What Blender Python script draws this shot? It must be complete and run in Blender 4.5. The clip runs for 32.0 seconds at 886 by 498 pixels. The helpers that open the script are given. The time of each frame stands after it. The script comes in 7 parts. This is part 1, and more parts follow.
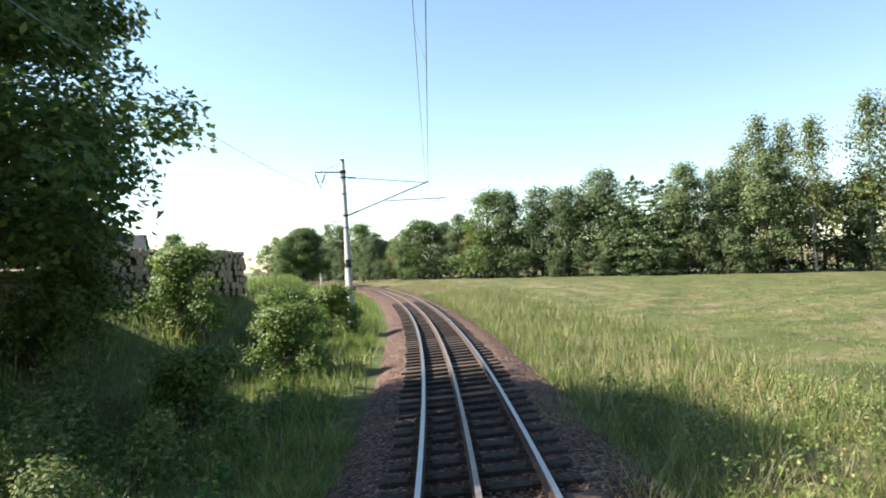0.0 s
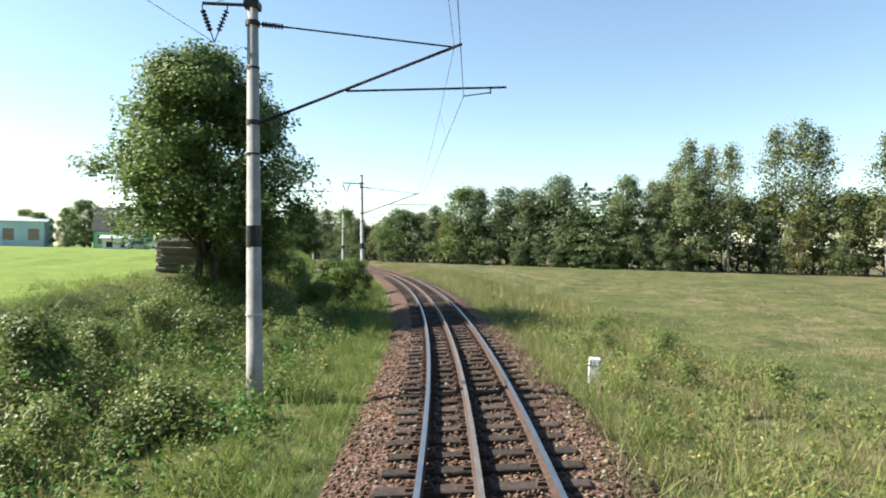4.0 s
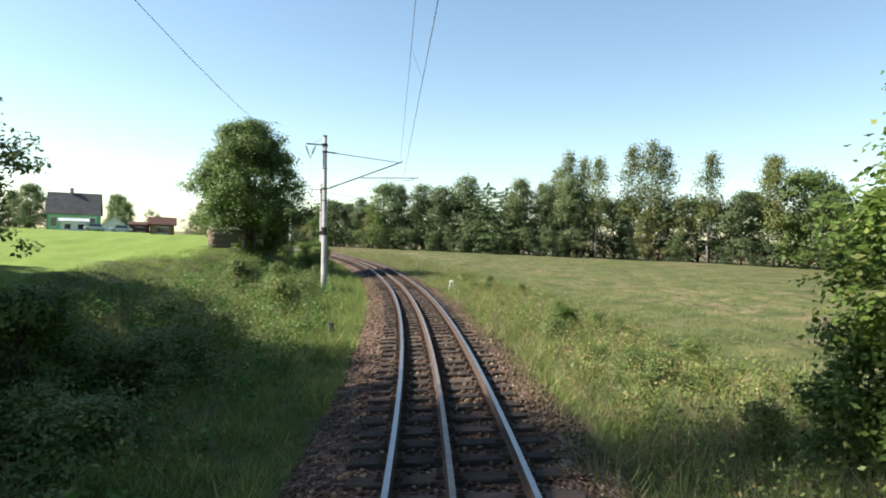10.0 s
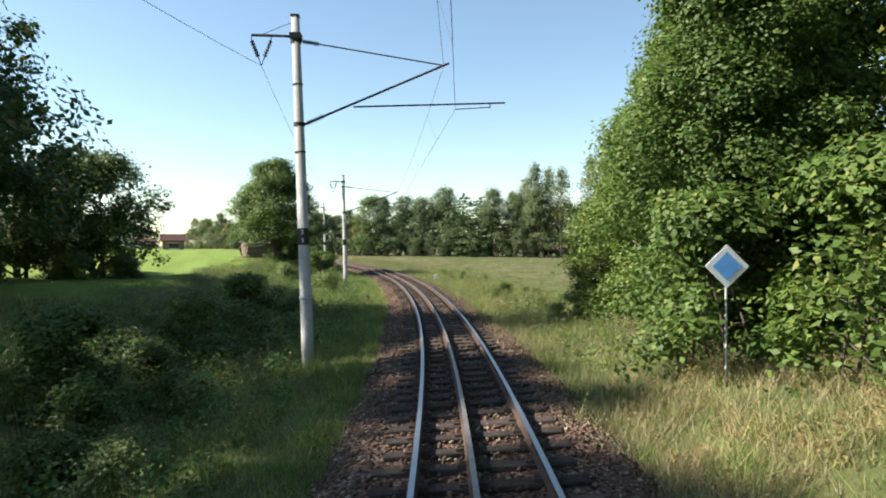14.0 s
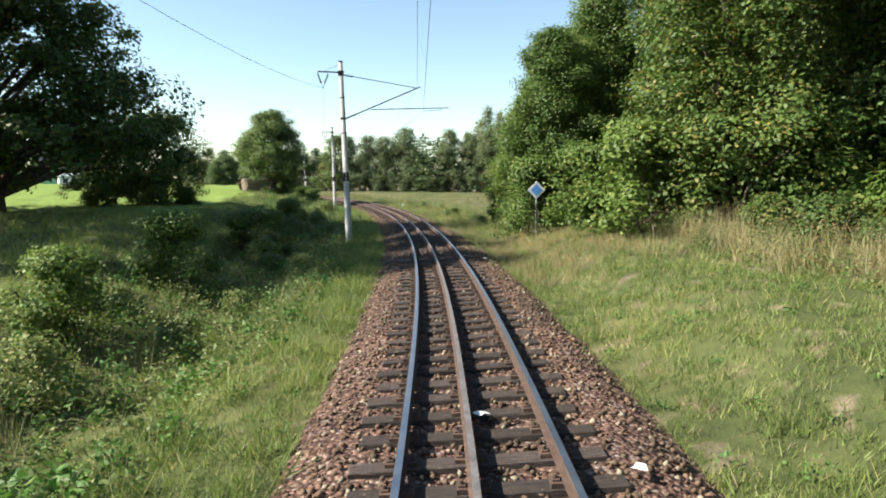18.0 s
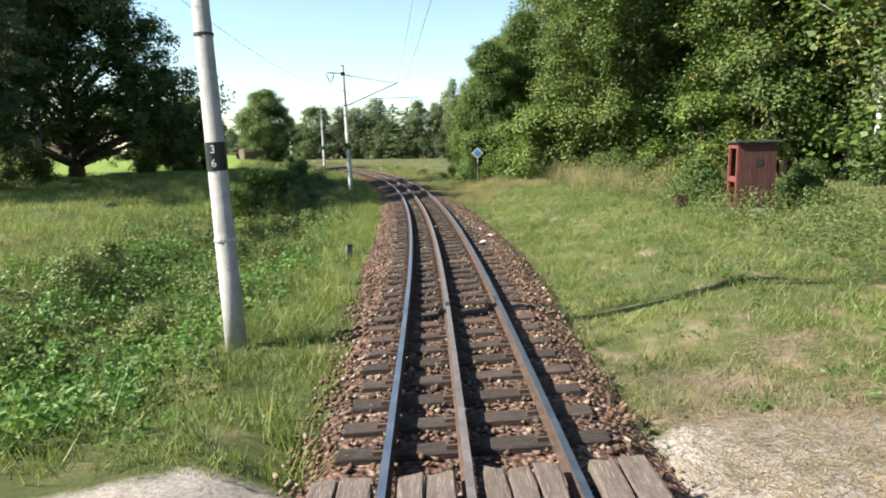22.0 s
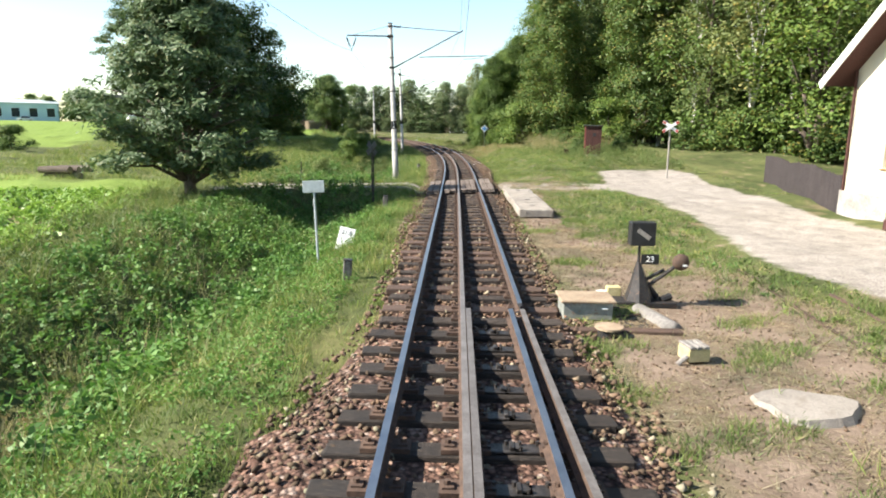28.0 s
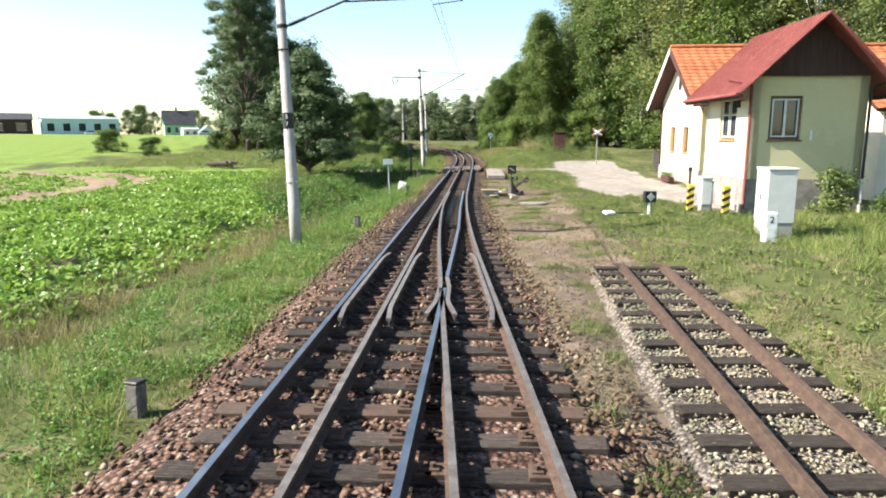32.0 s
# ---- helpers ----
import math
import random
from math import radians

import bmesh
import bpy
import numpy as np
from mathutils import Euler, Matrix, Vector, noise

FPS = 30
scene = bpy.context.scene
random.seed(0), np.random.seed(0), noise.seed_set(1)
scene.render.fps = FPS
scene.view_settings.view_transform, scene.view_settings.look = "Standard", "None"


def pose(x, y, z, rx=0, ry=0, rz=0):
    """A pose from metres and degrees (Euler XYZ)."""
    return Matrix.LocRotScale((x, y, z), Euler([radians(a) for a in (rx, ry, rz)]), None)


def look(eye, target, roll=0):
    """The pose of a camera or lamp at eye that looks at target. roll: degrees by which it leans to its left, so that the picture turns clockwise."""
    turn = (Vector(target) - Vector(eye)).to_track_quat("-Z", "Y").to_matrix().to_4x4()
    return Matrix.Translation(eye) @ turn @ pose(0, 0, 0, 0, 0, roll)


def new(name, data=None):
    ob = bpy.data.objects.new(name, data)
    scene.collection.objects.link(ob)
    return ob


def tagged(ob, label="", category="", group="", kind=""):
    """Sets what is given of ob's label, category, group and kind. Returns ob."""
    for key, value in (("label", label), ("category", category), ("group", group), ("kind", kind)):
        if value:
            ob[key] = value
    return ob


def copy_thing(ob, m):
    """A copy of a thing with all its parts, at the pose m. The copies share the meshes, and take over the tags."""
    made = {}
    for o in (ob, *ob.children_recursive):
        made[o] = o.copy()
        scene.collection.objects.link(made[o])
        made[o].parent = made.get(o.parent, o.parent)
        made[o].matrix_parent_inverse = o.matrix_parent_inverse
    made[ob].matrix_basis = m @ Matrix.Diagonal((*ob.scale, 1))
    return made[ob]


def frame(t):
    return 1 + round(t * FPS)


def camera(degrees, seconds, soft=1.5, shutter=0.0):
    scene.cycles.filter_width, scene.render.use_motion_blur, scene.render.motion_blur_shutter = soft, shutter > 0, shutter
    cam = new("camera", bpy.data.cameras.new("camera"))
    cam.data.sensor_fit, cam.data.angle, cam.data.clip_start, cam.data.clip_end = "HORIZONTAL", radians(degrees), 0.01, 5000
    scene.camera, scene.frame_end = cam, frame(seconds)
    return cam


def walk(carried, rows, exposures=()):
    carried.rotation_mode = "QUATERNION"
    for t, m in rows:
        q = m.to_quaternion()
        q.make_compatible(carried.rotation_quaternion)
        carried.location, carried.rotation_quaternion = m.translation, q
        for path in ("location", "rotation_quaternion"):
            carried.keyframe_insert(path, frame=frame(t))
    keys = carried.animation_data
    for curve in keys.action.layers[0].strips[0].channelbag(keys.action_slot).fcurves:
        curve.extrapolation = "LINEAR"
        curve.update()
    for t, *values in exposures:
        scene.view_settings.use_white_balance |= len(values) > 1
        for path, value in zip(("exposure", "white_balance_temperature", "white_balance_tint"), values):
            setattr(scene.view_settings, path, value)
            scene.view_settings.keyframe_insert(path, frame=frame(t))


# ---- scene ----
import collections

# ---- the line of the track: heading of the track against the distance run ----
LINE_S = [-200.0, -130.0, -70.0, -30.0, 0.0, 15.0, 30.0, 45.0, 60.0, 75.0, 90.0, 105.0, 240.0]
LINE_H = [-30.0, -22.0, -11.5, -4.4, 1.2, 4.8, 8.1, 11.4, 14.4, 16.9, 17.1, 17.2, 17.2]
STEP = 0.25
_gs = np.arange(LINE_S[0], LINE_S[-1] + STEP, STEP)
_gh = np.radians(np.interp(_gs, LINE_S, LINE_H))
_k = np.hanning(49)
_gh = np.convolve(np.pad(_gh, 24, mode="edge"), _k / _k.sum(), mode="valid")
_mid = (_gh[1:] + _gh[:-1]) / 2
_gx = np.concatenate([[0], np.cumsum(-np.sin(_mid) * STEP)])
_gy = np.concatenate([[0], np.cumsum(-np.cos(_mid) * STEP)])
_i0 = int(np.argmin(np.abs(_gs)))
_gx, _gy = _gx - _gx[_i0], _gy - _gy[_i0]
TOE, SPLIT, BEND, BEND_END = 100.8, 99.55, 0.0021, 17.86   # the narrow line leaves the common line here
RAIL_L, RAIL_M, RAIL_R = -0.418, 0.260, 1.087
EYE = 2.52


def plan(s, d=0.0):
    """The place in plan at s along the common line and d to its side."""
    h = np.interp(s, _gs, _gh)
    return np.interp(s, _gs, _gx) + d * np.cos(h), np.interp(s, _gs, _gy) - d * np.sin(h)


def heading(s):
    return float(np.interp(s, _gs, _gh))


def branch(s):
    """How far the narrow line has swung away from the common line."""
    d = np.clip(np.asarray(s, float) - SPLIT, 0, None)
    return np.where(d < BEND_END, BEND * d * d, BEND * BEND_END ** 2 + 2 * BEND * BEND_END * (d - BEND_END))


def cant(s, d):
    """The rise of the outer rail in the curve."""
    return 0.064 * np.interp(s, [78, 96], [1, 0]) * (np.asarray(d) - 0.4)


def at(s, d, z=0.0):
    x, y = plan(s, d)
    return Vector((float(x), float(y), z))


def along(s, d, z=0.0, turn=0.0):
    """A pose on the line: y forward along the track, x to its side."""
    x, y = plan(s, d)
    return pose(float(x), float(y), z, 0, 0, -math.degrees(heading(s)) + turn)


# ---- camera ----
cam = camera(68.4, 32.0, soft=1.9)
# seconds, run along the line, side, heading, pitch, lean
ROWS = [
    (0.0, 0.06, 0.000, 0.32, 1.33, 2.31),
    (0.5, 2.04, 0.000, 3.17, 1.96, 0.90),
    (1.0, 4.02, 0.000, 3.35, 1.63, -0.68),
    (1.5, 5.99, 0.000, 2.23, -0.01, 0.67),
    (2.0, 7.97, 0.000, 1.52, -0.35, 0.38),
    (2.5, 9.94, 0.000, 0.16, 0.40, 0.71),
    (4.5, 17.81, 0.000, 3.17, -0.36, -1.07),
    (5.0, 19.79, 0.000, 2.28, -1.51, -1.08),
    (5.5, 21.76, 0.000, 5.35, -0.94, -1.27),
    (6.0, 23.69, 0.000, 5.78, -0.26, -1.29),
    (6.5, 25.58, 0.000, 3.63, -0.27, -0.50),
    (7.0, 27.43, 0.000, 7.22, -0.95, -2.20),
    (7.5, 29.30, 0.000, 7.45, -1.02, -1.13),
    (8.0, 31.16, 0.000, 6.26, -0.75, -0.08),
    (8.5, 33.00, 0.000, 5.40, -0.65, 0.46),
    (9.0, 34.79, 0.000, 10.78, -0.98, -0.81),
    (9.5, 36.54, 0.000, 10.80, -0.74, -1.01),
    (10.0, 38.25, 0.000, 9.97, -0.89, -1.77),
    (10.5, 39.95, 0.000, 10.37, -0.67, -1.00),
    (11.0, 41.67, 0.000, 9.23, -0.54, -0.40),
    (11.5, 43.55, 0.000, 9.84, -1.19, -0.61),
    (12.0, 45.46, 0.000, 11.21, -1.21, -0.44),
    (12.5, 47.38, 0.000, 10.71, -1.19, -0.36),
    (13.0, 49.31, 0.000, 10.53, -0.68, 0.19),
    (13.5, 51.22, 0.000, 10.96, -0.11, -0.07),
    (14.0, 53.17, 0.000, 11.74, -0.37, 0.19),
    (14.5, 55.15, 0.000, 11.66, -0.20, -0.11),
    (16.5, 63.55, 0.000, 12.77, -0.86, 0.00),
    (17.0, 65.55, 0.000, 15.18, -6.66, -1.37),
    (17.5, 67.49, 0.000, 15.68, -7.09, -0.23),
    (18.0, 69.40, 0.000, 15.39, -5.96, 0.10),
    (18.5, 71.28, 0.000, 15.15, -4.61, 0.24),
    (19.0, 73.15, 0.000, 15.69, -4.62, -0.47),
    (19.5, 75.01, 0.000, 13.93, -4.53, 0.21),
    (20.0, 76.89, 0.000, 15.14, -3.34, -0.73),
    (20.5, 78.75, 0.000, 15.11, -3.66, -2.20),
    (21.0, 80.50, 0.000, 17.55, -4.49, 0.38),
    (21.5, 82.30, 0.000, 16.96, -4.68, 2.08),
    (22.0, 84.15, 0.000, 18.19, -8.84, 1.03),
    (22.5, 86.06, 0.000, 16.92, -9.27, 0.97),
    (23.0, 87.99, 0.000, 15.09, -8.17, 1.23),
    (23.5, 89.92, 0.000, 17.40, -10.18, 0.71),
    (24.0, 91.86, 0.000, 16.57, -10.35, 0.56),
    (24.5, 93.82, 0.000, 15.85, -9.72, 0.78),
    (26.5, 102.43, 0.007, 16.57, -10.44, -0.02),
    (27.0, 104.80, 0.041, 15.50, -10.44, 0.20),
    (27.5, 107.18, 0.103, 15.44, -11.18, -0.58),
    (28.0, 109.60, 0.147, 15.96, -10.84, -0.63),
    (28.5, 111.98, 0.232, 17.08, -10.72, -0.35),
    (29.0, 114.34, 0.430, 14.80, -10.12, 0.83),
    (29.5, 116.75, 0.632, 14.30, -11.33, 1.25),
    (30.0, 119.18, 0.818, 10.91, -10.11, 1.44),
    (30.5, 121.63, 1.005, 11.54, -10.22, 1.18),
    (31.0, 124.14, 1.220, 13.22, -10.57, -0.24),
    (31.5, 126.70, 1.442, 13.68, -10.34, -0.12),
    (32.0, 129.26, 1.673, 13.91, -10.13, 0.18),
]


def eye_pose(s, side, yaw, pitch, lean):
    x, y = plan(s, side)
    return pose(float(x), float(y), EYE, 90 + pitch, lean, -yaw)


walk(cam, [(t, eye_pose(*row)) for t, *row in ROWS],
     exposures=[(0.0, 1.82), (2.0, 1.7), (5.0, 1.56), (10.0, 1.48), (14.0, 1.5), (17.0, 1.52), (20.0, 1.66), (23.0, 1.68), (28.0, 1.78), (30.5, 1.76), (32.0, 1.76)])

# ---- sky and sun ----
SUN_AZ, SUN_EL = math.atan2(-0.99, 0.14), radians(38.0)      # from the left of the line, a little ahead
world = bpy.data.worlds.new("world")
scene.world = world
world.use_nodes = True
wt = world.node_tree
sky = wt.nodes.new("ShaderNodeTexSky")
sky.sky_type, sky.sun_disc = "NISHITA", False
sky.sun_elevation, sky.sun_rotation = SUN_EL, SUN_AZ
sky.air_density, sky.dust_density, sky.ozone_density = 1.0, 0.25, 0.1
wt.nodes["Background"].inputs["Strength"].default_value = 0.072
tint = wt.nodes.new("ShaderNodeMix")
tint.data_type, tint.blend_type = "RGBA", "MULTIPLY"
tint.inputs[0].default_value, tint.inputs[7].default_value = 1.0, (0.99, 1.05, 1.03, 1)
wt.links.new(sky.outputs[0], tint.inputs[6])
wt.links.new(tint.outputs[2], wt.nodes["Background"].inputs["Color"])
sun_dir = Vector((math.sin(SUN_AZ) * math.cos(SUN_EL), math.cos(SUN_AZ) * math.cos(SUN_EL), math.sin(SUN_EL)))
sun = new("sun", bpy.data.lights.new("sun", "SUN"))
sun.data.energy, sun.data.angle, sun.data.color = 4.95, radians(0.6), (1.0, 0.93, 0.82)
sun.matrix_world = look(sun_dir * 100, (0, 0, 0))

# ---- materials ----


def node(tree, kind, **values):
    n = tree.nodes.new("ShaderNode" + kind)
    for key, value in values.items():
        n.inputs[key].default_value = value
    return n


def ramp(tree, fac, stops):
    r = tree.nodes.new("ShaderNodeValToRGB")
    el = r.color_ramp.elements
    while len(el) < len(stops):
        el.new(0.5)
    for e, (p, c) in zip(el, stops):
        e.position, e.color = p, (*c, 1)
    tree.links.new(fac, r.inputs[0])
    return r.outputs[0]


def noise_out(tree, scale, detail=4.0, rough=0.6, vec=None):
    n = node(tree, "TexNoise", Scale=scale, Detail=detail, Roughness=rough)
    tree.links.new(vec or tree.nodes["pos"].outputs[0], n.inputs["Vector"])
    return n.outputs[0]


def blend(tree, fac, a, b, kind="MIX"):
    m = tree.nodes.new("ShaderNodeMix")
    m.data_type, m.blend_type = "RGBA", kind
    for sock, v in ((m.inputs[0], fac), (m.inputs[6], a), (m.inputs[7], b)):
        if isinstance(v, bpy.types.NodeSocket):
            tree.links.new(v, sock)
        elif isinstance(v, (int, float)):
            sock.default_value = v
        else:
            sock.default_value = (*v, 1)
    return m.outputs[2]


def base_mat(name, local=False):
    m = bpy.data.materials.new(name)
    m.use_nodes = True
    t = m.node_tree
    if local:
        p = t.nodes.new("ShaderNodeTexCoord")
        q = t.nodes.new("ShaderNodeVectorMath")
        q.operation = "ADD"
        t.links.new(p.outputs["Object"], q.inputs[0])
        i = t.nodes.new("ShaderNodeObjectInfo")
        t.links.new(i.outputs["Random"], q.inputs[1])
        q.name = "pos"
    else:
        p = t.nodes.new("ShaderNodeNewGeometry")
        p.name = "pos"
    return m, t, t.nodes["Principled BSDF"]


def mat(name, c1, c2, scale=8.0, rough=0.8, metal=0.0, bump=0.3, fine=60.0, wear=None, vary=0.25, local=False, spec=0.3, stretch=None):
    """Two colours in patches, a fine grain, wear spots, and a fine relief."""
    m, t, b = base_mat(name, local)
    vec = None
    if stretch:
        mp = t.nodes.new("ShaderNodeMapping")
        mp.inputs["Scale"].default_value = stretch
        t.links.new(t.nodes["pos"].outputs[0], mp.inputs[0])
        vec = mp.outputs[0]
    n1, n2 = noise_out(t, scale, vec=vec), noise_out(t, fine, 3.0, vec=vec)
    col = ramp(t, n1, [(0.35, c1), (0.65, c2)])
    g = ramp(t, n2, [(0.3, (1 - vary,) * 3), (0.7, (1.0,) * 3)])
    col = blend(t, 1.0, col, g, "MULTIPLY")
    if wear:
        w = ramp(t, noise_out(t, scale * 2.3, 6.0, 0.7, vec=vec), [(0.55, (0,) * 3), (0.68, (1,) * 3)])
        col = blend(t, w, col, wear)
    info = t.nodes.new("ShaderNodeObjectInfo")
    r = ramp(t, info.outputs["Random"], [(0.0, (0.82,) * 3), (1.0, (1.0,) * 3)])
    col = blend(t, 1.0, col, r, "MULTIPLY")
    t.links.new(col, b.inputs["Base Color"])
    b.inputs["Metallic"].default_value = metal
    b.inputs["Specular IOR Level"].default_value = spec
    rr = node(t, "MapRange")
    rr.inputs[3].default_value, rr.inputs[4].default_value = max(rough - 0.12, 0.02), min(rough + 0.12, 1.0)
    t.links.new(n1, rr.inputs[0])
    t.links.new(rr.outputs[0], b.inputs["Roughness"])
    if bump:
        bp = node(t, "Bump", Strength=bump, Distance=0.02)
        t.links.new(n2, bp.inputs["Height"])
        t.links.new(bp.outputs[0], b.inputs["Normal"])
    return m


def leaf_mat(name, c1, c2, dry=None, dry_at=0.93, trans=0.3, rough=0.55):
    """Leaves and blades: each one a colour of its own, lit through from behind."""
    m, t, b = base_mat(name)
    geo = t.nodes.new("ShaderNodeNewGeometry")
    stops = [(0.0, c1), (0.85 if dry else 1.0, c2)]
    if dry:
        stops += [(dry_at, dry)]
    col = ramp(t, geo.outputs["Random Per Island"], stops)
    big = ramp(t, noise_out(t, 0.35, 3.0), [(0.3, (0.72, 0.78, 0.7)), (0.7, (1.1, 1.08, 1.0))])
    col = blend(t, 1.0, col, big, "MULTIPLY")
    col = blend(t, 1.0, col, ramp(t, noise_out(t, 1.6, 3.0), [(0.32, (0.68, 0.76, 0.72)), (0.68, (1.12, 1.08, 1.0))]), "MULTIPLY")
    info = t.nodes.new("ShaderNodeObjectInfo")
    col = blend(t, 1.0, col, ramp(t, info.outputs["Random"], [(0, (0.75, 0.8, 0.8)), (1, (1.12, 1.08, 1.0))]), "MULTIPLY")
    t.links.new(col, b.inputs["Base Color"])
    b.inputs["Roughness"].default_value = rough
    b.inputs["Specular IOR Level"].default_value = 0.25
    tr = t.nodes.new("ShaderNodeBsdfTranslucent")
    t.links.new(blend(t, 1.0, col, (1.0, 1.04, 0.82), "MULTIPLY"), tr.inputs[0])
    mx = t.nodes.new("ShaderNodeMixShader")
    mx.inputs[0].default_value = trans
    t.links.new(b.outputs[0], mx.inputs[1])
    t.links.new(tr.outputs[0], mx.inputs[2])
    t.links.new(mx.outputs[0], t.nodes["Material Output"].inputs[0])
    return m


def ground_mat():
    """Turf with dry, bare and gravel patches, by the masks that the sheet carries."""
    m, t, b = base_mat("turf_and_soil")
    n1, n2, n3 = noise_out(t, 0.25, 5.0), noise_out(t, 2.2, 5.0), noise_out(t, 28.0, 3.0)
    g1 = ramp(t, n1, [(0.3, (0.06, 0.075, 0.03)), (0.5, (0.095, 0.11, 0.045)), (0.7, (0.14, 0.14, 0.062))])
    g2 = ramp(t, n2, [(0.3, (0.6, 0.65, 0.6)), (0.7, (1.15, 1.1, 1.0))])
    green = blend(t, 1.0, g1, g2, "MULTIPLY")

    def mask(name, jitter=0.5):
        a = t.nodes.new("ShaderNodeAttribute")
        a.attribute_name = name
        q = t.nodes.new("ShaderNodeMath")
        q.operation = "MULTIPLY_ADD"
        t.links.new(n2, q.inputs[0])
        q.inputs[1].default_value = jitter
        t.links.new(a.outputs["Fac"], q.inputs[2])
        r = node(t, "MapRange")
        r.inputs[1].default_value, r.inputs[2].default_value = 0.45 + jitter / 2, 0.75 + jitter / 2
        t.links.new(q.outputs[0], r.inputs[0])
        return r.outputs[0]

    lush = ramp(t, n2, [(0.3, (0.13, 0.195, 0.038)), (0.7, (0.19, 0.255, 0.06))])
    dry = ramp(t, n2, [(0.3, (0.13, 0.108, 0.062)), (0.7, (0.21, 0.17, 0.1))])
    bare = ramp(t, n2, [(0.3, (0.145, 0.107, 0.08)), (0.7, (0.255, 0.194, 0.147))])
    gravel = ramp(t, n3, [(0.3, (0.235, 0.21, 0.19)), (0.7, (0.37, 0.34, 0.305))])
    gravel = blend(t, 1.0, gravel, ramp(t, n2, [(0.3, (0.72, 0.7, 0.68)), (0.7, (1.12, 1.1, 1.08))]), "MULTIPLY")
    soil = ramp(t, n2, [(0.3, (0.2, 0.14, 0.1)), (0.7, (0.31, 0.23, 0.165))])
    col = blend(t, mask("lush", 0.3), green, lush)
    col = blend(t, mask("dry", 0.6), col, dry)
    col = blend(t, mask("bare", 0.7), col, bare)
    col = blend(t, mask("soil", 0.2), col, soil)
    col = blend(t, mask("gravel", 0.75), col, gravel)
    col = blend(t, 1.0, col, ramp(t, n3, [(0.25, (0.72,) * 3), (0.75, (1.1,) * 3)]), "MULTIPLY")
    t.links.new(col, b.inputs["Base Color"])
    b.inputs["Roughness"].default_value, b.inputs["Specular IOR Level"].default_value = 0.95, 0.1
    bp = node(t, "Bump", Strength=0.7, Distance=0.05)
    t.links.new(noise_out(t, 12.0, 6.0, 0.75), bp.inputs["Height"])
    t.links.new(bp.outputs[0], b.inputs["Normal"])
    return m


def ballast_mat(name, stops, size):
    """Packed crushed stones: cells of their own colour with dark joints."""
    m, t, b = base_mat(name)
    v = t.nodes.new("ShaderNodeTexVoronoi")
    v.inputs["Scale"].default_value, v.inputs["Randomness"].default_value = size, 1.0
    wob = t.nodes.new("ShaderNodeVectorMath")
    wob.operation = "MULTIPLY_ADD"
    n = node(t, "TexNoise", Scale=30.0)
    t.links.new(t.nodes["pos"].outputs[0], n.inputs["Vector"])
    t.links.new(n.outputs["Color"], wob.inputs[0])
    wob.inputs[1].default_value = (0.03, 0.03, 0.03)
    t.links.new(t.nodes["pos"].outputs[0], wob.inputs[2])
    t.links.new(wob.outputs[0], v.inputs["Vector"])
    sep = t.nodes.new("ShaderNodeSeparateColor")
    t.links.new(v.outputs["Color"], sep.inputs[0])
    col = ramp(t, sep.outputs[0], stops)
    col = blend(t, 1.0, col, ramp(t, v.outputs["Distance"], [(0.35, (1.0,) * 3), (0.75, (0.3,) * 3)]), "MULTIPLY")
    col = blend(t, 1.0, col, ramp(t, noise_out(t, 0.8, 4.0), [(0.35, (0.7, 0.68, 0.68)), (0.65, (1.1, 1.05, 1.0))]), "MULTIPLY")
    t.links.new(col, b.inputs["Base Color"])
    b.inputs["Roughness"].default_value, b.inputs["Specular IOR Level"].default_value = 0.92, 0.15
    bp = node(t, "Bump", Strength=1.0, Distance=0.04)
    bp.invert = True
    t.links.new(v.outputs["Distance"], bp.inputs["Height"])
    t.links.new(bp.outputs[0], b.inputs["Normal"])
    return m


def glass_mat():
    m, t, b = base_mat("window_glass")
    b.inputs["Base Color"].default_value = (0.03, 0.035, 0.04, 1)
    b.inputs["Roughness"].default_value = 0.05
    b.inputs["Specular IOR Level"].default_value = 0.8
    return m


GROUND = ground_mat()
GLASS = glass_mat()
BALLAST = ballast_mat("ballast_bed", [(0.0, (0.075, 0.045, 0.036)), (0.45, (0.145, 0.088, 0.068)), (0.8, (0.215, 0.135, 0.105)), (1.0, (0.28, 0.23, 0.2))], 17.0)
PALE_BED = ballast_mat("pale_gravel_bed", [(0.0, (0.14, 0.12, 0.105)), (0.6, (0.245, 0.215, 0.19)), (1.0, (0.34, 0.305, 0.27))], 20.0)
STONE = leaf_mat("ballast_stone", (0.075, 0.047, 0.039), (0.18, 0.114, 0.09), (0.3, 0.25, 0.215), 0.96, trans=0.0, rough=0.9)
PALE_STONE = leaf_mat("pale_ballast_stone", (0.15, 0.13, 0.113), (0.28, 0.25, 0.222), (0.38, 0.35, 0.32), 0.95, trans=0.0, rough=0.9)
SLEEPER = mat("tarred_sleeper", (0.05, 0.041, 0.037), (0.095, 0.079, 0.069), 7, 0.85, bump=0.8, fine=40, wear=(0.14, 0.117, 0.102), vary=0.5, local=True, spec=0.08, stretch=(0.6, 5, 5))
OLD_SLEEPER = mat("weathered_sleeper", (0.07, 0.056, 0.05), (0.125, 0.102, 0.09), 7, 0.88, bump=0.8, fine=40, wear=(0.19, 0.16, 0.14), vary=0.5, local=True, spec=0.08, stretch=(0.6, 5, 5))
GREASY_SLEEPER = mat("greasy_dark_sleeper", (0.024, 0.02, 0.018), (0.055, 0.044, 0.037), 7, 0.7, bump=0.7, fine=40, wear=(0.1, 0.075, 0.058), vary=0.5, local=True, spec=0.25, stretch=(0.6, 5, 5))
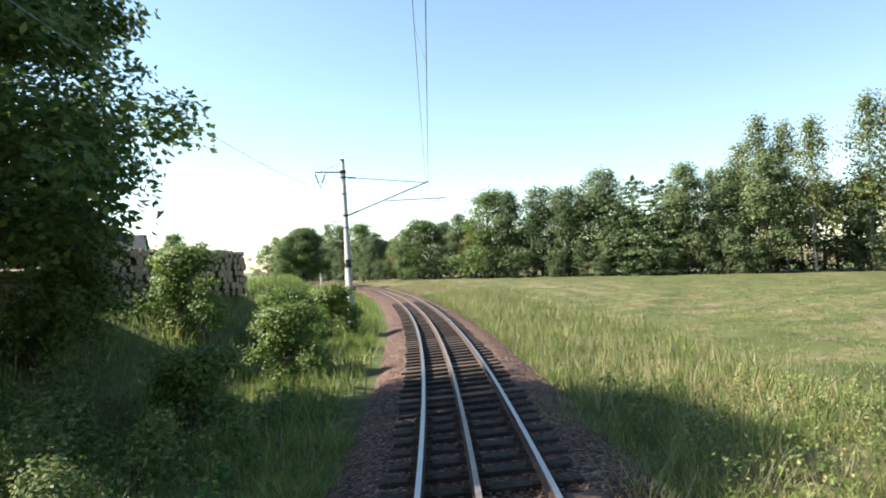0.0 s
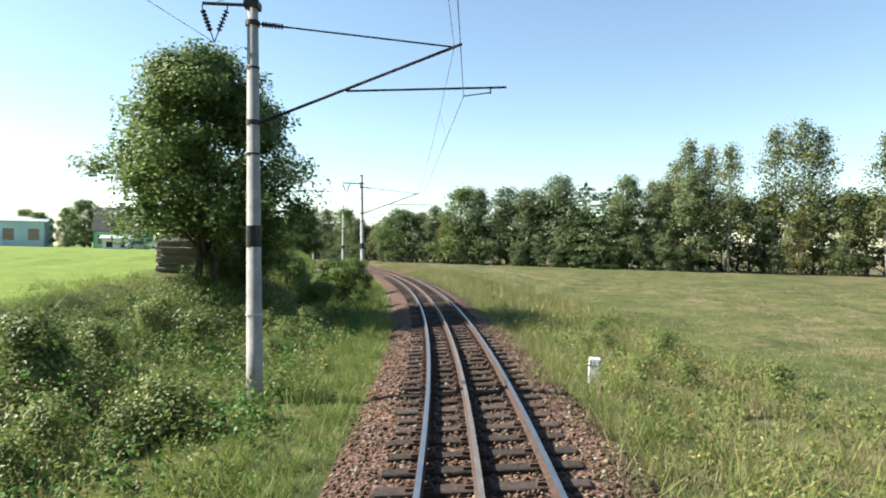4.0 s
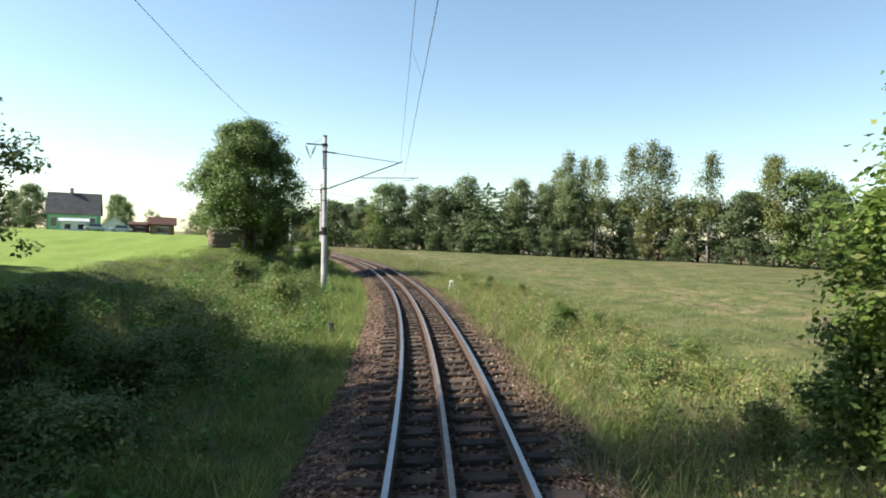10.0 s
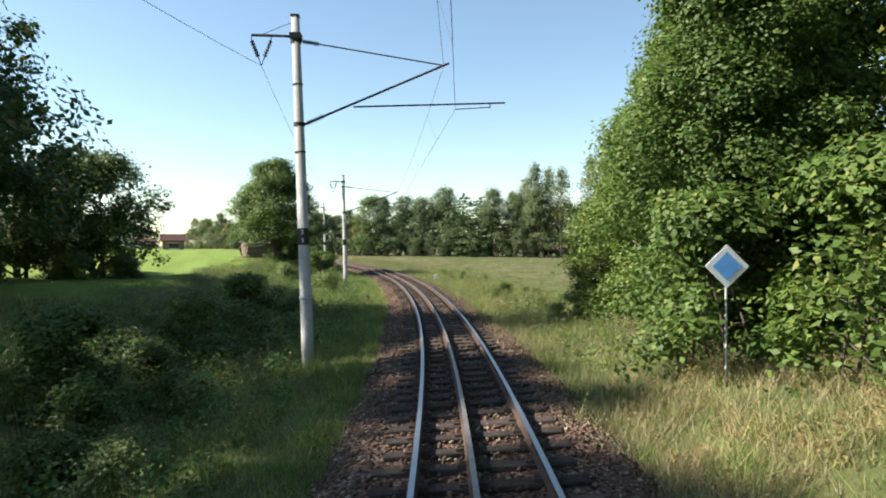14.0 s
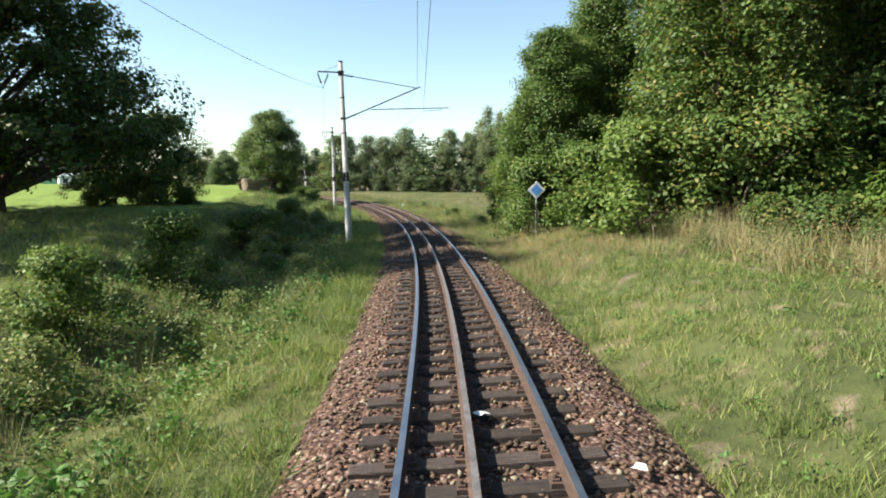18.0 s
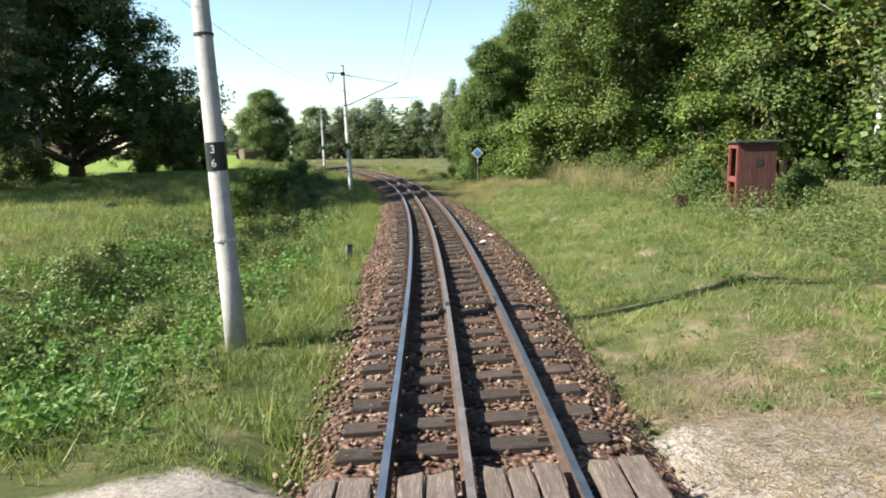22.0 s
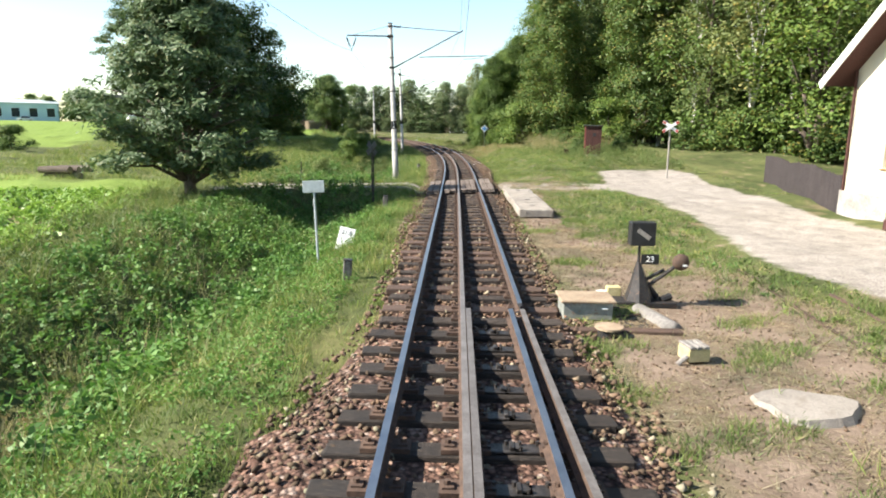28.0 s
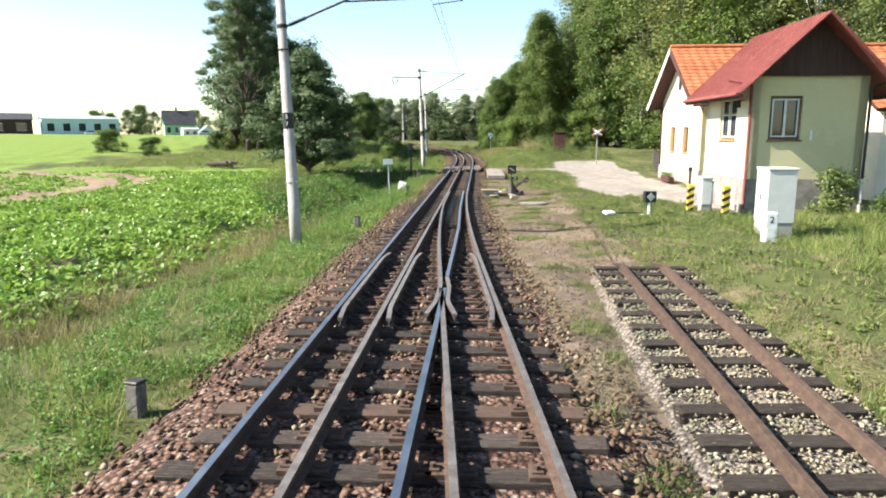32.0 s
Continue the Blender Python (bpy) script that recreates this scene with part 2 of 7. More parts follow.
NEW_SLEEPER = mat("brown_oiled_sleeper", (0.085, 0.054, 0.04), (0.14, 0.088, 0.064), 6, 0.7, bump=0.5, fine=40, wear=(0.07, 0.05, 0.042), vary=0.4, local=True, stretch=(0.6, 5, 5))
STEEL = mat("polished_rail_head", (0.38, 0.38, 0.4), (0.48, 0.48, 0.5), 3, 0.4, 1.0, 0.05, 30, vary=0.1)
RUST = mat("rusty_rail_side", (0.07, 0.046, 0.036), (0.13, 0.083, 0.06), 9, 0.85, 0.1, 0.4, 50, wear=(0.05, 0.035, 0.028))
DULL_STEEL = mat("dull_rail_head", (0.2, 0.17, 0.15), (0.3, 0.27, 0.25), 5, 0.5, 0.6, 0.1, 40)
IRON = mat("dark_painted_iron", (0.025, 0.025, 0.027), (0.055, 0.05, 0.048), 9, 0.55, 0.3, 0.2, 50, wear=(0.13, 0.075, 0.05))
GREASE = mat("greasy_steel_plate", (0.035, 0.032, 0.03), (0.09, 0.08, 0.075), 12, 0.45, 0.5, 0.3, 60)
CONCRETE = mat("mast_concrete", (0.33, 0.325, 0.31), (0.45, 0.44, 0.42), 2.5, 0.85, 0, 0.25, 45, wear=(0.26, 0.25, 0.23), vary=0.2)
SLAB = mat("weathered_slab_concrete", (0.25, 0.22, 0.19), (0.34, 0.305, 0.265), 2.0, 0.9, 0, 0.5, 40, wear=(0.2, 0.17, 0.14), vary=0.3)
WIRE = mat("copper_wire", (0.25, 0.27, 0.28), (0.35, 0.37, 0.38), 5, 0.5, 0.6, 0, 40)
BARK = mat("bark", (0.09, 0.065, 0.05), (0.17, 0.135, 0.11), 6, 0.95, 0, 1.0, 25, vary=0.5, stretch=(3, 3, 0.6))
BIRCH = mat("birch_bark", (0.5, 0.48, 0.45), (0.68, 0.66, 0.62), 3, 0.85, 0, 0.5, 20, wear=(0.08, 0.07, 0.06), stretch=(0.8, 0.8, 3))
GREYBIRCH = mat("grey_birch_bark", (0.22, 0.21, 0.2), (0.34, 0.33, 0.31), 3, 0.85, 0, 0.5, 20, wear=(0.08, 0.07, 0.06), stretch=(0.8, 0.8, 3))
WHITE = mat("white_enamel", (0.74, 0.75, 0.75), (0.82, 0.82, 0.81), 5, 0.4, 0, 0.05, 40, wear=(0.62, 0.6, 0.56), vary=0.08)
BLUE = mat("blue_enamel", (0.12, 0.34, 0.72), (0.16, 0.4, 0.8), 5, 0.4, 0, 0.05, 40, vary=0.08)
BLACK = mat("black_enamel", (0.02, 0.02, 0.022), (0.035, 0.035, 0.035), 6, 0.45, 0, 0.05, 40)
YELLOW = mat("yellow_paint", (0.75, 0.55, 0.06), (0.85, 0.64, 0.1), 5, 0.5, 0, 0.1, 40)
RED = mat("red_paint", (0.5, 0.05, 0.04), (0.6, 0.08, 0.06), 5, 0.55, 0, 0.1, 40)
FADEDRED = mat("faded_red_paint", (0.15, 0.04, 0.034), (0.21, 0.06, 0.05), 5, 0.7, 0, 0.2, 40, wear=(0.14, 0.07, 0.055))
SHED = mat("faded_oxblood_boards", (0.06, 0.024, 0.021), (0.092, 0.038, 0.031), 3, 0.85, 0, 0.5, 30, wear=(0.11, 0.065, 0.055), stretch=(5, 5, 0.7))
PLANK = mat("crossing_plank", (0.13, 0.1, 0.085), (0.23, 0.185, 0.155), 4, 0.9, 0, 0.9, 30, wear=(0.32, 0.27, 0.23), vary=0.45, local=True, stretch=(6, 0.6, 6))
GREYWOOD = mat("grey_weathered_wood", (0.24, 0.22, 0.2), (0.38, 0.35, 0.32), 4, 0.9, 0, 0.6, 30, vary=0.4, stretch=(4, 4, 0.8))
OLDGREY = mat("dark_weathered_wood", (0.07, 0.067, 0.064), (0.15, 0.14, 0.13), 4, 0.9, 0, 0.6, 30, vary=0.4, wear=(0.22, 0.21, 0.2), stretch=(4, 4, 0.8))
FENCEWOOD = mat("grey_stained_fence_boards", (0.035, 0.028, 0.029), (0.065, 0.053, 0.053), 3, 0.8, 0, 0.5, 25, stretch=(5, 5, 0.5))
DARKWOOD = mat("dark_stained_boards", (0.05, 0.026, 0.022), (0.085, 0.045, 0.037), 3, 0.75, 0, 0.5, 25, stretch=(5, 5, 0.5))
LOG_END = mat("sawn_log_end", (0.3, 0.22, 0.14), (0.46, 0.36, 0.25), 8, 0.9, 0, 0.4, 40, vary=0.4, local=True)
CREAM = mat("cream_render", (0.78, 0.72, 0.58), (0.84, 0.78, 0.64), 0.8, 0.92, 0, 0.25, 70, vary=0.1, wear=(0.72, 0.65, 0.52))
# the houses' render again, darkened for walls turned from the sun
SHADED_RENDER = mat("shaded_yellow_render", (0.56, 0.52, 0.31), (0.62, 0.575, 0.355), 0.8, 0.92, 0, 0.25, 70, vary=0.1, wear=(0.62, 0.55, 0.34))
SOCLE = mat("grey_socle_stone", (0.26, 0.24, 0.22), (0.42, 0.39, 0.36), 2.5, 0.92, 0, 0.7, 25, vary=0.4)
TILE = mat("orange_roof_tile", (0.4, 0.125, 0.055), (0.52, 0.185, 0.08), 2.0, 0.8, 0, 0.4, 30, wear=(0.33, 0.12, 0.065), vary=0.3)
REDROOF = mat("red_sheet_roof", (0.2, 0.055, 0.05), (0.26, 0.08, 0.07), 1.5, 0.65, 0, 0.15, 30, vary=0.2, wear=(0.3, 0.12, 0.1))
TIMBER = mat("brown_window_timber", (0.1, 0.055, 0.035), (0.16, 0.09, 0.055), 5, 0.6, 0, 0.3, 30)
OCHRE = mat("ochre_window_timber", (0.21, 0.12, 0.05), (0.28, 0.165, 0.07), 5, 0.6, 0, 0.3, 30)
MACHINE = mat("grey_green_painted_steel", (0.2, 0.22, 0.2), (0.3, 0.31, 0.28), 6, 0.6, 0.1, 0.15, 40, wear=(0.2, 0.12, 0.07))
CABINET = mat("grey_plastic_cabinet", (0.6, 0.62, 0.6), (0.68, 0.7, 0.68), 3, 0.5, 0, 0.08, 40, vary=0.06)
LID = mat("rust_streaked_lid", (0.3, 0.22, 0.15), (0.42, 0.33, 0.23), 4, 0.75, 0.1, 0.2, 40, wear=(0.22, 0.12, 0.07))
OLDBOARD = mat("weathered_tan_boards", (0.2, 0.14, 0.09), (0.3, 0.215, 0.145), 3, 0.85, 0, 0.4, 30, stretch=(5, 5, 0.7))
OLDYELLOW = mat("faded_yellow_paint", (0.5, 0.42, 0.2), (0.6, 0.5, 0.27), 6, 0.6, 0, 0.1, 40)
TEAL = mat("pale_blue_cladding", (0.4, 0.55, 0.6), (0.48, 0.62, 0.66), 0.4, 0.6, 0, 0.05, 10, vary=0.08)
GREENWALL = mat("mint_green_render", (0.3, 0.6, 0.36), (0.36, 0.66, 0.42), 0.5, 0.9, 0, 0.1, 10)
SLATE = mat("dark_slate_roof", (0.05, 0.05, 0.055), (0.085, 0.085, 0.09), 1, 0.7, 0, 0.2, 10)
GREYSHEET = mat("grey_sheet_metal", (0.45, 0.5, 0.53), (0.56, 0.6, 0.62), 0.5, 0.5, 0.1, 0.05, 10)
LEAF_OAK = leaf_mat("oak_leaf", (0.055, 0.095, 0.028), (0.12, 0.18, 0.052), (0.200, 0.163, 0.048))
LEAF_ALDER = leaf_mat("alder_leaf", (0.08, 0.128, 0.045), (0.155, 0.222, 0.088), (0.23, 0.24, 0.1), 0.97, trans=0.38)
LEAF_BRIGHT = leaf_mat("bright_alder_leaf", (0.075, 0.125, 0.03), (0.155, 0.225, 0.06), (0.24, 0.25, 0.08), 0.97, trans=0.35)
LEAF_FRONT = leaf_mat("wood_front_leaf", (0.1, 0.145, 0.055), (0.19, 0.245, 0.1), (0.27, 0.26, 0.11), 0.96, trans=0.38)
# bluer and duller, with the smoke haze over the far wood mixed in
LEAF_FAR = leaf_mat("hazy_wood_leaf", (0.085, 0.125, 0.075), (0.165, 0.215, 0.125), (0.26, 0.24, 0.138), 0.97, trans=0.42)
LEAF_OLIVE = leaf_mat("olive_wood_leaf", (0.13, 0.15, 0.06), (0.235, 0.25, 0.11), (0.3, 0.24, 0.1), 0.95, trans=0.4)
LEAF_BIRCH = leaf_mat("birch_leaf", (0.12, 0.15, 0.065), (0.2, 0.22, 0.095), (0.34, 0.28, 0.1), 0.95)
NEEDLE = leaf_mat("pine_needle", (0.065, 0.11, 0.057), (0.125, 0.18, 0.092), (0.17, 0.17, 0.081), 0.97, trans=0.2)
WEED = leaf_mat("weed_leaf", (0.1, 0.145, 0.045), (0.21, 0.26, 0.095), (0.36, 0.31, 0.16), 0.95)
GRASS = leaf_mat("grass_blade", (0.115, 0.165, 0.048), (0.24, 0.295, 0.105), (0.42, 0.36, 0.2), 0.94, trans=0.38)
DRYGRASS = leaf_mat("dry_grass_blade", (0.25, 0.215, 0.127), (0.38, 0.32, 0.209), (0.48, 0.42, 0.308), 0.95, trans=0.3)
STRAW = leaf_mat("bleached_straw", (0.2, 0.155, 0.11), (0.33, 0.262, 0.2), (0.4, 0.33, 0.27), 0.95, trans=0.15)
REEDS = leaf_mat("dry_reddish_weed", (0.2, 0.14, 0.07), (0.34, 0.26, 0.14), (0.26, 0.16, 0.085), 0.95)
BEET = leaf_mat("beet_leaf", (0.17, 0.28, 0.055), (0.26, 0.4, 0.1), (0.32, 0.42, 0.14), 0.97, trans=0.32, rough=0.45)
NETTLE = leaf_mat("lush_weed_leaf", (0.075, 0.17, 0.039), (0.145, 0.265, 0.072), (0.22, 0.32, 0.117), 0.97)

# ---- mesh helpers ----


def mesh_of(name, verts, faces, materials, index=None, smooth=False):
    me = bpy.data.meshes.new(name)
    me.from_pydata([tuple(v) for v in verts], [], faces)
    for m in materials:
        me.materials.append(m)
    if index is not None:
        me.polygons.foreach_set("material_index", index)
    if smooth:
        me.polygons.foreach_set("use_smooth", [True] * len(me.polygons))
    me.update()
    return me


def quads_mesh(name, corners, material):
    """A mesh of loose quads or triangles from an array (n, k, 3)."""
    n, k, _ = corners.shape
    me = bpy.data.meshes.new(name)
    me.vertices.add(n * k)
    me.vertices.foreach_set("co", corners.astype(np.float32).ravel())
    me.loops.add(n * k)
    me.loops.foreach_set("vertex_index", np.arange(n * k, dtype=np.int32))
    me.polygons.add(n)
    me.polygons.foreach_set("loop_start", np.arange(0, n * k, k, dtype=np.int32))
    me.materials.append(material)
    me.update(calc_edges=True)
    return me


def thing(name, m, label, category, group="", kind=""):
    ob = new(name)
    ob.matrix_world = m
    return tagged(ob, label, category, group, kind)


def part(name, bm, material, parent, label="", smooth=False):
    """Links a bmesh as one mesh object under a thing or a part."""
    if isinstance(bm, bpy.types.Mesh):
        me = bm
    else:
        me = bpy.data.meshes.new(name)
        bm.to_mesh(me)
        bm.free()
        for q in (material if isinstance(material, (list, tuple)) else [material]):
            me.materials.append(q)
    if smooth:
        me.polygons.foreach_set("use_smooth", [True] * len(me.polygons))
    ob = new(name, me)
    ob.parent = parent
    if label:
        ob["label"] = label
    return ob


def box(bm, x0, x1, y0, y1, z0, z1, m=None, bev=0.0):
    r = bmesh.ops.create_cube(bm, size=1.0, matrix=Matrix.Translation(((x0 + x1) / 2, (y0 + y1) / 2, (z0 + z1) / 2)) @ Matrix.Diagonal((x1 - x0, y1 - y0, z1 - z0, 1)))
    vs = r["verts"]
    if bev:
        es = list({e for v in vs for e in v.link_edges})
        out = bmesh.ops.bevel(bm, geom=es, offset=bev, segments=1, affect="EDGES", profile=0.5)
        vs = list({v for f in out["faces"] for v in f.verts} | {v for v in vs if v.is_valid})
    if m is not None:
        bmesh.ops.transform(bm, matrix=m, verts=vs)
    return vs


def boxes(*list_, bev=0.0):
    bm = bmesh.new()
    for b in list_:
        box(bm, *b, bev=bev)
    return bm


def tube(bm, a, b, r1, r2=None, n=8):
    a, b = Vector(a), Vector(b)
    r2 = r1 if r2 is None else r2
    v = b - a
    m = Matrix.Translation((a + b) / 2) @ v.to_track_quat("Z", "Y").to_matrix().to_4x4()
    bmesh.ops.create_cone(bm, cap_ends=True, segments=n, radius1=r1, radius2=r2, depth=v.length, matrix=m)


def tubes(*list_, n=8):
    bm = bmesh.new()
    for a, b, *r in list_:
        tube(bm, a, b, *r, n=n)
    return bm


def sweep(name, profile, rows, materials, index=None, closed=True, caps=True):
    """A profile of (side, up) points carried along rows of (point, side vector)."""
    verts, faces, idx = [], [], []
    n = len(profile)
    for p, side in rows:
        for a, b in profile:
            verts.append((p[0] + side[0] * a, p[1] + side[1] * a, p[2] + b + side[2] * a))
    for i in range(len(rows) - 1):
        for j in range(n if closed else n - 1):
            k = (j + 1) % n
            faces.append((i * n + j, i * n + k, (i + 1) * n + k, (i + 1) * n + j))
            idx.append(index[j] if index else 0)
    if closed and caps:
        faces.append(tuple(range(n)))
        faces.append(tuple(range((len(rows) - 1) * n, len(rows) * n))[::-1])
        idx += [0, 0]
    return mesh_of(name, verts, faces, materials, idx)


rng = np.random.default_rng(7)

# ---- the lie of the land ----


def line_place(x, y):
    """s and d of many places in plan."""
    keep = slice(0, None, 4)
    cs, cx, cy, ch = _gs[keep], _gx[keep], _gy[keep], _gh[keep]
    s, d = np.empty(len(x)), np.empty(len(x))
    for i in range(0, len(x), 20000):
        q = slice(i, i + 20000)
        k = np.argmin((x[q, None] - cx) ** 2 + (y[q, None] - cy) ** 2, axis=1)
        dx, dy = x[q] - cx[k], y[q] - cy[k]
        s[q] = cs[k] - dx * np.sin(ch[k]) - dy * np.cos(ch[k])
        d[q] = dx * np.cos(ch[k]) - dy * np.sin(ch[k])
    return s, d


def wavy(x, y, size, seed):
    """Smooth uneven values about zero, from a few crossed waves."""
    r = np.random.default_rng(seed)
    out = np.zeros_like(x)
    for k in range(7):
        a, f, p = r.uniform(0, 6.28), r.uniform(0.6, 2.2) / size, r.uniform(0, 6.28)
        out += np.sin((x * np.cos(a) + y * np.sin(a)) * 6.28 * f + p) / 2.6
    return out


def lie(s, d, x, y):
    """The height of the ground."""
    near = np.abs(d)
    left = d < 0
    # the bed of the line
    z = np.full(len(s), -0.42)
    # to the left: shoulder, ditch, field
    depth = np.interp(s, [-40, 0, 20, 40, 60, 76, 84, 92, 120, 140], [0.3, 0.35, 0.55, 0.9, 1.0, 0.75, 0.9, 1.1, 0.4, 0.3])
    mid_l = np.interp(s, [78, 84, 96, 108], [6.0, 4.9, 4.9, 6.0])
    far_l = np.interp(s, [-70, -35, -20, -8, 5, 25, 45, 70, 100, 130], [1.7, 1.75, 1.4, 1.1, 0.85, 0.6, 0.2, -0.2, -0.35, -0.4])
    zl = np.interp(near, [0, 1.9, 3.4], [0, 0, 1])
    ditch = -0.45 - depth * np.exp(-((near - mid_l) / 2.2) ** 2)
    wide = np.interp(s, [-18, 0], [0, 1])
    up = np.clip((near - 5.5 - 2.5 * wide) / (3.5 + 1.5 * wide), 0, 1)
    field = far_l + np.interp(near, [13, 60, 230], [0, 0.4, 3.0])
    zleft = (-0.42 - 0.07 * np.interp(s, [78, 96], [1, 0])) * (1 - zl) + zl * (ditch * (1 - up) + field * up)
    # to the right: verge, meadow, the rising wood edge, the yard
    bank = np.interp(s, [22, 32, 42, 66, 74, 82, 92], [0, 0.45, 1.0, 1.0, 0.45, 0.08, 0.0])
    zright = -0.42 + np.interp(near, [2.6, 3.4, 5.4, 9.0, 14], [0, 0.08, 0.8, 1.0, 1.2]) * bank + np.interp(s, [-60, -20, 20, 76, 84, 110], [0.25, -0.1, -0.1, 0.05, 0.2, 0.18]) * np.interp(near, [2.4, 5], [0, 1])
    zright = np.where(s > 84, np.maximum(zright, -0.42 + 0.13 * np.interp(near, [1.5, 1.9 ], [0, 1]) * np.interp(s, [84, 88], [0, 1])), zright)
    zright += np.interp(near, [20, 120], [0, -0.6]) * np.interp(s, [20, 40], [1, 0])
    z = np.where(left, zleft, zright)
    rough = np.interp(near, [2.4, 4.0], [0, 1])
    z += rough * (0.07 * wavy(x, y, 6, 1) + 0.03 * wavy(x, y, 3.6, 2)) * np.interp(near, [60, 120], [1, 0])
    # the siding lies in a shallow cut, the machine yard is level
    cut = np.interp(np.abs(d - (5.07 - (s - 114) * np.where(s > 114, 0.043, 0.06))), [1.15, 1.7], [1, 0]) * np.interp(s, [114.8, 115.9], [0, 1])
    z = z * (1 - cut) - 0.5 * cut
    # the cart track over the line
    road = np.interp(np.abs(s - 80.2), [2.2, 3.6], [1, 0]) * np.interp(near, [1.4, 9, 14], [1, 0.9, 0]) * np.interp(np.abs(d - 0.3), [1.7, 2.2], [0, 1])
    z = z * (1 - road) + (-0.17 - 0.012 * near) * road
    return z


def ground_z(x, y):
    x, y = np.atleast_1d(np.asarray(x, float)), np.atleast_1d(np.asarray(y, float))
    s, d = line_place(x, y)
    return lie(s, d, x, y)


def gz(x, y):
    return float(ground_z(x, y)[0])


def on_ground(s, d, sink=0.0):
    p = at(s, d)
    p.z = gz(p.x, p.y) - sink
    return p


def axis(lo, hi, step, far):
    out = list(np.arange(lo, hi + 1e-6, step))
    g, v = step, hi
    while v < far:
        g *= 1.22
        v += g
        out.append(v)
    g, v = step, lo
    while v > -far:
        g *= 1.22
        v -= g
        out.insert(0, v)
    return np.array(out)


def bump_mask(v, lo, hi, soft):
    return np.clip((v - lo) / soft, 0, 1) * np.clip((hi - v) / soft, 0, 1)


def yard_edge(s):
    return np.interp(s, [74, 78, 89, 97, 100, 101, 104, 112], [7.4, 7.0, 7.0, 6.1, 6.9, 8.2, 9.8, 11.4])


def yard_width(s):
    return np.interp(s, [74, 78, 83, 89, 94, 98, 101, 104, 112], [5.6, 5.8, 5.8, 5.1, 6.2, 7.2, 5.2, 3.8, 1.5])


def crop_edge(s):
    return np.interp(s, [84, 97, 104, 115], [12.0, 9.5, 6.0, 6.3])


def build_ground():
    gx, gy = axis(-50, 32, 0.42, 3000), axis(-138, 42, 0.42, 3000)
    X, Y = np.meshgrid(gx, gy)
    x, y = X.ravel(), Y.ravel()
    s, d = line_place(x, y)
    z = lie(s, d, x, y)
    nx, ny = len(gx), len(gy)
    i = np.arange(nx * ny).reshape(ny, nx)
    f = np.stack([i[:-1, :-1], i[:-1, 1:], i[1:, 1:], i[1:, :-1]], -1).reshape(-1, 4)
    me = bpy.data.meshes.new("ground")
    me.vertices.add(len(x))
    me.vertices.foreach_set("co", np.stack([x, y, z], -1).astype(np.float32).ravel())
    me.loops.add(f.size)
    me.loops.foreach_set("vertex_index", f.astype(np.int32).ravel())
    me.polygons.add(len(f))
    me.polygons.foreach_set("loop_start", np.arange(0, f.size, 4, dtype=np.int32))
    me.polygons.foreach_set("use_smooth", np.ones(len(f), bool))
    me.materials.append(GROUND)
    me.update(calc_edges=True)
    near = np.abs(d)
    masks = {}
    # bright young field on the left, crop rows behind the pine
    glade = bump_mask(s + 3 * wavy(x, y, 14, 51), 24, 83, 8) * bump_mask(d + 3 * wavy(x, y, 12, 52), -40, 5, 8)
    lush = np.where(d < 0, np.clip((-10.5 - d - 1.5 * wavy(x, y, 18, 5)) / 4, 0, 1), 0) * (1 - 0.85 * glade)
    lush = np.clip(0.2 + 0.8 * lush, 0, 1)
    masks["lush"] = lush
    dry = np.where(d > 0, np.interp(s, [-60, 0, 16, 24, 60, 92, 100, 140], [0.75, 0.6, 0.5, 0.5, 0.15, 0.2, 0.7, 0.5]), 0.1) * np.interp(near, [2, 3.2, 5], [0.2, 0.8, 1])
    meadow = bump_mask(d, 8, 120, 6) * bump_mask(s, -130, 24, 8)
    mown = bump_mask(d, 7.0, 120, 1.5) * bump_mask(s, -130, 27, 4)
    bands = np.interp(d + 2.5 * wavy(x, y, 30, 8), [7, 12, 15, 27, 31, 42, 47, 120], [0.34, 0.38, 0.56, 0.44, 0.36, 0.4, 0.5, 0.5]) + 0.13 * wavy(x, y, 5, 9) + 0.06 * wavy(x, y, 1.7, 10)
    dry = dry * (1 - mown) + bands * mown
    dry = np.where((d > 4.5) & (s > 86), 0.32 + 0.35 * wavy(x, y, 3, 4), dry)
    verge = (d > 1.7) & (s > 44) & (s < 100)
    dry = np.where(verge, np.maximum(dry, 0.2 + 0.4 * wavy(x, y, 1.4, 41)), dry)
    dry = np.where((d < -1.6) & (d > -3.6), 0.26 + 0.3 * wavy(x, y, 1.6, 42), dry)
    masks["dry"] = np.clip(dry, 0, 1)
    masks["bare"] = np.clip(bump_mask(d, 1.5, np.interp(s, [80, 86, 100, 112], [2.6, 3.6, 6.6, 5.8]), 1.0) * bump_mask(s, 84, 150, 4) * 0.85, 0, 1)
    spots = np.clip(0.65 * wavy(x, y, 1.5, 43) + 0.02, 0, 0.62) * bump_mask(d, 1.7, 9, 0.8) * bump_mask(s, 46, 104, 4)
    spots = np.maximum(spots, np.clip(0.6 * wavy(x, y, 1.6, 44) + 0.15, 0, 0.6) * bump_mask(np.abs(d - 0.3), 1.5, 2.9, 0.5))
    spots = np.maximum(spots, bump_mask(s, 73, 86, 3) * bump_mask(d, 1.4, 5.6, 1.2) * (0.6 + 0.3 * wavy(x, y, 2.0, 45)))
    masks["bare"] = np.maximum(masks["bare"], spots)
    masks["soil"] = np.where((d < -crop_edge(s) - 0.6) & (s > 86) & (x > -75), 0.6 + 0.14 * wavy(x, y, 4, 3), 0.0)
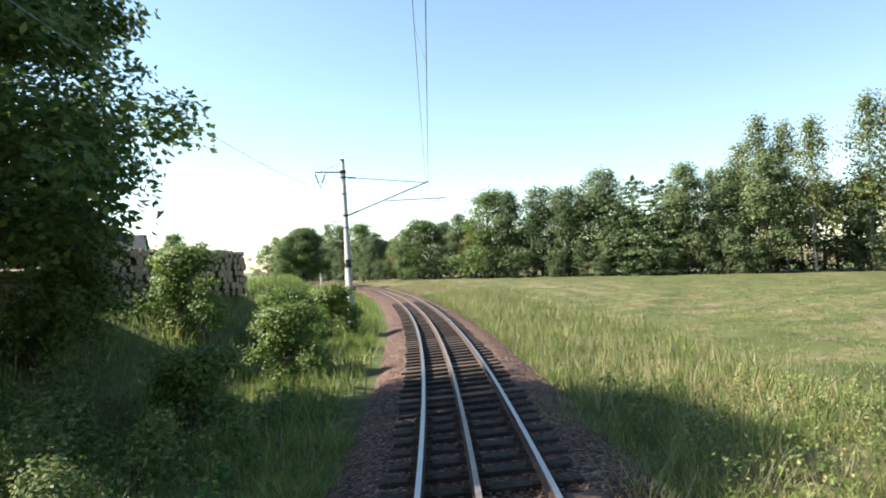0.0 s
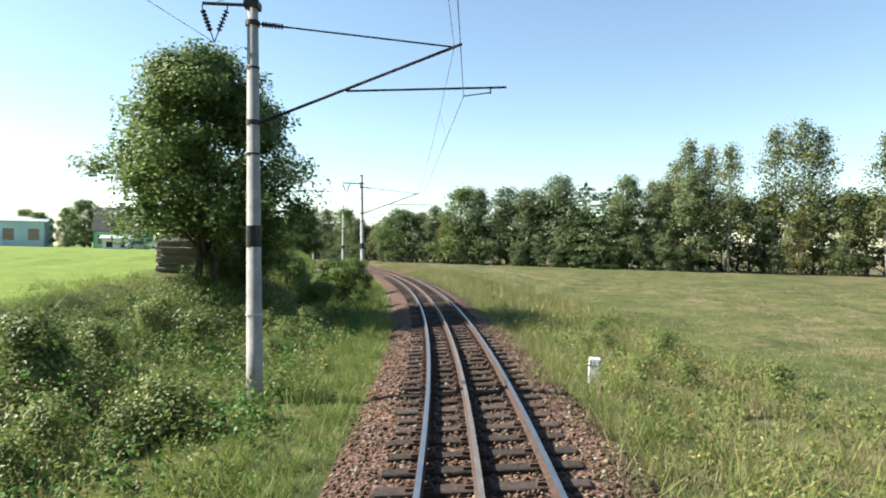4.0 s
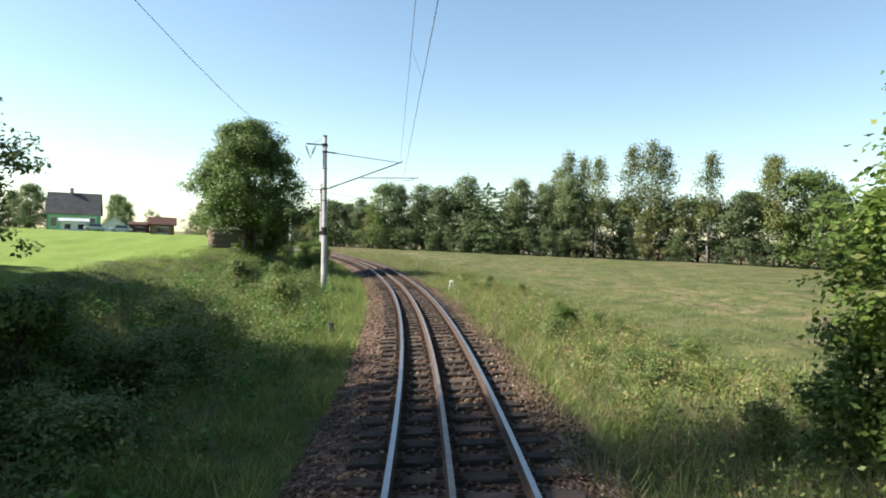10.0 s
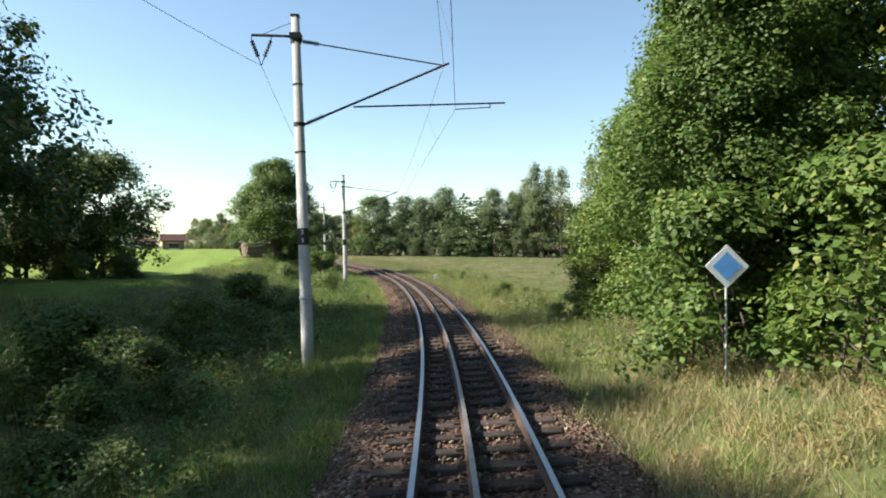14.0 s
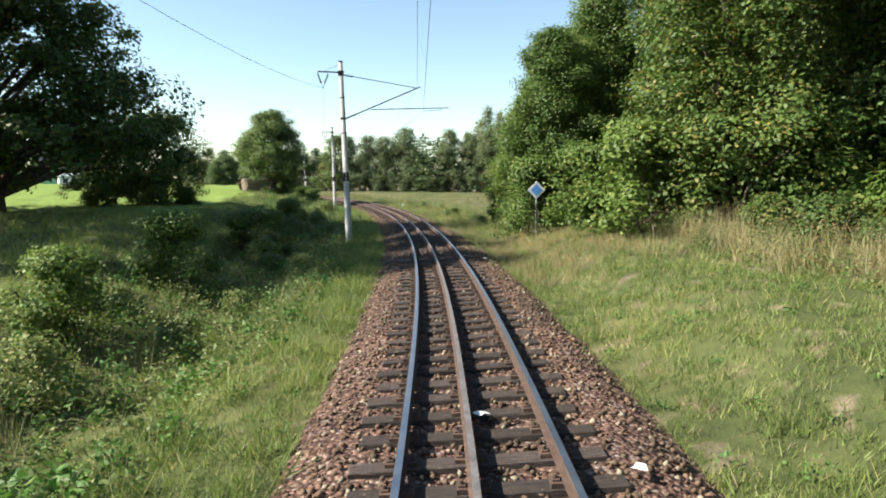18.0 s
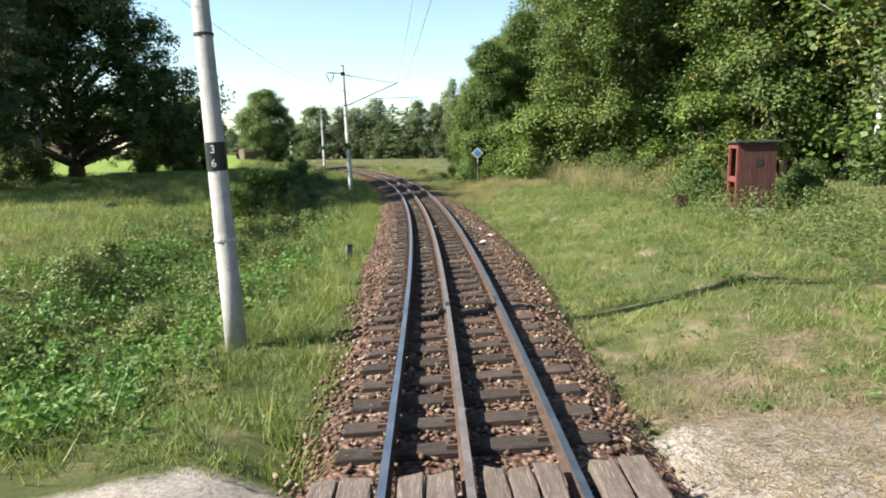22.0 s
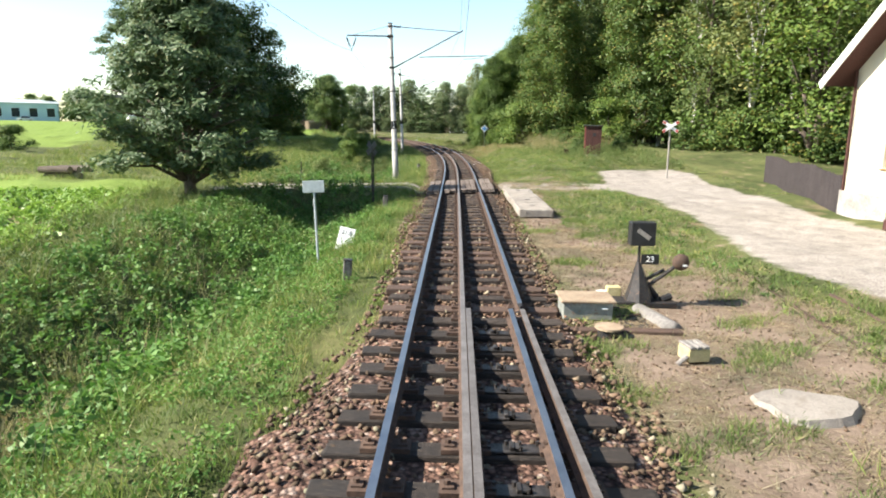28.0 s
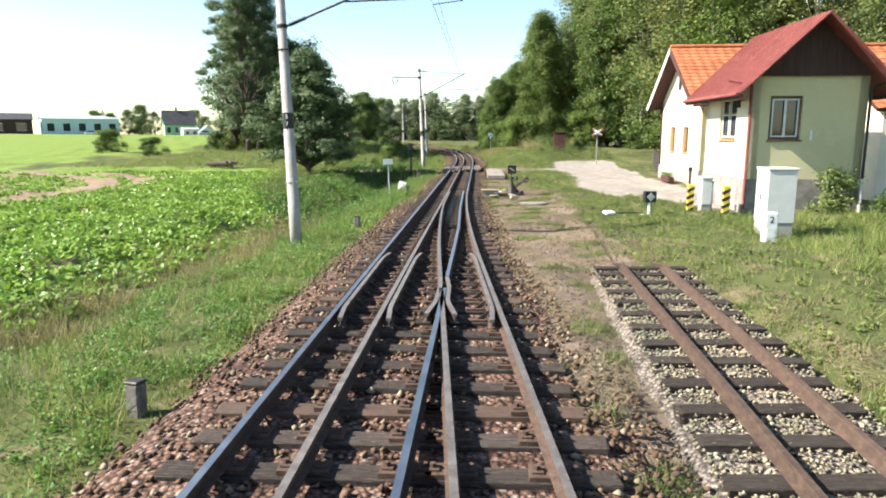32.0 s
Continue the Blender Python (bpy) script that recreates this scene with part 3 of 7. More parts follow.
    masks["lush"] = np.where((d < -crop_edge(s) - 0.6) & (s > 86), 1.0, masks["lush"])
    # the cart track: two gravel ruts on the left, a wide gravel apron on the right, and the yard road
    rut_s = s + 0.25 * wavy(x, y, 6, 47)
    ruts = np.maximum(bump_mask(rut_s, 78.6, 80.1, 0.35), bump_mask(rut_s, 80.6, 81.8, 0.3)) * bump_mask(d, -11, -0.6, 0.9)
    apron = bump_mask(s, 77.7, 81.6, 0.6) * bump_mask(d, 1.2, 10, 1.0) * (1 - 0.85 * bump_mask(s, 78.9, 79.5, 0.2) * bump_mask(d, 3.6, 6.5, 0.6))
    yard = bump_mask(d - yard_edge(s), 0, yard_width(s), 0.8) * bump_mask(s, 72, 106, 2.5)
    masks["gravel"] = np.clip(np.maximum.reduce([ruts, apron, yard]), 0, 1)
    # wheel tracks through the crop
    for r in (9.7, 11.9):
        ring = np.abs(np.hypot(x + 46.0, y + 87.5) - r)
        masks["soil"] = np.maximum(masks["soil"], np.where(x > -60, np.interp(ring, [0.6, 0.9], [1, 0]), 0) * (x + 44.5 > -9))
    for k, v in masks.items():
        me.attributes.new(k, "FLOAT", "POINT").data.foreach_set("value", v.astype(np.float32))
    return tagged(new("ground", me), "grassy railway land with meadow, crop field and gravel ways", "ground", kind="structure")


ground = build_ground()

# ---- the bed and the rails ----


def line_rows(s0, s1, d, z, step=0.5):
    """Rows for sweep(): d and z may be functions of s."""
    rows = []
    for s in np.arange(s0, s1 + 1e-6, step):
        dd = d(s) if callable(d) else d
        zz = z(s) if callable(z) else z
        h = heading(s)
        x, y = plan(s, float(dd))
        rows.append(((float(x), float(y), float(zz)), (math.cos(h), -math.sin(h), 0.0)))
    return rows


def build_bed():
    prof = [(-2.3, -0.66), (-1.5, -0.29), (-1.15, -0.235), (-0.4, -0.25), (0.35, -0.255), (1.1, -0.25), (1.7, -0.235), (2.15, -0.29), (2.9, -0.66)]
    rows = line_rows(-150, 104, 0, 0, 1.0)
    verts, faces = [], []
    r = random.Random(3)
    for (p, side), s in zip(rows, np.arange(-150, 105, 1.0)):
        for a, b in prof:
            j = r.uniform(-0.12, 0.12) if abs(a - 0.35) > 1.9 else 0
            thin = float(np.interp(s, [68, 75, 92, 97, 101, 105], [0, 0.42, 0.5, 0.72, 0.72, 0]))
            q = a + j - (min(thin, 0.42) if a > 1.6 else 0) + (thin * min(1.0, (-1.1 - a) / 0.35 + 0.3) if a < -1.1 else 0)
            verts.append((p[0] + side[0] * q, p[1] + side[1] * q, b + float(cant(s, min(max(a, -1.6), 2.3)))))
    n = len(prof)
    for i in range(len(rows) - 1):
        for j in range(n - 1):
            faces.append((i * n + j, (i + 1) * n + j, (i + 1) * n + j + 1, i * n + j + 1))
    me = mesh_of("ballast_bed", verts, faces, [BALLAST], smooth=True)
    bed = tagged(new("ballast_bed", me), "reddish brown crushed stone ballast bed under the rails", "ballast", kind="structure")
    # the wide bed at the points
    verts, faces = [], []
    ss = np.arange(104, 200, 1.0)
    for s in ss:
        w = float(branch(s))
        prof2 = [(-2.1, -0.66), (-1.4, -0.29), (-1.1, -0.235), (0.35, -0.245), (1.2 + w, -0.235), (1.55 + w, -0.245), (1.95 + w, -0.31), (2.6 + w, -0.7)]
        if s == 104:
            prof2 = [(-2.3, -0.66), (-1.5, -0.29), (-1.15, -0.235), (0.35, -0.245), (1.2 + w, -0.235), (1.4 + w, -0.24), (1.85 + w, -0.28), (2.6 + w, -0.66)]
        for a, b in prof2:
            q = a + (r.uniform(-0.1, 0.1) if a < -1.5 or a > 1.6 + w else 0)
            x, y = plan(s, q)
            verts.append((float(x), float(y), b))
    n = 8
    for i in range(len(ss) - 1):
        for j in range(n - 1):
            faces.append((i * n + j, (i + 1) * n + j, (i + 1) * n + j + 1, i * n + j + 1))
    me = mesh_of("points_bed", verts, faces, [BALLAST], smooth=True)
    tagged(new("points_bed", me), "wide brown ballast bed under the points", "ballast", kind="structure")
    return bed


bed = build_bed()
RAIL = [(-0.0335, 0.0), (0.0335, 0.0), (0.036, -0.012), (0.034, -0.038), (0.009, -0.048), (0.009, -0.115), (0.058, -0.13), (0.058, -0.143), (-0.058, -0.143), (-0.058, -0.13), (-0.009, -0.115), (-0.009, -0.048), (-0.034, -0.038), (-0.036, -0.012)]
RAIL_IX = [0, 1, 1, 1, 1, 1, 1, 1, 1, 1, 1, 1, 1, 1]


def rail(name, s0, s1, d, parent, shiny=True, label="", step=0.5, top=0.0):
    rows = line_rows(s0, s1, d, lambda s: top + float(cant(s, d(s) if callable(d) else d)), step)
    me = sweep(name, RAIL, rows, [STEEL if shiny else DULL_STEEL, RUST], RAIL_IX)
    return part(name, me, None, parent, label)


track = tagged(new("three_rail_track"), "curved three-rail dual gauge railway track on wooden sleepers", "railway track", kind="structure")
rail("rail", -150, 200, RAIL_L, track)
rail("rail", -150, 200, RAIL_M, track, False, "middle rail with a brownish head")
rail("rail", -150, TOE, RAIL_R, track)
points = tagged(new("points"), "railway points where the narrow line leaves the three-rail track", "railway points", kind="structure")
FROG = TOE + 18.05
rail("stock_rail", TOE, 200, lambda s: RAIL_R + float(branch(s)), points, False)
rail("switch_blade", TOE, FROG - 0.9, lambda s: RAIL_R - float(np.interp(s - TOE, [0, 6.0, 11.0], [0.16, 0.11, 0])), points, True, "shiny switch blade", 0.3)
rail("switch_blade", TOE, FROG - 0.9, lambda s: RAIL_M + max(0.078, float(branch(s))), points, False, "brownish switch blade", 0.3)
rail("frog_rail", FROG - 0.05, 200, RAIL_R, points, True, "shiny frog rail")
rail("frog_rail", FROG - 0.05, 200, lambda s: RAIL_M + float(branch(s)), points, False)
rail("wing_rail", FROG - 0.9, FROG + 1.5, lambda s: float(np.interp(s - FROG, [-0.9, -0.2, 0.8, 1.5], [RAIL_M + float(branch(FROG - 0.9)), RAIL_R - 0.075, RAIL_R - 0.085, RAIL_R - 0.17])), points, False, "", 0.2)
rail("wing_rail", FROG - 0.9, FROG + 1.5, lambda s: float(np.interp(s - FROG, [-0.9, -0.2, 0.8, 1.5], [RAIL_R, RAIL_R + 0.07, RAIL_M + float(branch(FROG + 0.8)) + 0.085, RAIL_M + float(branch(FROG + 1.5)) + 0.17])), points, False, "", 0.2)
for base, side in ((lambda s: RAIL_L, 1), (lambda s: RAIL_M, 1), (lambda s: RAIL_R + float(branch(s)), -1)):
    rail("check_rail", FROG - 3.2, FROG + 1.8, (lambda b, k: lambda s: b(s) + k * float(np.interp(s - FROG, [-3.2, -2.6, 1.2, 1.8], [0.16, 0.1, 0.1, 0.16])))(base, side), points, False, "", 0.25, 0.005)

# the overgrown siding
siding = tagged(new("siding"), "rusty narrow siding on dark sleepers in pale gravel", "railway track", kind="structure")
SIDE = lambda s: 5.07 - (s - 114) * np.where(np.asarray(s) > 114, 0.043, 0.06)
side_z = -0.12
for k in (-0.41, 0.41):
    off = (lambda q: lambda s: float(SIDE(s)) + q)(k)
    sunk = (lambda f: lambda s: side_z if s > 115 else gz(*[float(q) for q in plan(s, f(s))]) + 0.02)(off)
    rows = line_rows(97.0 if k < 0 else 99.0, 200, off, sunk, 1.0)
    part("rail", sweep("siding_rail", RAIL, rows, [RUST, RUST], RAIL_IX), None, siding, "rusty rail")
verts, faces = [], []
ss = np.arange(115.4, 200, 1.2)
rr = random.Random(5)
for s in ss:
    for a, b in ((-1.25, -0.6), (-0.9, -0.36), (0, -0.33), (0.9, -0.36), (1.25, -0.6)):
        x, y = plan(s, SIDE(s) + a + rr.uniform(-0.08, 0.08))
        verts.append((float(x), float(y), b - (0.1 if s == ss[0] else 0)))
for i in range(len(ss) - 1):
    for j in range(4):
        faces.append((i * 5 + j, (i + 1) * 5 + j, (i + 1) * 5 + j + 1, i * 5 + j + 1))
part("gravel_bed", mesh_of("siding_bed", verts, faces, [PALE_BED], smooth=True), None, siding, "pale gravel between the sleepers")

# ---- sleepers ----


def sleeper_mesh(length, w, mat_, seed):
    r = random.Random(seed)
    bm = bmesh.new()
    box(bm, -length / 2, length / 2, -w / 2, w / 2, -0.15, 0.0, bev=0.012)
    for v in bm.verts:
        v.co += Vector((r.uniform(-0.02, 0.02), r.uniform(-0.008, 0.008), r.uniform(-0.006, 0.004)))
    me = bpy.data.meshes.new("sleeper")
    bm.to_mesh(me)
    bm.free()
    me.materials.append(mat_)
    return me


def plate_mesh():
    """A tie plate with a clip and a bolt on either side."""
    bm = boxes((-0.14, 0.14, -0.085, 0.085, 0.0, 0.042))
    for k in (-1, 1):
        box(bm, k * 0.095 - 0.03, k * 0.095 + 0.03, -0.045, 0.045, 0.042, 0.06)
        tube(bm, (k * 0.1, 0, 0.058), (k * 0.1, 0, 0.095), 0.02, n=6)
    me = bpy.data.meshes.new("tie_plate")
    bm.to_mesh(me)
    bm.free()
    me.materials.append(IRON)
    return me


SL_A = [sleeper_mesh(2.5, 0.25, SLEEPER, k) for k in range(4)]
SL_B = [sleeper_mesh(2.5, 0.25, OLD_SLEEPER, k + 10) for k in range(3)]
SL_C = [sleeper_mesh(2.6, 0.26, NEW_SLEEPER, k + 20) for k in range(2)]
PLATE = plate_mesh()
plates = []


def lay(mesh, s, d, z, parent, turn=0.0, tilt=0.0, name="sleeper"):
    ob = new(name, mesh)
    ob.parent = parent
    ob.matrix_world = along(s, d, z, turn) @ pose(0, 0, 0, 0, tilt, 0)
    return ob


r = random.Random(11)
s = -48.0
while s < 139:
    if not 79.1 < s < 84.0 and s < TOE - 0.2:
        mesh = r.choice(SL_A + SL_B) if r.random() < 0.94 else r.choice(SL_C)
        if 92 < s < 99:
            mesh = r.choice(SL_A + SL_B + SL_C)
        tilt = -math.degrees(0.064 * float(np.interp(s, [78, 96], [1, 0])))
        lay(mesh, s, 0.335 + r.uniform(-0.05, 0.05), -0.184 + float(cant(s, 0.335)), track, r.uniform(-1.5, 1.5), tilt)
        if s > -12:
            for q in (RAIL_L, RAIL_M, RAIL_R):
                plates.append((s, q, -0.183 + float(cant(s, q)), tilt))
    elif s >= TOE - 0.2:
        w = float(branch(s))
        wide = sleeper_mesh(2.55 + w, 0.25, r.choice([SLEEPER, SLEEPER, OLD_SLEEPER, NEW_SLEEPER]) if s > TOE + 11 else r.choice([GREASY_SLEEPER, GREASY_SLEEPER, SLEEPER]), int(s * 10))
        lay(wide, s, 0.335 + w / 2 + r.uniform(-0.05, 0.05), -0.184, points, r.uniform(-1, 1))
        for q in (RAIL_L, RAIL_M, RAIL_R, RAIL_R + w) + ((RAIL_M + w,) if w > 0.2 else ()):
            if q == RAIL_R + w and w < 0.15:
                continue
            plates.append((s, q, -0.183, 0.0))
    s += 0.62 + r.uniform(-0.03, 0.03)
def joined_mesh(name, bm, material):
    me = bpy.data.meshes.new(name)
    bm.to_mesh(me)
    bm.free()
    me.materials.append(material)
    return me


# slide chairs under the blades: a greasy plate, a polished pad, bolts and a jaw
bm = boxes((-0.2, 0.14, -0.075, 0.075, 0.0, 0.022), (-0.24, -0.2, -0.055, 0.055, 0.0, 0.055), (0.05, 0.11, -0.05, 0.05, 0.022, 0.045), bev=0.004)
for x, y in ((-0.15, -0.045), (-0.15, 0.045), (0.0, 0.05)):
    tube(bm, (x, y, 0.02), (x, y, 0.06), 0.017, n=6)
CHAIR = joined_mesh("slide_chair", bm, GREASE)
PAD = joined_mesh("polished_pad", boxes((-0.045, 0.045, -0.045, 0.045, 0.0, 0.012), bev=0.003), DULL_STEEL)
for s, q, z, tilt in plates:
    if TOE < s < TOE + 10.5 and abs(q - RAIL_R) < 0.02:
        for k in (q - 0.22, RAIL_M + 0.3 + float(branch(s)) * 0.8):
            lay(CHAIR, s, k, -0.18, points, 0, 0, "slide_chair")
        lay(PAD, s, RAIL_M + 0.17 + float(branch(s)) * 0.8, -0.176, points, 0, 0, "polished_pad")
# gussets that hold the check rails
bm = bmesh.new()
tri = [bm.verts.new(v) for v in ((0, -0.012, 0.0), (-0.2, -0.012, 0.0), (0, -0.012, 0.155), (0, 0.012, 0.0), (-0.2, 0.012, 0.0), (0, 0.012, 0.155))]
for f in ((0, 2, 1), (3, 4, 5), (0, 1, 4, 3), (1, 2, 5, 4), (2, 0, 3, 5)):
    bm.faces.new([tri[i] for i in f])
GUSSET = joined_mesh("gusset", bm, IRON)
BRACE = joined_mesh("brace_plate", boxes((-0.3, 0.02, -0.06, 0.06, 0.0, 0.018), bev=0.004), RUST)
for s, q, z, tilt in plates:
    if FROG - 3.0 < s < FROG + 1.7 and q in (RAIL_L, RAIL_M):
        for name, mesh in (("gusset", GUSSET), ("brace_plate", BRACE)):
            lay(mesh, s, q + 0.15, -0.178, points, 180, 0, name)
    if FROG - 3.0 < s < FROG + 1.7 and abs(q - RAIL_R - float(branch(s))) < 0.01:
        for name, mesh in (("gusset", GUSSET), ("brace_plate", BRACE)):
            lay(mesh, s, q - 0.15, -0.178, points, 0, 0, name)
pv, pf = [], []
base_v = [v.co.copy() for v in PLATE.vertices]
base_f = [tuple(p.vertices) for p in PLATE.polygons]
for s, q, z, tilt in plates:
    big = (1.5, 1.15, 1.0) if s > TOE else (1.12, 1.0, 1.0)
    m = along(s, q, z) @ pose(0, 0, 0, 0, tilt, 0) @ Matrix.Diagonal((*big, 1))
    o = len(pv)
    pv += [m @ c for c in base_v]
    pf += [tuple(i + o for i in f) for f in base_f]
part("tie_plates", mesh_of("tie_plates", pv, pf, [RUST]), None, track)["kind"] = "stuff"
SL_S = [sleeper_mesh(1.9, 0.23, SLEEPER, k + 40) for k in range(3)]
for k in range(32):
    s = 116.3 + k * 0.72
    lay(r.choice(SL_S), s, SIDE(s) + r.uniform(-0.06, 0.06), side_z - 0.146, siding, 2.5 + r.uniform(-2, 2))
lay(SL_S[0], 115.75, SIDE(115.75), side_z - 0.13, siding, 3)

# ---- the plank crossing ----
crossing = tagged(new("plank_crossing"), "worn grey-brown plank crossing between and beside the rails", "level crossing", kind="structure")
for s0, s1 in ((79.3, 81.6), (81.65, 84.0)):
    for a, b in ((-1.0, -0.78), (-0.77, -0.5), (-0.31, -0.085), (-0.075, 0.155), (0.36, 0.55), (0.56, 0.76), (0.77, 0.975), (1.2, 1.43), (1.44, 1.68)):
        bm = bmesh.new()
        ln = (s1 - s0) / 2
        box(bm, -(b - a) / 2 + 0.006, (b - a) / 2 - 0.006, -ln, ln, -0.13, 0.0, bev=0.015)
        bmesh.ops.subdivide_edges(bm, edges=[e for e in bm.edges if abs(e.verts[0].co.y - e.verts[1].co.y) > 1], cuts=6)
        for v in bm.verts:
            v.co += Vector((r.uniform(-0.01, 0.01), 0 if abs(v.co.y) < ln - 0.05 else r.uniform(-0.05, 0.05), r.uniform(-0.014, 0.004)))
        p = part("plank", bm, PLANK, crossing)
        sm = (s0 + s1) / 2
        p.matrix_world = along(sm, (a + b) / 2, 0.0 + float(cant(sm, (a + b) / 2))) @ pose(0, 0, 0, r.uniform(-0.3, 0.3), -math.degrees(0.05), 0)

# ---- overhead line ----
# each mast: run, side, lean; heights of top, side arm, top stay and lower tube; side arm's end;
# ends of the bracket and of the registration arm as (side, height); number
Mast = collections.namedtuple("Mast", "s d lean top arm arm_end stay low hang reg0 reg1 wire digits band", defaults=("", 2.74))
MASTS = [
    Mast(-105.0, -3.6, 0.0, 7.95, 7.4, -4.95, 7.05, 5.1, (0.4, 6.6), (-1.7, 5.75), (1.4, 5.85), (0.5, 5.65), ""),
    Mast(-69.0, -3.6, 0.0, 7.95, 7.4, -4.95, 7.05, 5.1, (0.4, 6.6), (-1.7, 5.75), (1.4, 5.85), (0.5, 5.65), ""),
    Mast(-33.0, -3.4, -1.4, 7.94, 7.34, -4.97, 7.08, 5.15, (0.55, 6.7), (-1.52, 5.83), (1.52, 5.9), (0.65, 5.7), ""),
    Mast(2.9, -3.84, -1.1, 7.76, 7.3, -4.98, 6.94, 4.98, (0.0, 6.55), (-2.13, 5.64), (1.05, 5.77), (0.2, 5.58), ""),
    Mast(36.6, -3.28, -1.9, 8.26, 7.77, -4.67, 7.66, 5.56, (0.15, 7.07), (-2.14, 6.01), (1.71, 6.13), (0.44, 5.96), "35"),
    Mast(74.25, -3.05, -2.0, 7.6, 6.98, -5.6, 7.48, 5.4, (0.3, 7.22), (-1.8, 5.95), (1.75, 6.05), (0.5, 5.85), "36", 2.45),
    Mast(111.5, -3.47, -1.3, 8.1, 7.5, -4.9, 7.25, 5.3, (0.3, 6.8), (-1.9, 5.9), (1.5, 6.0), (0.4, 5.8), "37", 2.85),
    Mast(147.5, -3.6, 0.0, 7.95, 7.4, -4.95, 7.05, 5.1, (0.4, 6.6), (-1.7, 5.75), (1.4, 5.85), (0.5, 5.65), ""),
]


def lettering(text, size, m, material, parent, name="lettering"):
    cu = bpy.data.curves.new(name, "FONT")
    cu.body, cu.size, cu.extrude, cu.align_x, cu.align_y = text, size, 0.003, "CENTER", "CENTER"
    ob = bpy.data.objects.new(name, cu)
    scene.collection.objects.link(ob)
    bpy.context.view_layer.update()
    me = bpy.data.meshes.new_from_object(ob.evaluated_get(bpy.context.evaluated_depsgraph_get()))
    bpy.data.objects.remove(ob)
    me.materials.clear()
    me.materials.append(material)
    q = part(name, me, None, parent)
    q.matrix_local = m
    return q


def ribbed(bm, a, b, r0, r1, n):
    """A ribbed insulator from a to b."""
    a, b = Vector(a), Vector(b)
    tube(bm, a, b, r0, n=8)
    for i in range(n):
        p = a.lerp(b, (i + 0.5) / n)
        q = (b - a).normalized() * 0.012
        tube(bm, p - q, p + q, r1, n=10)


def mast(q):
    foot = on_ground(q.s, q.d, 0.25)
    lean = radians(q.lean)
    base = Matrix.Translation(foot) @ pose(0, 0, 0, 0, 0, -math.degrees(heading(q.s)))
    ob = thing("catenary_mast", base, "grey concrete overhead line mast with a dark number band", "catenary mast", "masts of the overhead line")
    up = lambda z: z - foot.z
    axis_x = lambda z: math.tan(lean) * up(z)
    at_d = lambda d: d - q.d
    tip = lambda dz: (at_d(dz[0]), 0, up(dz[1]))
    bm = bmesh.new()
    for i in range(6):
        a, b = up(q.top) * i / 6, up(q.top) * (i + 1) / 6
        tube(bm, (math.tan(lean) * a, 0, a), (math.tan(lean) * b, 0, b), 0.165 - 0.062 * i / 6, 0.165 - 0.062 * (i + 1) / 6, 18)
    bmesh.ops.remove_doubles(bm, verts=bm.verts, dist=0.002)
    pole = part("pole", bm, CONCRETE, ob, smooth=True)
    for z in (q.top - 1.7, q.top - 3.4, 1.2):
        part("band", tubes(((axis_x(z - 0.02), 0, up(z - 0.02)), (axis_x(z + 0.02), 0, up(z + 0.02)), 0.118 + 0.0075 * (q.top - z)), n=18), IRON if z > 2 else GREYSHEET, pole)
    x = axis_x(q.top)
    part("cap", boxes((x - 0.11, x + 0.11, -0.11, 0.11, up(q.top), up(q.top) + 0.05), bev=0.01), IRON, ob)
    xa = axis_x(q.arm)
    end = at_d(q.arm_end)
    bm = tubes(((xa + 0.12, 0, up(q.arm)), (end, 0, up(q.arm) + 0.03), 0.035))
    box(bm, xa - 0.14, xa + 0.14, -0.15, 0.15, up(q.arm) - 0.07, up(q.arm) + 0.07)
    part("side_arm", bm, IRON, ob)
    part("arm_stay", tubes(((axis_x(q.top - 0.1), 0, up(q.top - 0.1)), (end + 0.25, 0, up(q.arm) + 0.04), 0.008), n=5), IRON, ob)
    mid = end + 0.24
    for k in (-1, 1):
        bm = bmesh.new()
        a, b = (mid + k * 0.24, 0, up(q.arm) - 0.1), (mid + k * 0.08, 0, up(q.arm) - 0.52)
        ribbed(bm, a, b, 0.02, 0.055, 6)
        tube(bm, (mid + k * 0.25, 0, up(q.arm)), a, 0.012, n=6)
        tube(bm, b, (mid, 0, up(q.arm) - 0.74), 0.012, n=6)
        part("insulator", bm, IRON, ob, "dark ribbed insulator of the hanging V")
    hang = tip(q.hang)
    xs = axis_x(q.stay)
    part("top_stay", tubes(((xs + 0.1, 0, up(q.stay)), hang, 0.018)), IRON, ob)
    v0, v1 = Vector((xs + 0.1, 0, up(q.stay))), Vector(hang)
    bm = bmesh.new()
    ribbed(bm, v0.lerp(v1, 0.02), v0.lerp(v1, 0.13), 0.025, 0.055, 7)
    part("insulator", bm, IRON, ob)
    xl = axis_x(q.low)
    v0 = Vector((xl + 0.12, 0, up(q.low)))
    over = v0 + (v1 - v0) * 1.04
    part("bracket_tube", tubes((v0, over, 0.03)), IRON, ob)
    bm = bmesh.new()
    ribbed(bm, v0.lerp(v1, 0.02), v0.lerp(v1, 0.14), 0.03, 0.062, 7)
    part("insulator", bm, IRON, ob)
    r0, r1, w = tip(q.reg0), tip(q.reg1), tip(q.wire)
    drop = Vector(r1).lerp(Vector(r0), 0.1)
    part("registration_arm", tubes((r0, r1, 0.022), (drop, drop - Vector((0, 0, 0.12)), 0.015)), IRON, ob)
    part("steady_arm", tubes((drop - Vector((0, 0, 0.1)), w, 0.012)), IRON, ob)
    for z in (q.low, q.stay):
        part("clamp", tubes(((axis_x(z), 0, up(z) - 0.05), (axis_x(z), 0, up(z) + 0.05), 0.14), n=16), IRON, ob)
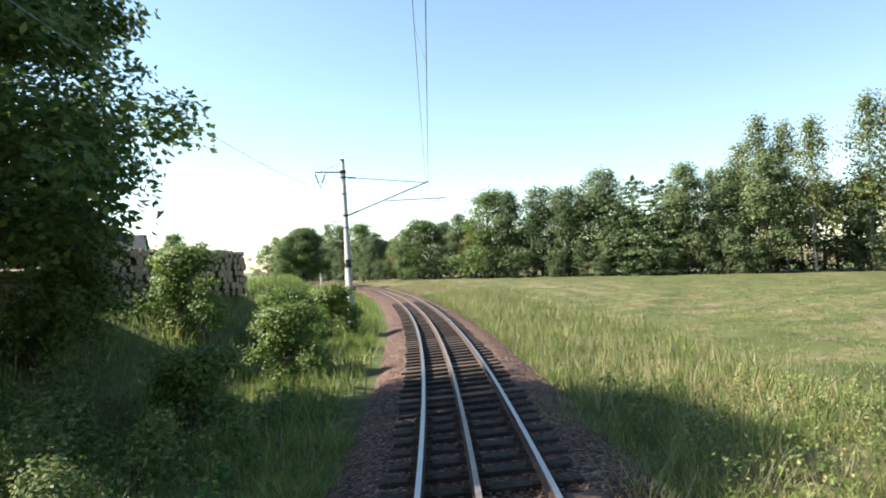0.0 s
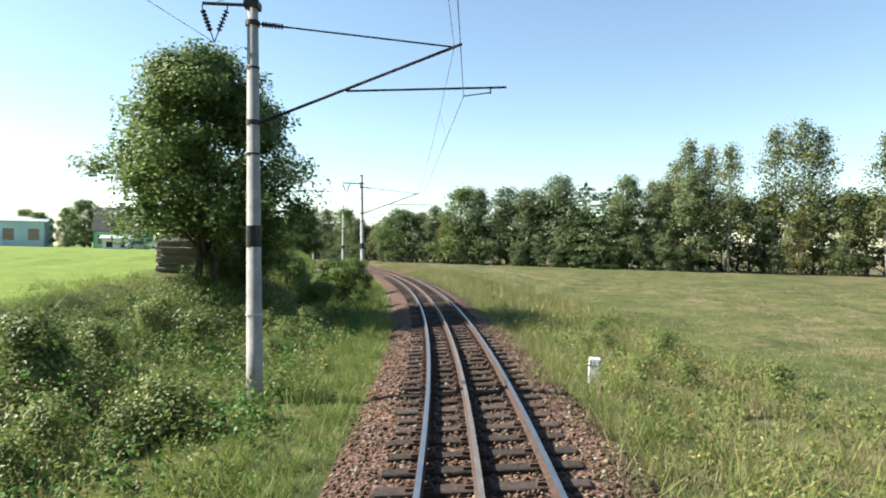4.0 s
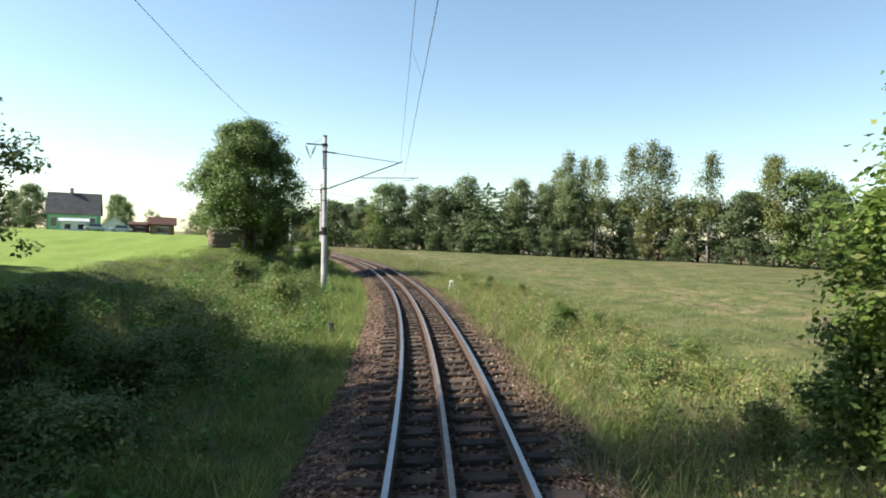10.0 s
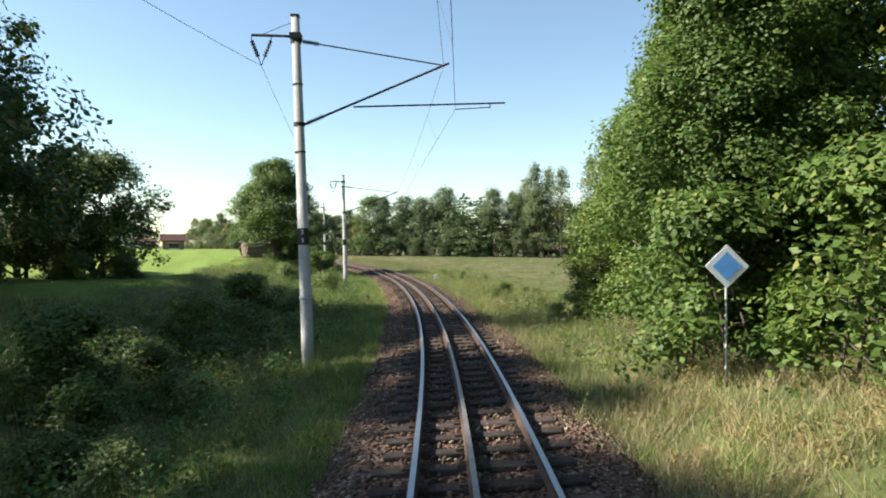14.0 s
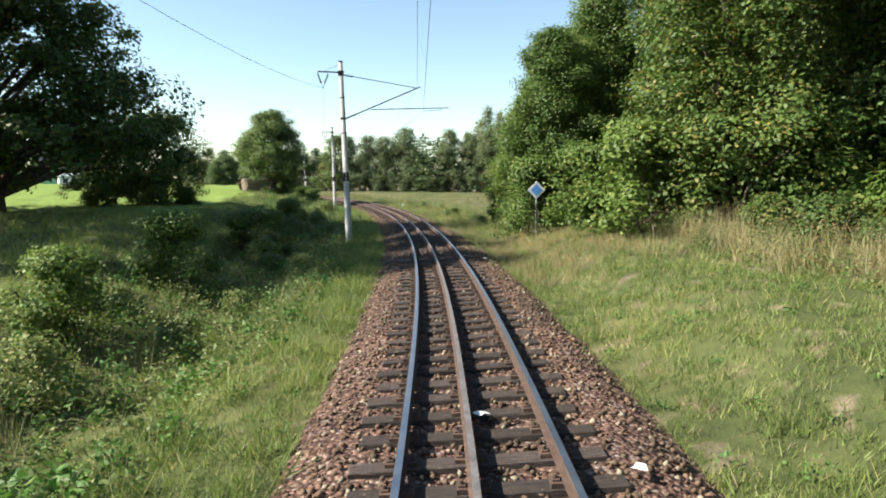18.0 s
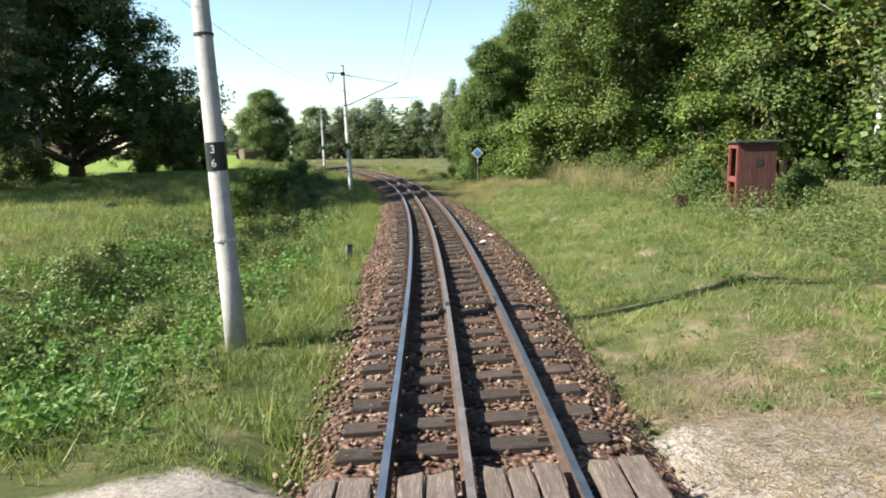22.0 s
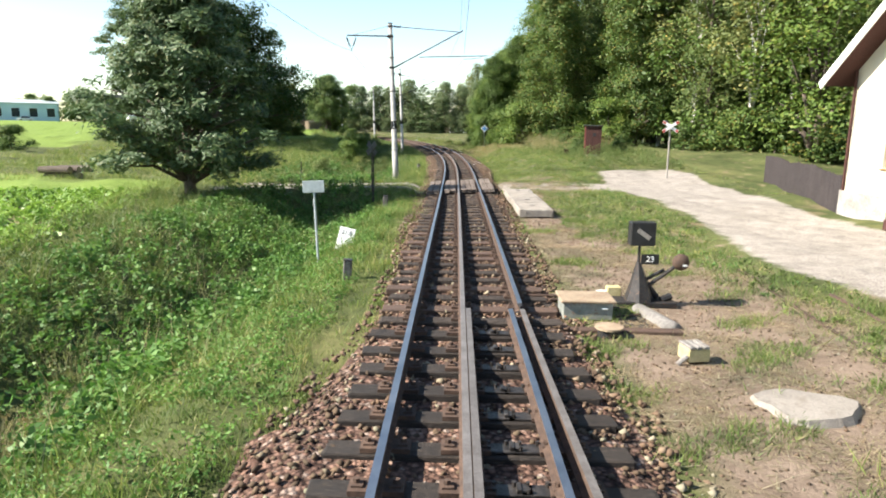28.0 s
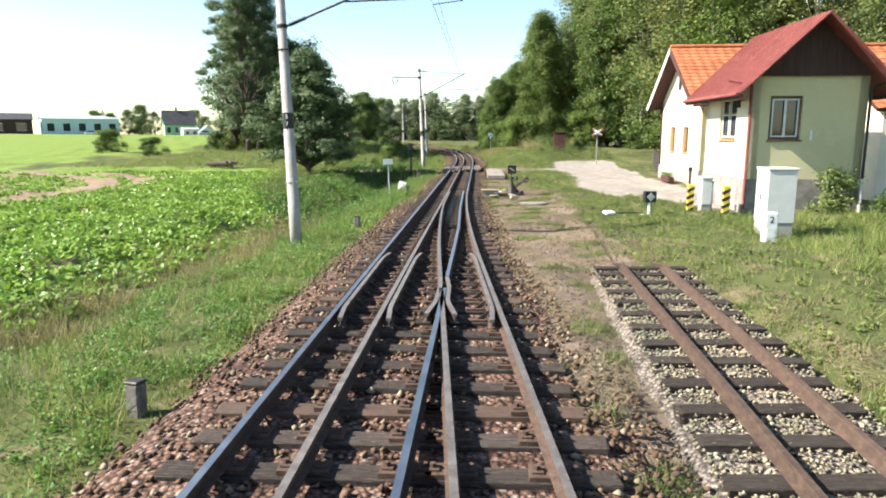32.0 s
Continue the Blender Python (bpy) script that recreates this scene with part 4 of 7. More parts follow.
    bm = bmesh.new()
    tube(bm, (axis_x(q.band - 0.21), 0, up(q.band - 0.21)), (axis_x(q.band + 0.21), 0, up(q.band + 0.21)), 0.152, 0.149, 18)
    band = part("number_band", bm, BLACK, ob, "black painted band")
    for ch, z in zip(q.digits, (q.band + 0.1, q.band - 0.1)):
        lettering(ch, 0.16, pose(axis_x(z), -0.153, up(z), 90, 0, 0), WHITE, band)
    return ob


masts = [mast(q) for q in MASTS]


def wire(name, pts, r, label):
    cu = bpy.data.curves.new(name, "CURVE")
    cu.dimensions, cu.bevel_depth, cu.bevel_resolution = "3D", r, 1
    sp = cu.splines.new("POLY")
    sp.points.add(len(pts) - 1)
    for q, p in zip(sp.points, pts):
        q.co = (*p, 1)
    cu.materials.append(WIRE)
    return tagged(new(name, cu), label, "wire")


def span(a, b, sag, n=14):
    return [a.lerp(b, i / n) - Vector((0, 0, sag * 4 * (i / n) * (1 - i / n))) for i in range(n + 1)]


mess, cont, feed = [], [], []
for i, (p0, p1) in enumerate(zip(MASTS, MASTS[1:])):
    mm = span(at(p0.s, *p0.hang), at(p1.s, *p1.hang), 0.45)
    cc = span(at(p0.s, *p0.wire), at(p1.s, *p1.wire), 0.0)
    ff = span(at(p0.s, p0.arm_end + 0.24, p0.arm - 0.74), at(p1.s, p1.arm_end + 0.24, p1.arm - 0.74), 0.75)
    for run, piece in ((mess, mm), (cont, cc), (feed, ff)):
        run += piece[(1 if i else 0):]
    for j in (2, 5, 9, 12):
        wire("dropper", [mm[j], cc[j]], 0.003, "thin dropper between the two overhead wires")
wire("catenary_wire", mess, 0.006, "sagging carrying wire of the overhead line")
wire("contact_wire", cont, 0.007, "taut contact wire over the track")
wire("feeder_wire", feed, 0.006, "feeder wire hung from the mast arms")

# ---- trees ----


def leaf_quads(c, length, width, up=0.35, g=None, out=None):
    """Leaf-shaped quads at the places c; out turns their faces that way."""
    g = g or rng
    n = len(c)
    a = g.normal(size=(n, 3))
    a[:, 2] *= 0.6
    nrm = g.normal(size=(n, 3)) * (1.0 if out is None else 0.6)
    nrm[:, 2] += up * (3 if out is None else 1.6)
    if out is not None:
        nrm += out * 0.9
        a -= nrm * (np.sum(a * nrm, axis=1, keepdims=True) / (np.sum(nrm * nrm, axis=1, keepdims=True) + 1e-9)) * 0.8
    a /= np.linalg.norm(a, axis=1, keepdims=True) + 1e-9
    b = np.cross(a, nrm)
    b /= np.linalg.norm(b, axis=1, keepdims=True) + 1e-9
    ln = (length * g.uniform(0.6, 1.3, n))[:, None]
    wd = (width * g.uniform(0.6, 1.3, n))[:, None]
    fold = np.cross(a, b) * wd * 0.25
    return np.stack([c - a * ln / 2, c + b * wd / 2 + fold, c + a * ln / 2, c - b * wd / 2 + fold], axis=1)


def crown_places(h, r, low, n_clumps, per, spread, shape, g, squash=0.8, boughs=0, girth=0.3):
    """Leaves of an uneven crown: boughs set round the trunk, clumps over each bough's outside, leaves in each clump.
    shape(k) is the width at the height k from 0 to 1."""
    boughs = boughs or max(8, int(1.5 * n_clumps ** 0.5))
    lean = g.uniform(0, 6.28, 3)
    centres, radii = [], []
    for i in range(boughs):
        k = (i + g.uniform(0.1, 0.9)) / boughs
        a = i * 2.4 + g.uniform(-0.7, 0.7)
        w = r * shape(k) * (0.86 + 0.14 * np.sin(2 * a + lean[0]) + 0.12 * np.sin(3 * a + lean[1] + 5 * k))
        big = min(girth * r * g.uniform(0.65, 1.25), 0.55 * w + 0.25)
        q = max(w - big, 0.0) * g.uniform(0.55, 1.0)
        z = min(max(low + (h - low) * k, low + big * 0.5), h - big * 0.75)
        centres.append((np.cos(a) * q, np.sin(a) * q, z))
        radii.append(big)
    centres, radii = np.array(centres), np.array(radii)
    pick = g.choice(boughs, n_clumps, p=radii ** 2 / np.sum(radii ** 2))
    way = g.normal(size=(n_clumps, 3))
    way[:, 2] = np.where(way[:, 2] < -0.4, -way[:, 2], way[:, 2])
    way /= np.linalg.norm(way, axis=1, keepdims=True)
    hubs = centres[pick] + way * radii[pick][:, None] * g.uniform(0.55, 1.05, (n_clumps, 1)) * np.array([1, 1, squash])
    places, ways = [], []
    for hub, w in zip(hubs, way):
        m = int(per * g.uniform(0.5, 1.5))
        p = np.clip(g.normal(size=(m, 3)), -1.7, 1.7) * spread * g.uniform(0.6, 1.3)
        p[:, 2] *= squash
        places.append(hub + p)
        ways.append(w + 0.5 * p / spread)
    return np.concatenate(places), hubs, np.concatenate(ways), centres


def make_tree(name, label, h, r, low, shape, leaf, bark, n_clumps, per, spread, size, seed, trunk=0.2, stems=1, category="tree", group="", limbs=26, squash=0.8, slim=0.62, boughs=0, girth=0.3):
    g = np.random.default_rng(seed)
    ob = thing(name, Matrix(), label, category, group)
    pts, hubs, ways, centres = crown_places(h, r, low, n_clumps, per, spread, shape, g, squash, boughs, girth)
    hubs = np.concatenate([centres, hubs[:max(0, limbs - len(centres))]])
    bm = bmesh.new()
    for k in range(stems):
        off = Vector((g.uniform(-0.5, 0.5), g.uniform(-0.5, 0.5), 0)) * (0 if stems == 1 else 1)
        prev, pr = off, trunk * (1 if stems == 1 else 0.75)
        top = Vector((g.uniform(-0.12, 0.12) * r, g.uniform(-0.12, 0.12) * r, h * 0.86))
        for i in range(1, 6):
            q = off.lerp(top, i / 5) + Vector((g.uniform(-1, 1), g.uniform(-1, 1), 0)) * 0.011 * h
            tube(bm, prev - Vector((0, 0, 0.3 if i == 1 else 0.02)), q, pr * (1.25 if i == 1 else 1), pr * 0.78, 8)
            prev, pr = q, pr * 0.78
    for i in range(min(len(hubs), limbs)):
        e = Vector(hubs[i])
        z0 = max(low * 0.7, e.z - g.uniform(0.12, 0.3) * h)
        s0 = Vector((0, 0, z0)) + Vector((top.x, top.y, 0)) * (z0 / h)
        mid = s0.lerp(e, 0.5) + Vector((0, 0, 0.04 * h))
        t0 = trunk * max(0.12, 0.5 * (1 - z0 / h))
        tube(bm, s0, mid, t0, t0 * 0.6, 6 if limbs > 12 else 4)
        tube(bm, mid, e, t0 * 0.6, t0 * 0.2, 5 if limbs > 12 else 3)
    part("trunk", bm, bark, ob, smooth=True)
    part("crown", quads_mesh(name + "_crown", leaf_quads(pts, size, size * slim, g=g, out=ways), leaf), None, ob)
    return ob


def spruce_tree(name, label, h, r, low, leaf, seed, tiers, per, size, droop=0.25, trunk=0.17, group="", category="pine tree", full=False):
    """A conifer: whorls of boughs thick with needles."""
    g = np.random.default_rng(seed)
    ob = thing(name, Matrix(), label, category, group)
    bm = bmesh.new()
    tube(bm, (0, 0, -0.3), (0, 0, h * 0.5), trunk, trunk * 0.6, 9)
    tube(bm, (0, 0, h * 0.5), (0, 0, h * 0.98), trunk * 0.6, 0.02, 7)
    pts = []
    for i in range(tiers):
        k = i / (tiers - 1)
        z = low + (h - low) * k
        w = r * (math.sqrt(1 - k ** 1.7) if full else (1 - k) ** 0.75) * g.uniform(0.75, 1.1) * (0.75 + 0.25 * min(1, k * 5)) + 0.25
        n = int(5 + 5 * (1 - k))
        for j in range(n):
            a = g.uniform(0, 6.28)
            ln = w * g.uniform(0.6, 1.1)
            e = np.array([np.cos(a) * ln, np.sin(a) * ln, z - droop * ln + g.uniform(-0.2, 0.3)])
            b = np.array([0, 0, z])
            tube(bm, b, e, 0.035 + 0.02 * (1 - k), 0.01, 4)
            m = int(per * (0.35 + 0.65 * ln / r))
            q = g.uniform(0.15, 1.05, m) ** 0.8
            c = b + (e - b) * q[:, None]
            side = np.cross(e - b, [0, 0, 1.0])
            side /= np.linalg.norm(side) + 1e-9
            c += side * (g.normal(size=m) * 0.22 * ln * (1.1 - q))[:, None]
            c[:, 2] += g.normal(size=m) * 0.14
            pts.append(c)
    part("trunk", bm, BARK, ob, smooth=True)
    part("crown", quads_mesh(name + "_crown", leaf_quads(np.concatenate(pts), size, size * 0.42, g=g), leaf), None, ob)
    return ob


round_shape = lambda k: math.sqrt(max(0.0, 1 - (2 * k - 0.85) ** 2 / 1.35))
tall_shape = lambda k: math.sqrt(max(0.0, 1 - (2 * k - 0.9) ** 2 / 1.25)) * (1.05 - 0.4 * k)
ovoid_shape = lambda k: min(1.0, 0.62 + 1.5 * k) * math.sqrt(max(0.0, 1 - k ** 2.1))
broad_shape = lambda k: min(1.0, 0.74 + 1.1 * k) * math.sqrt(max(0.0, 1 - k ** 2.6))
pine_shape = lambda k: min(1.0, 0.7 + 1.4 * k) * (1.0 - 0.93 * k ** 1.7)
bush_shape = lambda k: math.sqrt(max(0.0, 1 - k * k * 0.92))


def placed(x, y, turn, size=1.0, tall=1.0, sink=0.1):
    return pose(x, y, gz(x, y) - sink, 0, 0, turn) @ Matrix.Diagonal((size, size, size * tall, 1))


def put_first(ob, m):
    ob.matrix_world = m
    return ob


# trees that stand alone beside the line
extra = []
lone = make_tree("broadleaf_tree", "rounded grey-green broadleaf tree with several trunks beside the log stacks", 10.4, 6.3, 1.7, ovoid_shape, LEAF_ALDER, BARK, 760, 80, 0.36, 0.2, 21, 0.2, 3, boughs=50, girth=0.28)
put_first(lone, placed(-9.6, 12.2, 20, 1.07, 0.86))

# the grove in the field: an oak, a birch, pines and their undergrowth
oak = make_tree("oak_tree", "large dark spreading oak tree in the field", 15.8, 14.0, 1.3, broad_shape, LEAF_OAK, BARK, 1150, 60, 0.5, 0.33, 22, 0.55, 1, limbs=70, boughs=60, girth=0.24)
put_first(oak, placed(-26.7, -22.6, 0))
small_oak = make_tree("broadleaf_tree", "small dark broadleaf tree at the field edge", 7.0, 5.6, 0.2, round_shape, LEAF_OAK, BARK, 360, 62, 0.32, 0.22, 23, 0.16, 2)
put_first(small_oak, placed(-18.7, -12.0, 0, 1.06, 0.95))
copy_thing(small_oak, placed(-22.0, -13.5, 140, 0.85, 1.0))
pine = make_tree("pine_tree", "dense rounded green pine tree beside the cart track", 7.9, 4.8, 0.9, pine_shape, NEEDLE, BARK, 720, 70, 0.24, 0.26, 24, 0.2, category="pine tree", squash=0.5, slim=0.24, limbs=90, boughs=90, girth=0.19)
put_first(pine, placed(-24.85, -79.5, 0, 1.1, 0.99))
put_first(make_tree("birch_tree", "tall drooping birch tree standing beside the oak", 26.0, 5.2, 6.0, tall_shape, LEAF_BIRCH, BIRCH, 420, 52, 0.5, 0.22, 25, 0.24, squash=1.7), placed(-28.6, -26.0, 0))
field_pine = make_tree("pine_tree", "tall layered dark green pine tree in the field beside the oak", 21.0, 5.7, 2.0, ovoid_shape, NEEDLE, BARK, 520, 70, 0.36, 0.34, 27, 0.28, category="pine tree", group="pines in the field grove", squash=0.45, slim=0.26, limbs=80, boughs=70, girth=0.22)
put_first(field_pine, placed(-31.2, -28.5, 0, 1.0, 1.08))
copy_thing(field_pine, placed(-32.3, -34.5, 110, 0.95, 1.12))
# two more pines, added to close sunlit gaps in the grove's shade
copy_thing(field_pine, placed(-30.4, -42.5, 200, 0.95, 1.04))
copy_thing(field_pine, placed(-29.4, -37.5, 290, 0.9, 1.08))
alder = make_tree("broadleaf_tree", "leafy green alder tree standing close beside the line", 9.2, 3.1, 0.1, ovoid_shape, LEAF_BRIGHT, BARK, 950, 80, 0.25, 0.125, 26, 0.12, 3, group="trees along the line", boughs=90, girth=0.27)
put_first(alder, placed(2.4, -39.5, 0, 1.0))
copy_thing(alder, placed(6.0, -33.8, 130, 1.4, 0.85))
copy_thing(alder, placed(4.4, -32.4, 40, 1.0, 0.8))
copy_thing(alder, placed(4.0, -35.2, 310, 1.05, 0.9))
copy_thing(alder, placed(5.7, -38.0, 250, 1.15, 1.1))
tall_alder = make_tree("broadleaf_tree", "tall dark green broadleaf tree at the corner of the wood", 17.0, 4.8, 0.6, tall_shape, LEAF_OAK, BARK, 800, 66, 0.38, 0.19, 28, 0.2, 1, group="trees along the line", boughs=70, girth=0.28)
put_first(tall_alder, placed(4.4, -49.6, 0, 0.95))
copy_thing(tall_alder, placed(6.8, -44.5, 100, 1.0))
copy_thing(tall_alder, placed(9.0, -56.5, 220, 1.05))
copy_thing(tall_alder, placed(10.6, -50.0, 300, 1.12))
for x, y, k in ((10.4, -31.5, 1.05), (9.4, -45.0, 1.0)):
    extra.append((x, y, k))
copy_thing(small_oak, placed(-8.6, 14.0, 60, 0.5))
copy_thing(lone, placed(-19.0, 92.0, 100, 0.85))

# bushes
bush = make_tree("bush", "leafy green bush at the line's edge", 2.6, 1.9, 0.0, bush_shape, LEAF_BRIGHT, BARK, 170, 52, 0.18, 0.12, 31, 0.03, 4, "bush", "bushes along the line")
put_first(bush, placed(2.2, -48.0, 0, 1.75, 0.9))
for x, y, k in ((1.6, -44.6, 0.8), (5.9, -51.0, 1.1), (3.3, -31.0, 0.45), (0.9, -41.4, 0.75), (7.0, -56.0, 1.0), (-4.9, 13.0, 0.5), (-4.4, 19.0, 0.55), (-5.6, 24.0, 0.6), (-4.8, 29.0, 0.55), (-6.2, 34.0, 0.5),
                (-11.6, -38.0, 0.6), (-10.5, -30.0, 0.5), (-9.2, -25.0, 0.55), (-13.5, -47.0, 0.55), (-15.0, -53.0, 0.5), (-46.0, -42.0, 0.75), (-9.3, -111.4, 0.42), (-6.4, -109.5, 0.5), (-40.0, -50.0, 0.6), (4.3, -16.8, 0.22), (-8.0, 20.5, 0.6)):
    copy_thing(bush, placed(x, y, rng.uniform(0, 360), k, rng.uniform(0.85, 1.15)))
undergrowth = make_tree("bush", "dark green bush growing under the field trees", 2.4, 2.1, 0.0, bush_shape, LEAF_OAK, BARK, 130, 46, 0.22, 0.17, 33, 0.03, 3, "bush", "undergrowth of the grove")
put_first(undergrowth, placed(-27.8, -30.5, 0, 1.0))
# the four round the small field-edge tree stand in for its dark shaded foot
for x, y, k in ((-30.5, -33.0, 1.1), (-32.8, -31.5, 1.2), (-29.6, -36.5, 0.9), (-34.5, -37.5, 1.0), (-22.0, -17.0, 0.8), (-16.6, -14.6, 0.75), (-18.4, -16.4, 0.8), (-20.2, -14.0, 0.7), (-17.2, -11.6, 0.6), (-30.5, -24.0, 1.0), (-33.0, -40.5, 0.9)):
    copy_thing(undergrowth, placed(x, y, rng.uniform(0, 360), k, rng.uniform(0.7, 1.0)))

# dark-leaved bushes among the ditch weeds, added also to deepen the shade there
for s_, d_, k in ((24.5, -6.4, 0.5), (27.0, -5.6, 0.55), (29.0, -7.2, 0.6), (31.0, -5.4, 0.45), (33.5, -6.6, 0.6), (36.0, -7.6, 0.6), (38.0, -6.0, 0.5), (40.5, -7.0, 0.55), (43.0, -6.2, 0.5)):
    x, y = (float(q) for q in plan(s_, d_))
    copy_thing(undergrowth, placed(x, y, rng.uniform(0, 360), k, rng.uniform(0.6, 0.85)))

# low scrub in the ditch and on the meadow's edge
scrub = make_tree("scrub_bush", "low tangled scrub growing in the ditch", 1.5, 1.15, 0.0, bush_shape, WEED, BARK, 60, 40, 0.17, 0.095, 32, 0.015, 1, "scrub", "scrub beside the track", limbs=6)
put_first(scrub, placed(*[float(q) for q in plan(10.0, -5.5)], 0))
sg = random.Random(123)
for i in range(64):
    s_ = sg.uniform(-13, 33) if i < 40 else sg.uniform(33, 72)
    d_ = -sg.uniform(4.3, 8.8)
    x, y = (float(q) for q in plan(s_, d_))
    copy_thing(scrub, placed(x, y, sg.uniform(0, 360), sg.uniform(0.6, 1.15) * (1 if i < 40 else 0.75), sg.uniform(0.7, 1.1)))
for i in range(22):
    x, y = (float(q) for q in plan(sg.uniform(-6, 30), sg.uniform(4.2, 7.5)))
    copy_thing(scrub, placed(x, y, sg.uniform(0, 360), sg.uniform(0.35, 0.65), sg.uniform(0.7, 1.0)))

# the woods: a few kinds of tree, each built once and repeated
FOREST = "trees at the edge of the wood"
kinds = [
    make_tree("wood_tree", "green broadleaf tree at the edge of the wood", 15, 6.0, 1.2, tall_shape, LEAF_FAR, BARK, 340, 23, 0.5, 0.38, 41, 0.16, group=FOREST, limbs=16, boughs=34, girth=0.27),
    make_tree("wood_tree", "dense dark green tree at the edge of the wood", 13, 6.4, 0.2, ovoid_shape, LEAF_ALDER, BARK, 340, 23, 0.5, 0.38, 42, 0.18, group=FOREST, limbs=14, boughs=34, girth=0.27),
    make_tree("birch_tree", "tall thin pale green birch tree in the wood", 19, 4.2, 5.5, tall_shape, LEAF_BIRCH, GREYBIRCH, 230, 17, 0.55, 0.38, 43, 0.15, group=FOREST, limbs=18, squash=1.35, girth=0.3),
    spruce_tree("spruce_tree", "dark conical spruce tree at the edge of the wood", 15, 5.4, 0.4, NEEDLE, 44, 22, 40, 0.6, 0.2, 0.18, FOREST, "spruce tree", True),
    make_tree("wood_tree", "broad olive green tree at the edge of the wood", 17, 6.6, 1.4, tall_shape, LEAF_OLIVE, BARK, 360, 23, 0.52, 0.38, 45, 0.2, group=FOREST, limbs=16, boughs=36, girth=0.25),
    make_tree("wood_tree", "leafy green tree at the front of the wood", 18, 4.5, 2.0, tall_shape, LEAF_FRONT, BARK, 420, 36, 0.4, 0.2, 46, 0.15, group=FOREST, limbs=24, boughs=30, girth=0.32),
    make_tree("wood_tree", "dense low-branched green tree at the front of the wood", 17, 5.2, 0.2, ovoid_shape, LEAF_BRIGHT, BARK, 430, 36, 0.42, 0.2, 47, 0.18, group=FOREST, limbs=20, boughs=30, girth=0.32),
    make_tree("birch_tree", "slender white-stemmed birch tree at the front of the wood", 18, 3.8, 3.6, tall_shape, LEAF_BIRCH, BIRCH, 300, 28, 0.34, 0.22, 48, 0.1, group=FOREST, limbs=24, squash=1.3, boughs=30, girth=0.32),
    make_tree("wood_tree", "green broadleaf tree inside the wood", 15, 6.0, 0.6, tall_shape, LEAF_FAR, BARK, 140, 13, 0.7, 0.62, 49, 0.2, group=FOREST, limbs=4),
    make_tree("wood_tree", "dark round-crowned tree inside the wood", 14, 6.4, 0.2, round_shape, LEAF_FAR, BARK, 140, 13, 0.7, 0.62, 50, 0.2, group=FOREST, limbs=4),
]
used = [False] * len(kinds)
EDGES = [
    # places along the edge, the trees' heights there, rows deep, how often each kind stands there
    ([(-44, 172), (-26, 150), (-8, 130), (4, 119), (18, 107), (30, 98), (40, 88), (56, 79), (72, 66), (90, 48), (104, 25), (112, -4), (112, -36)],
     [12.5, 13, 12.5, 15, 17, 16.5, 17, 16.5, 17.5, 19, 19.5, 19.5, 19.5], 3, 4.8, (0.38, 0.3, 0.05, 0.05, 0.22)),
    ([(14, -28), (13, -42), (11, -56), (9.5, -64), (12, -75), (17, -86), (27, -96), (32, -110), (35, -122)],
     [17, 19, 18, 17, 17, 17, 18, 18, 18], 3, 4.2, (0.3, 0.2, 0.28, 0.1, 0.12)),
]
fr = random.Random(77)
for pts, hs, deep, step, share in EDGES:
    ln = np.concatenate([[0], np.cumsum([math.dist(a, b) for a, b in zip(pts, pts[1:])])])
    for row in range(deep):
        q = fr.uniform(0, step)
        while q < ln[-1]:
            x = np.interp(q, ln, [p[0] for p in pts])
            y = np.interp(q, ln, [p[1] for p in pts])
            h = np.interp(q, ln, hs) * (fr.uniform(0.82, 1.16) if step > 4.5 else fr.uniform(0.8, 1.15) * (1.0 + 0.1 * row))
            i = min(int(np.searchsorted(ln, q, side="right")), len(pts) - 1)
            ex, ey = pts[i][0] - pts[i - 1][0], pts[i][1] - pts[i - 1][1]
            el = math.hypot(ex, ey)
            nx, ny = (-ey / el, ex / el)
            if (nx * 1.0 + ny * (1.0 if y > 40 else 0.0)) < 0:
                nx, ny = -nx, -ny
            off = row * 4.2 + fr.uniform(-1.2, 1.4)
            x, y = x + nx * off, y + ny * off
            k = fr.choices(range(5), share)[0]
            if row == 0 and step < 4.5:
                k = (5, 6, 7)[fr.choices(range(3), (0.45, 0.2, 0.35))[0]]
            elif step < 4.5:
                k = fr.choice((5, 6, 7))
            elif row > 0 and k != 2:
                k = fr.choice((8, 9))
            base = kinds[k]
            wide = fr.uniform(0.95, 1.25) if step > 4.5 and k != 2 else fr.uniform(1.0, 1.3)
            h *= 0.78 if k == 3 else 1.0
            size = h / (15, 13, 19, 15, 17, 18, 17, 18, 15, 14)[k]
            m = placed(x, y, fr.uniform(0, 360), size * wide, (fr.uniform(0.92, 1.05) if step > 4.5 else fr.uniform(1.0, 1.15)) / wide)
            if used[k]:
                copy_thing(base, m)
            else:
                put_first(base, m)
                used[k] = True
            q += step * fr.uniform(0.75, 1.3)
for k, base in enumerate(kinds):
    if not used[k]:
        put_first(base, placed(62.0 + 5 * k, 84.0 - 4 * k, 30 * k, 0.8))
for x, y, k in extra:
    copy_thing(kinds[5], placed(x, y, fr.uniform(0, 360), k))
# grey-green bushes among the tall weeds before the wood
for i in range(9):
    x, y = (float(q) for q in plan(49 + i * 2.1 + fr.uniform(-0.8, 0.8), fr.uniform(9.2, 11.6)))
    copy_thing(undergrowth, placed(x, y, fr.uniform(0, 360), fr.uniform(0.45, 0.75), fr.uniform(0.8, 1.1)))
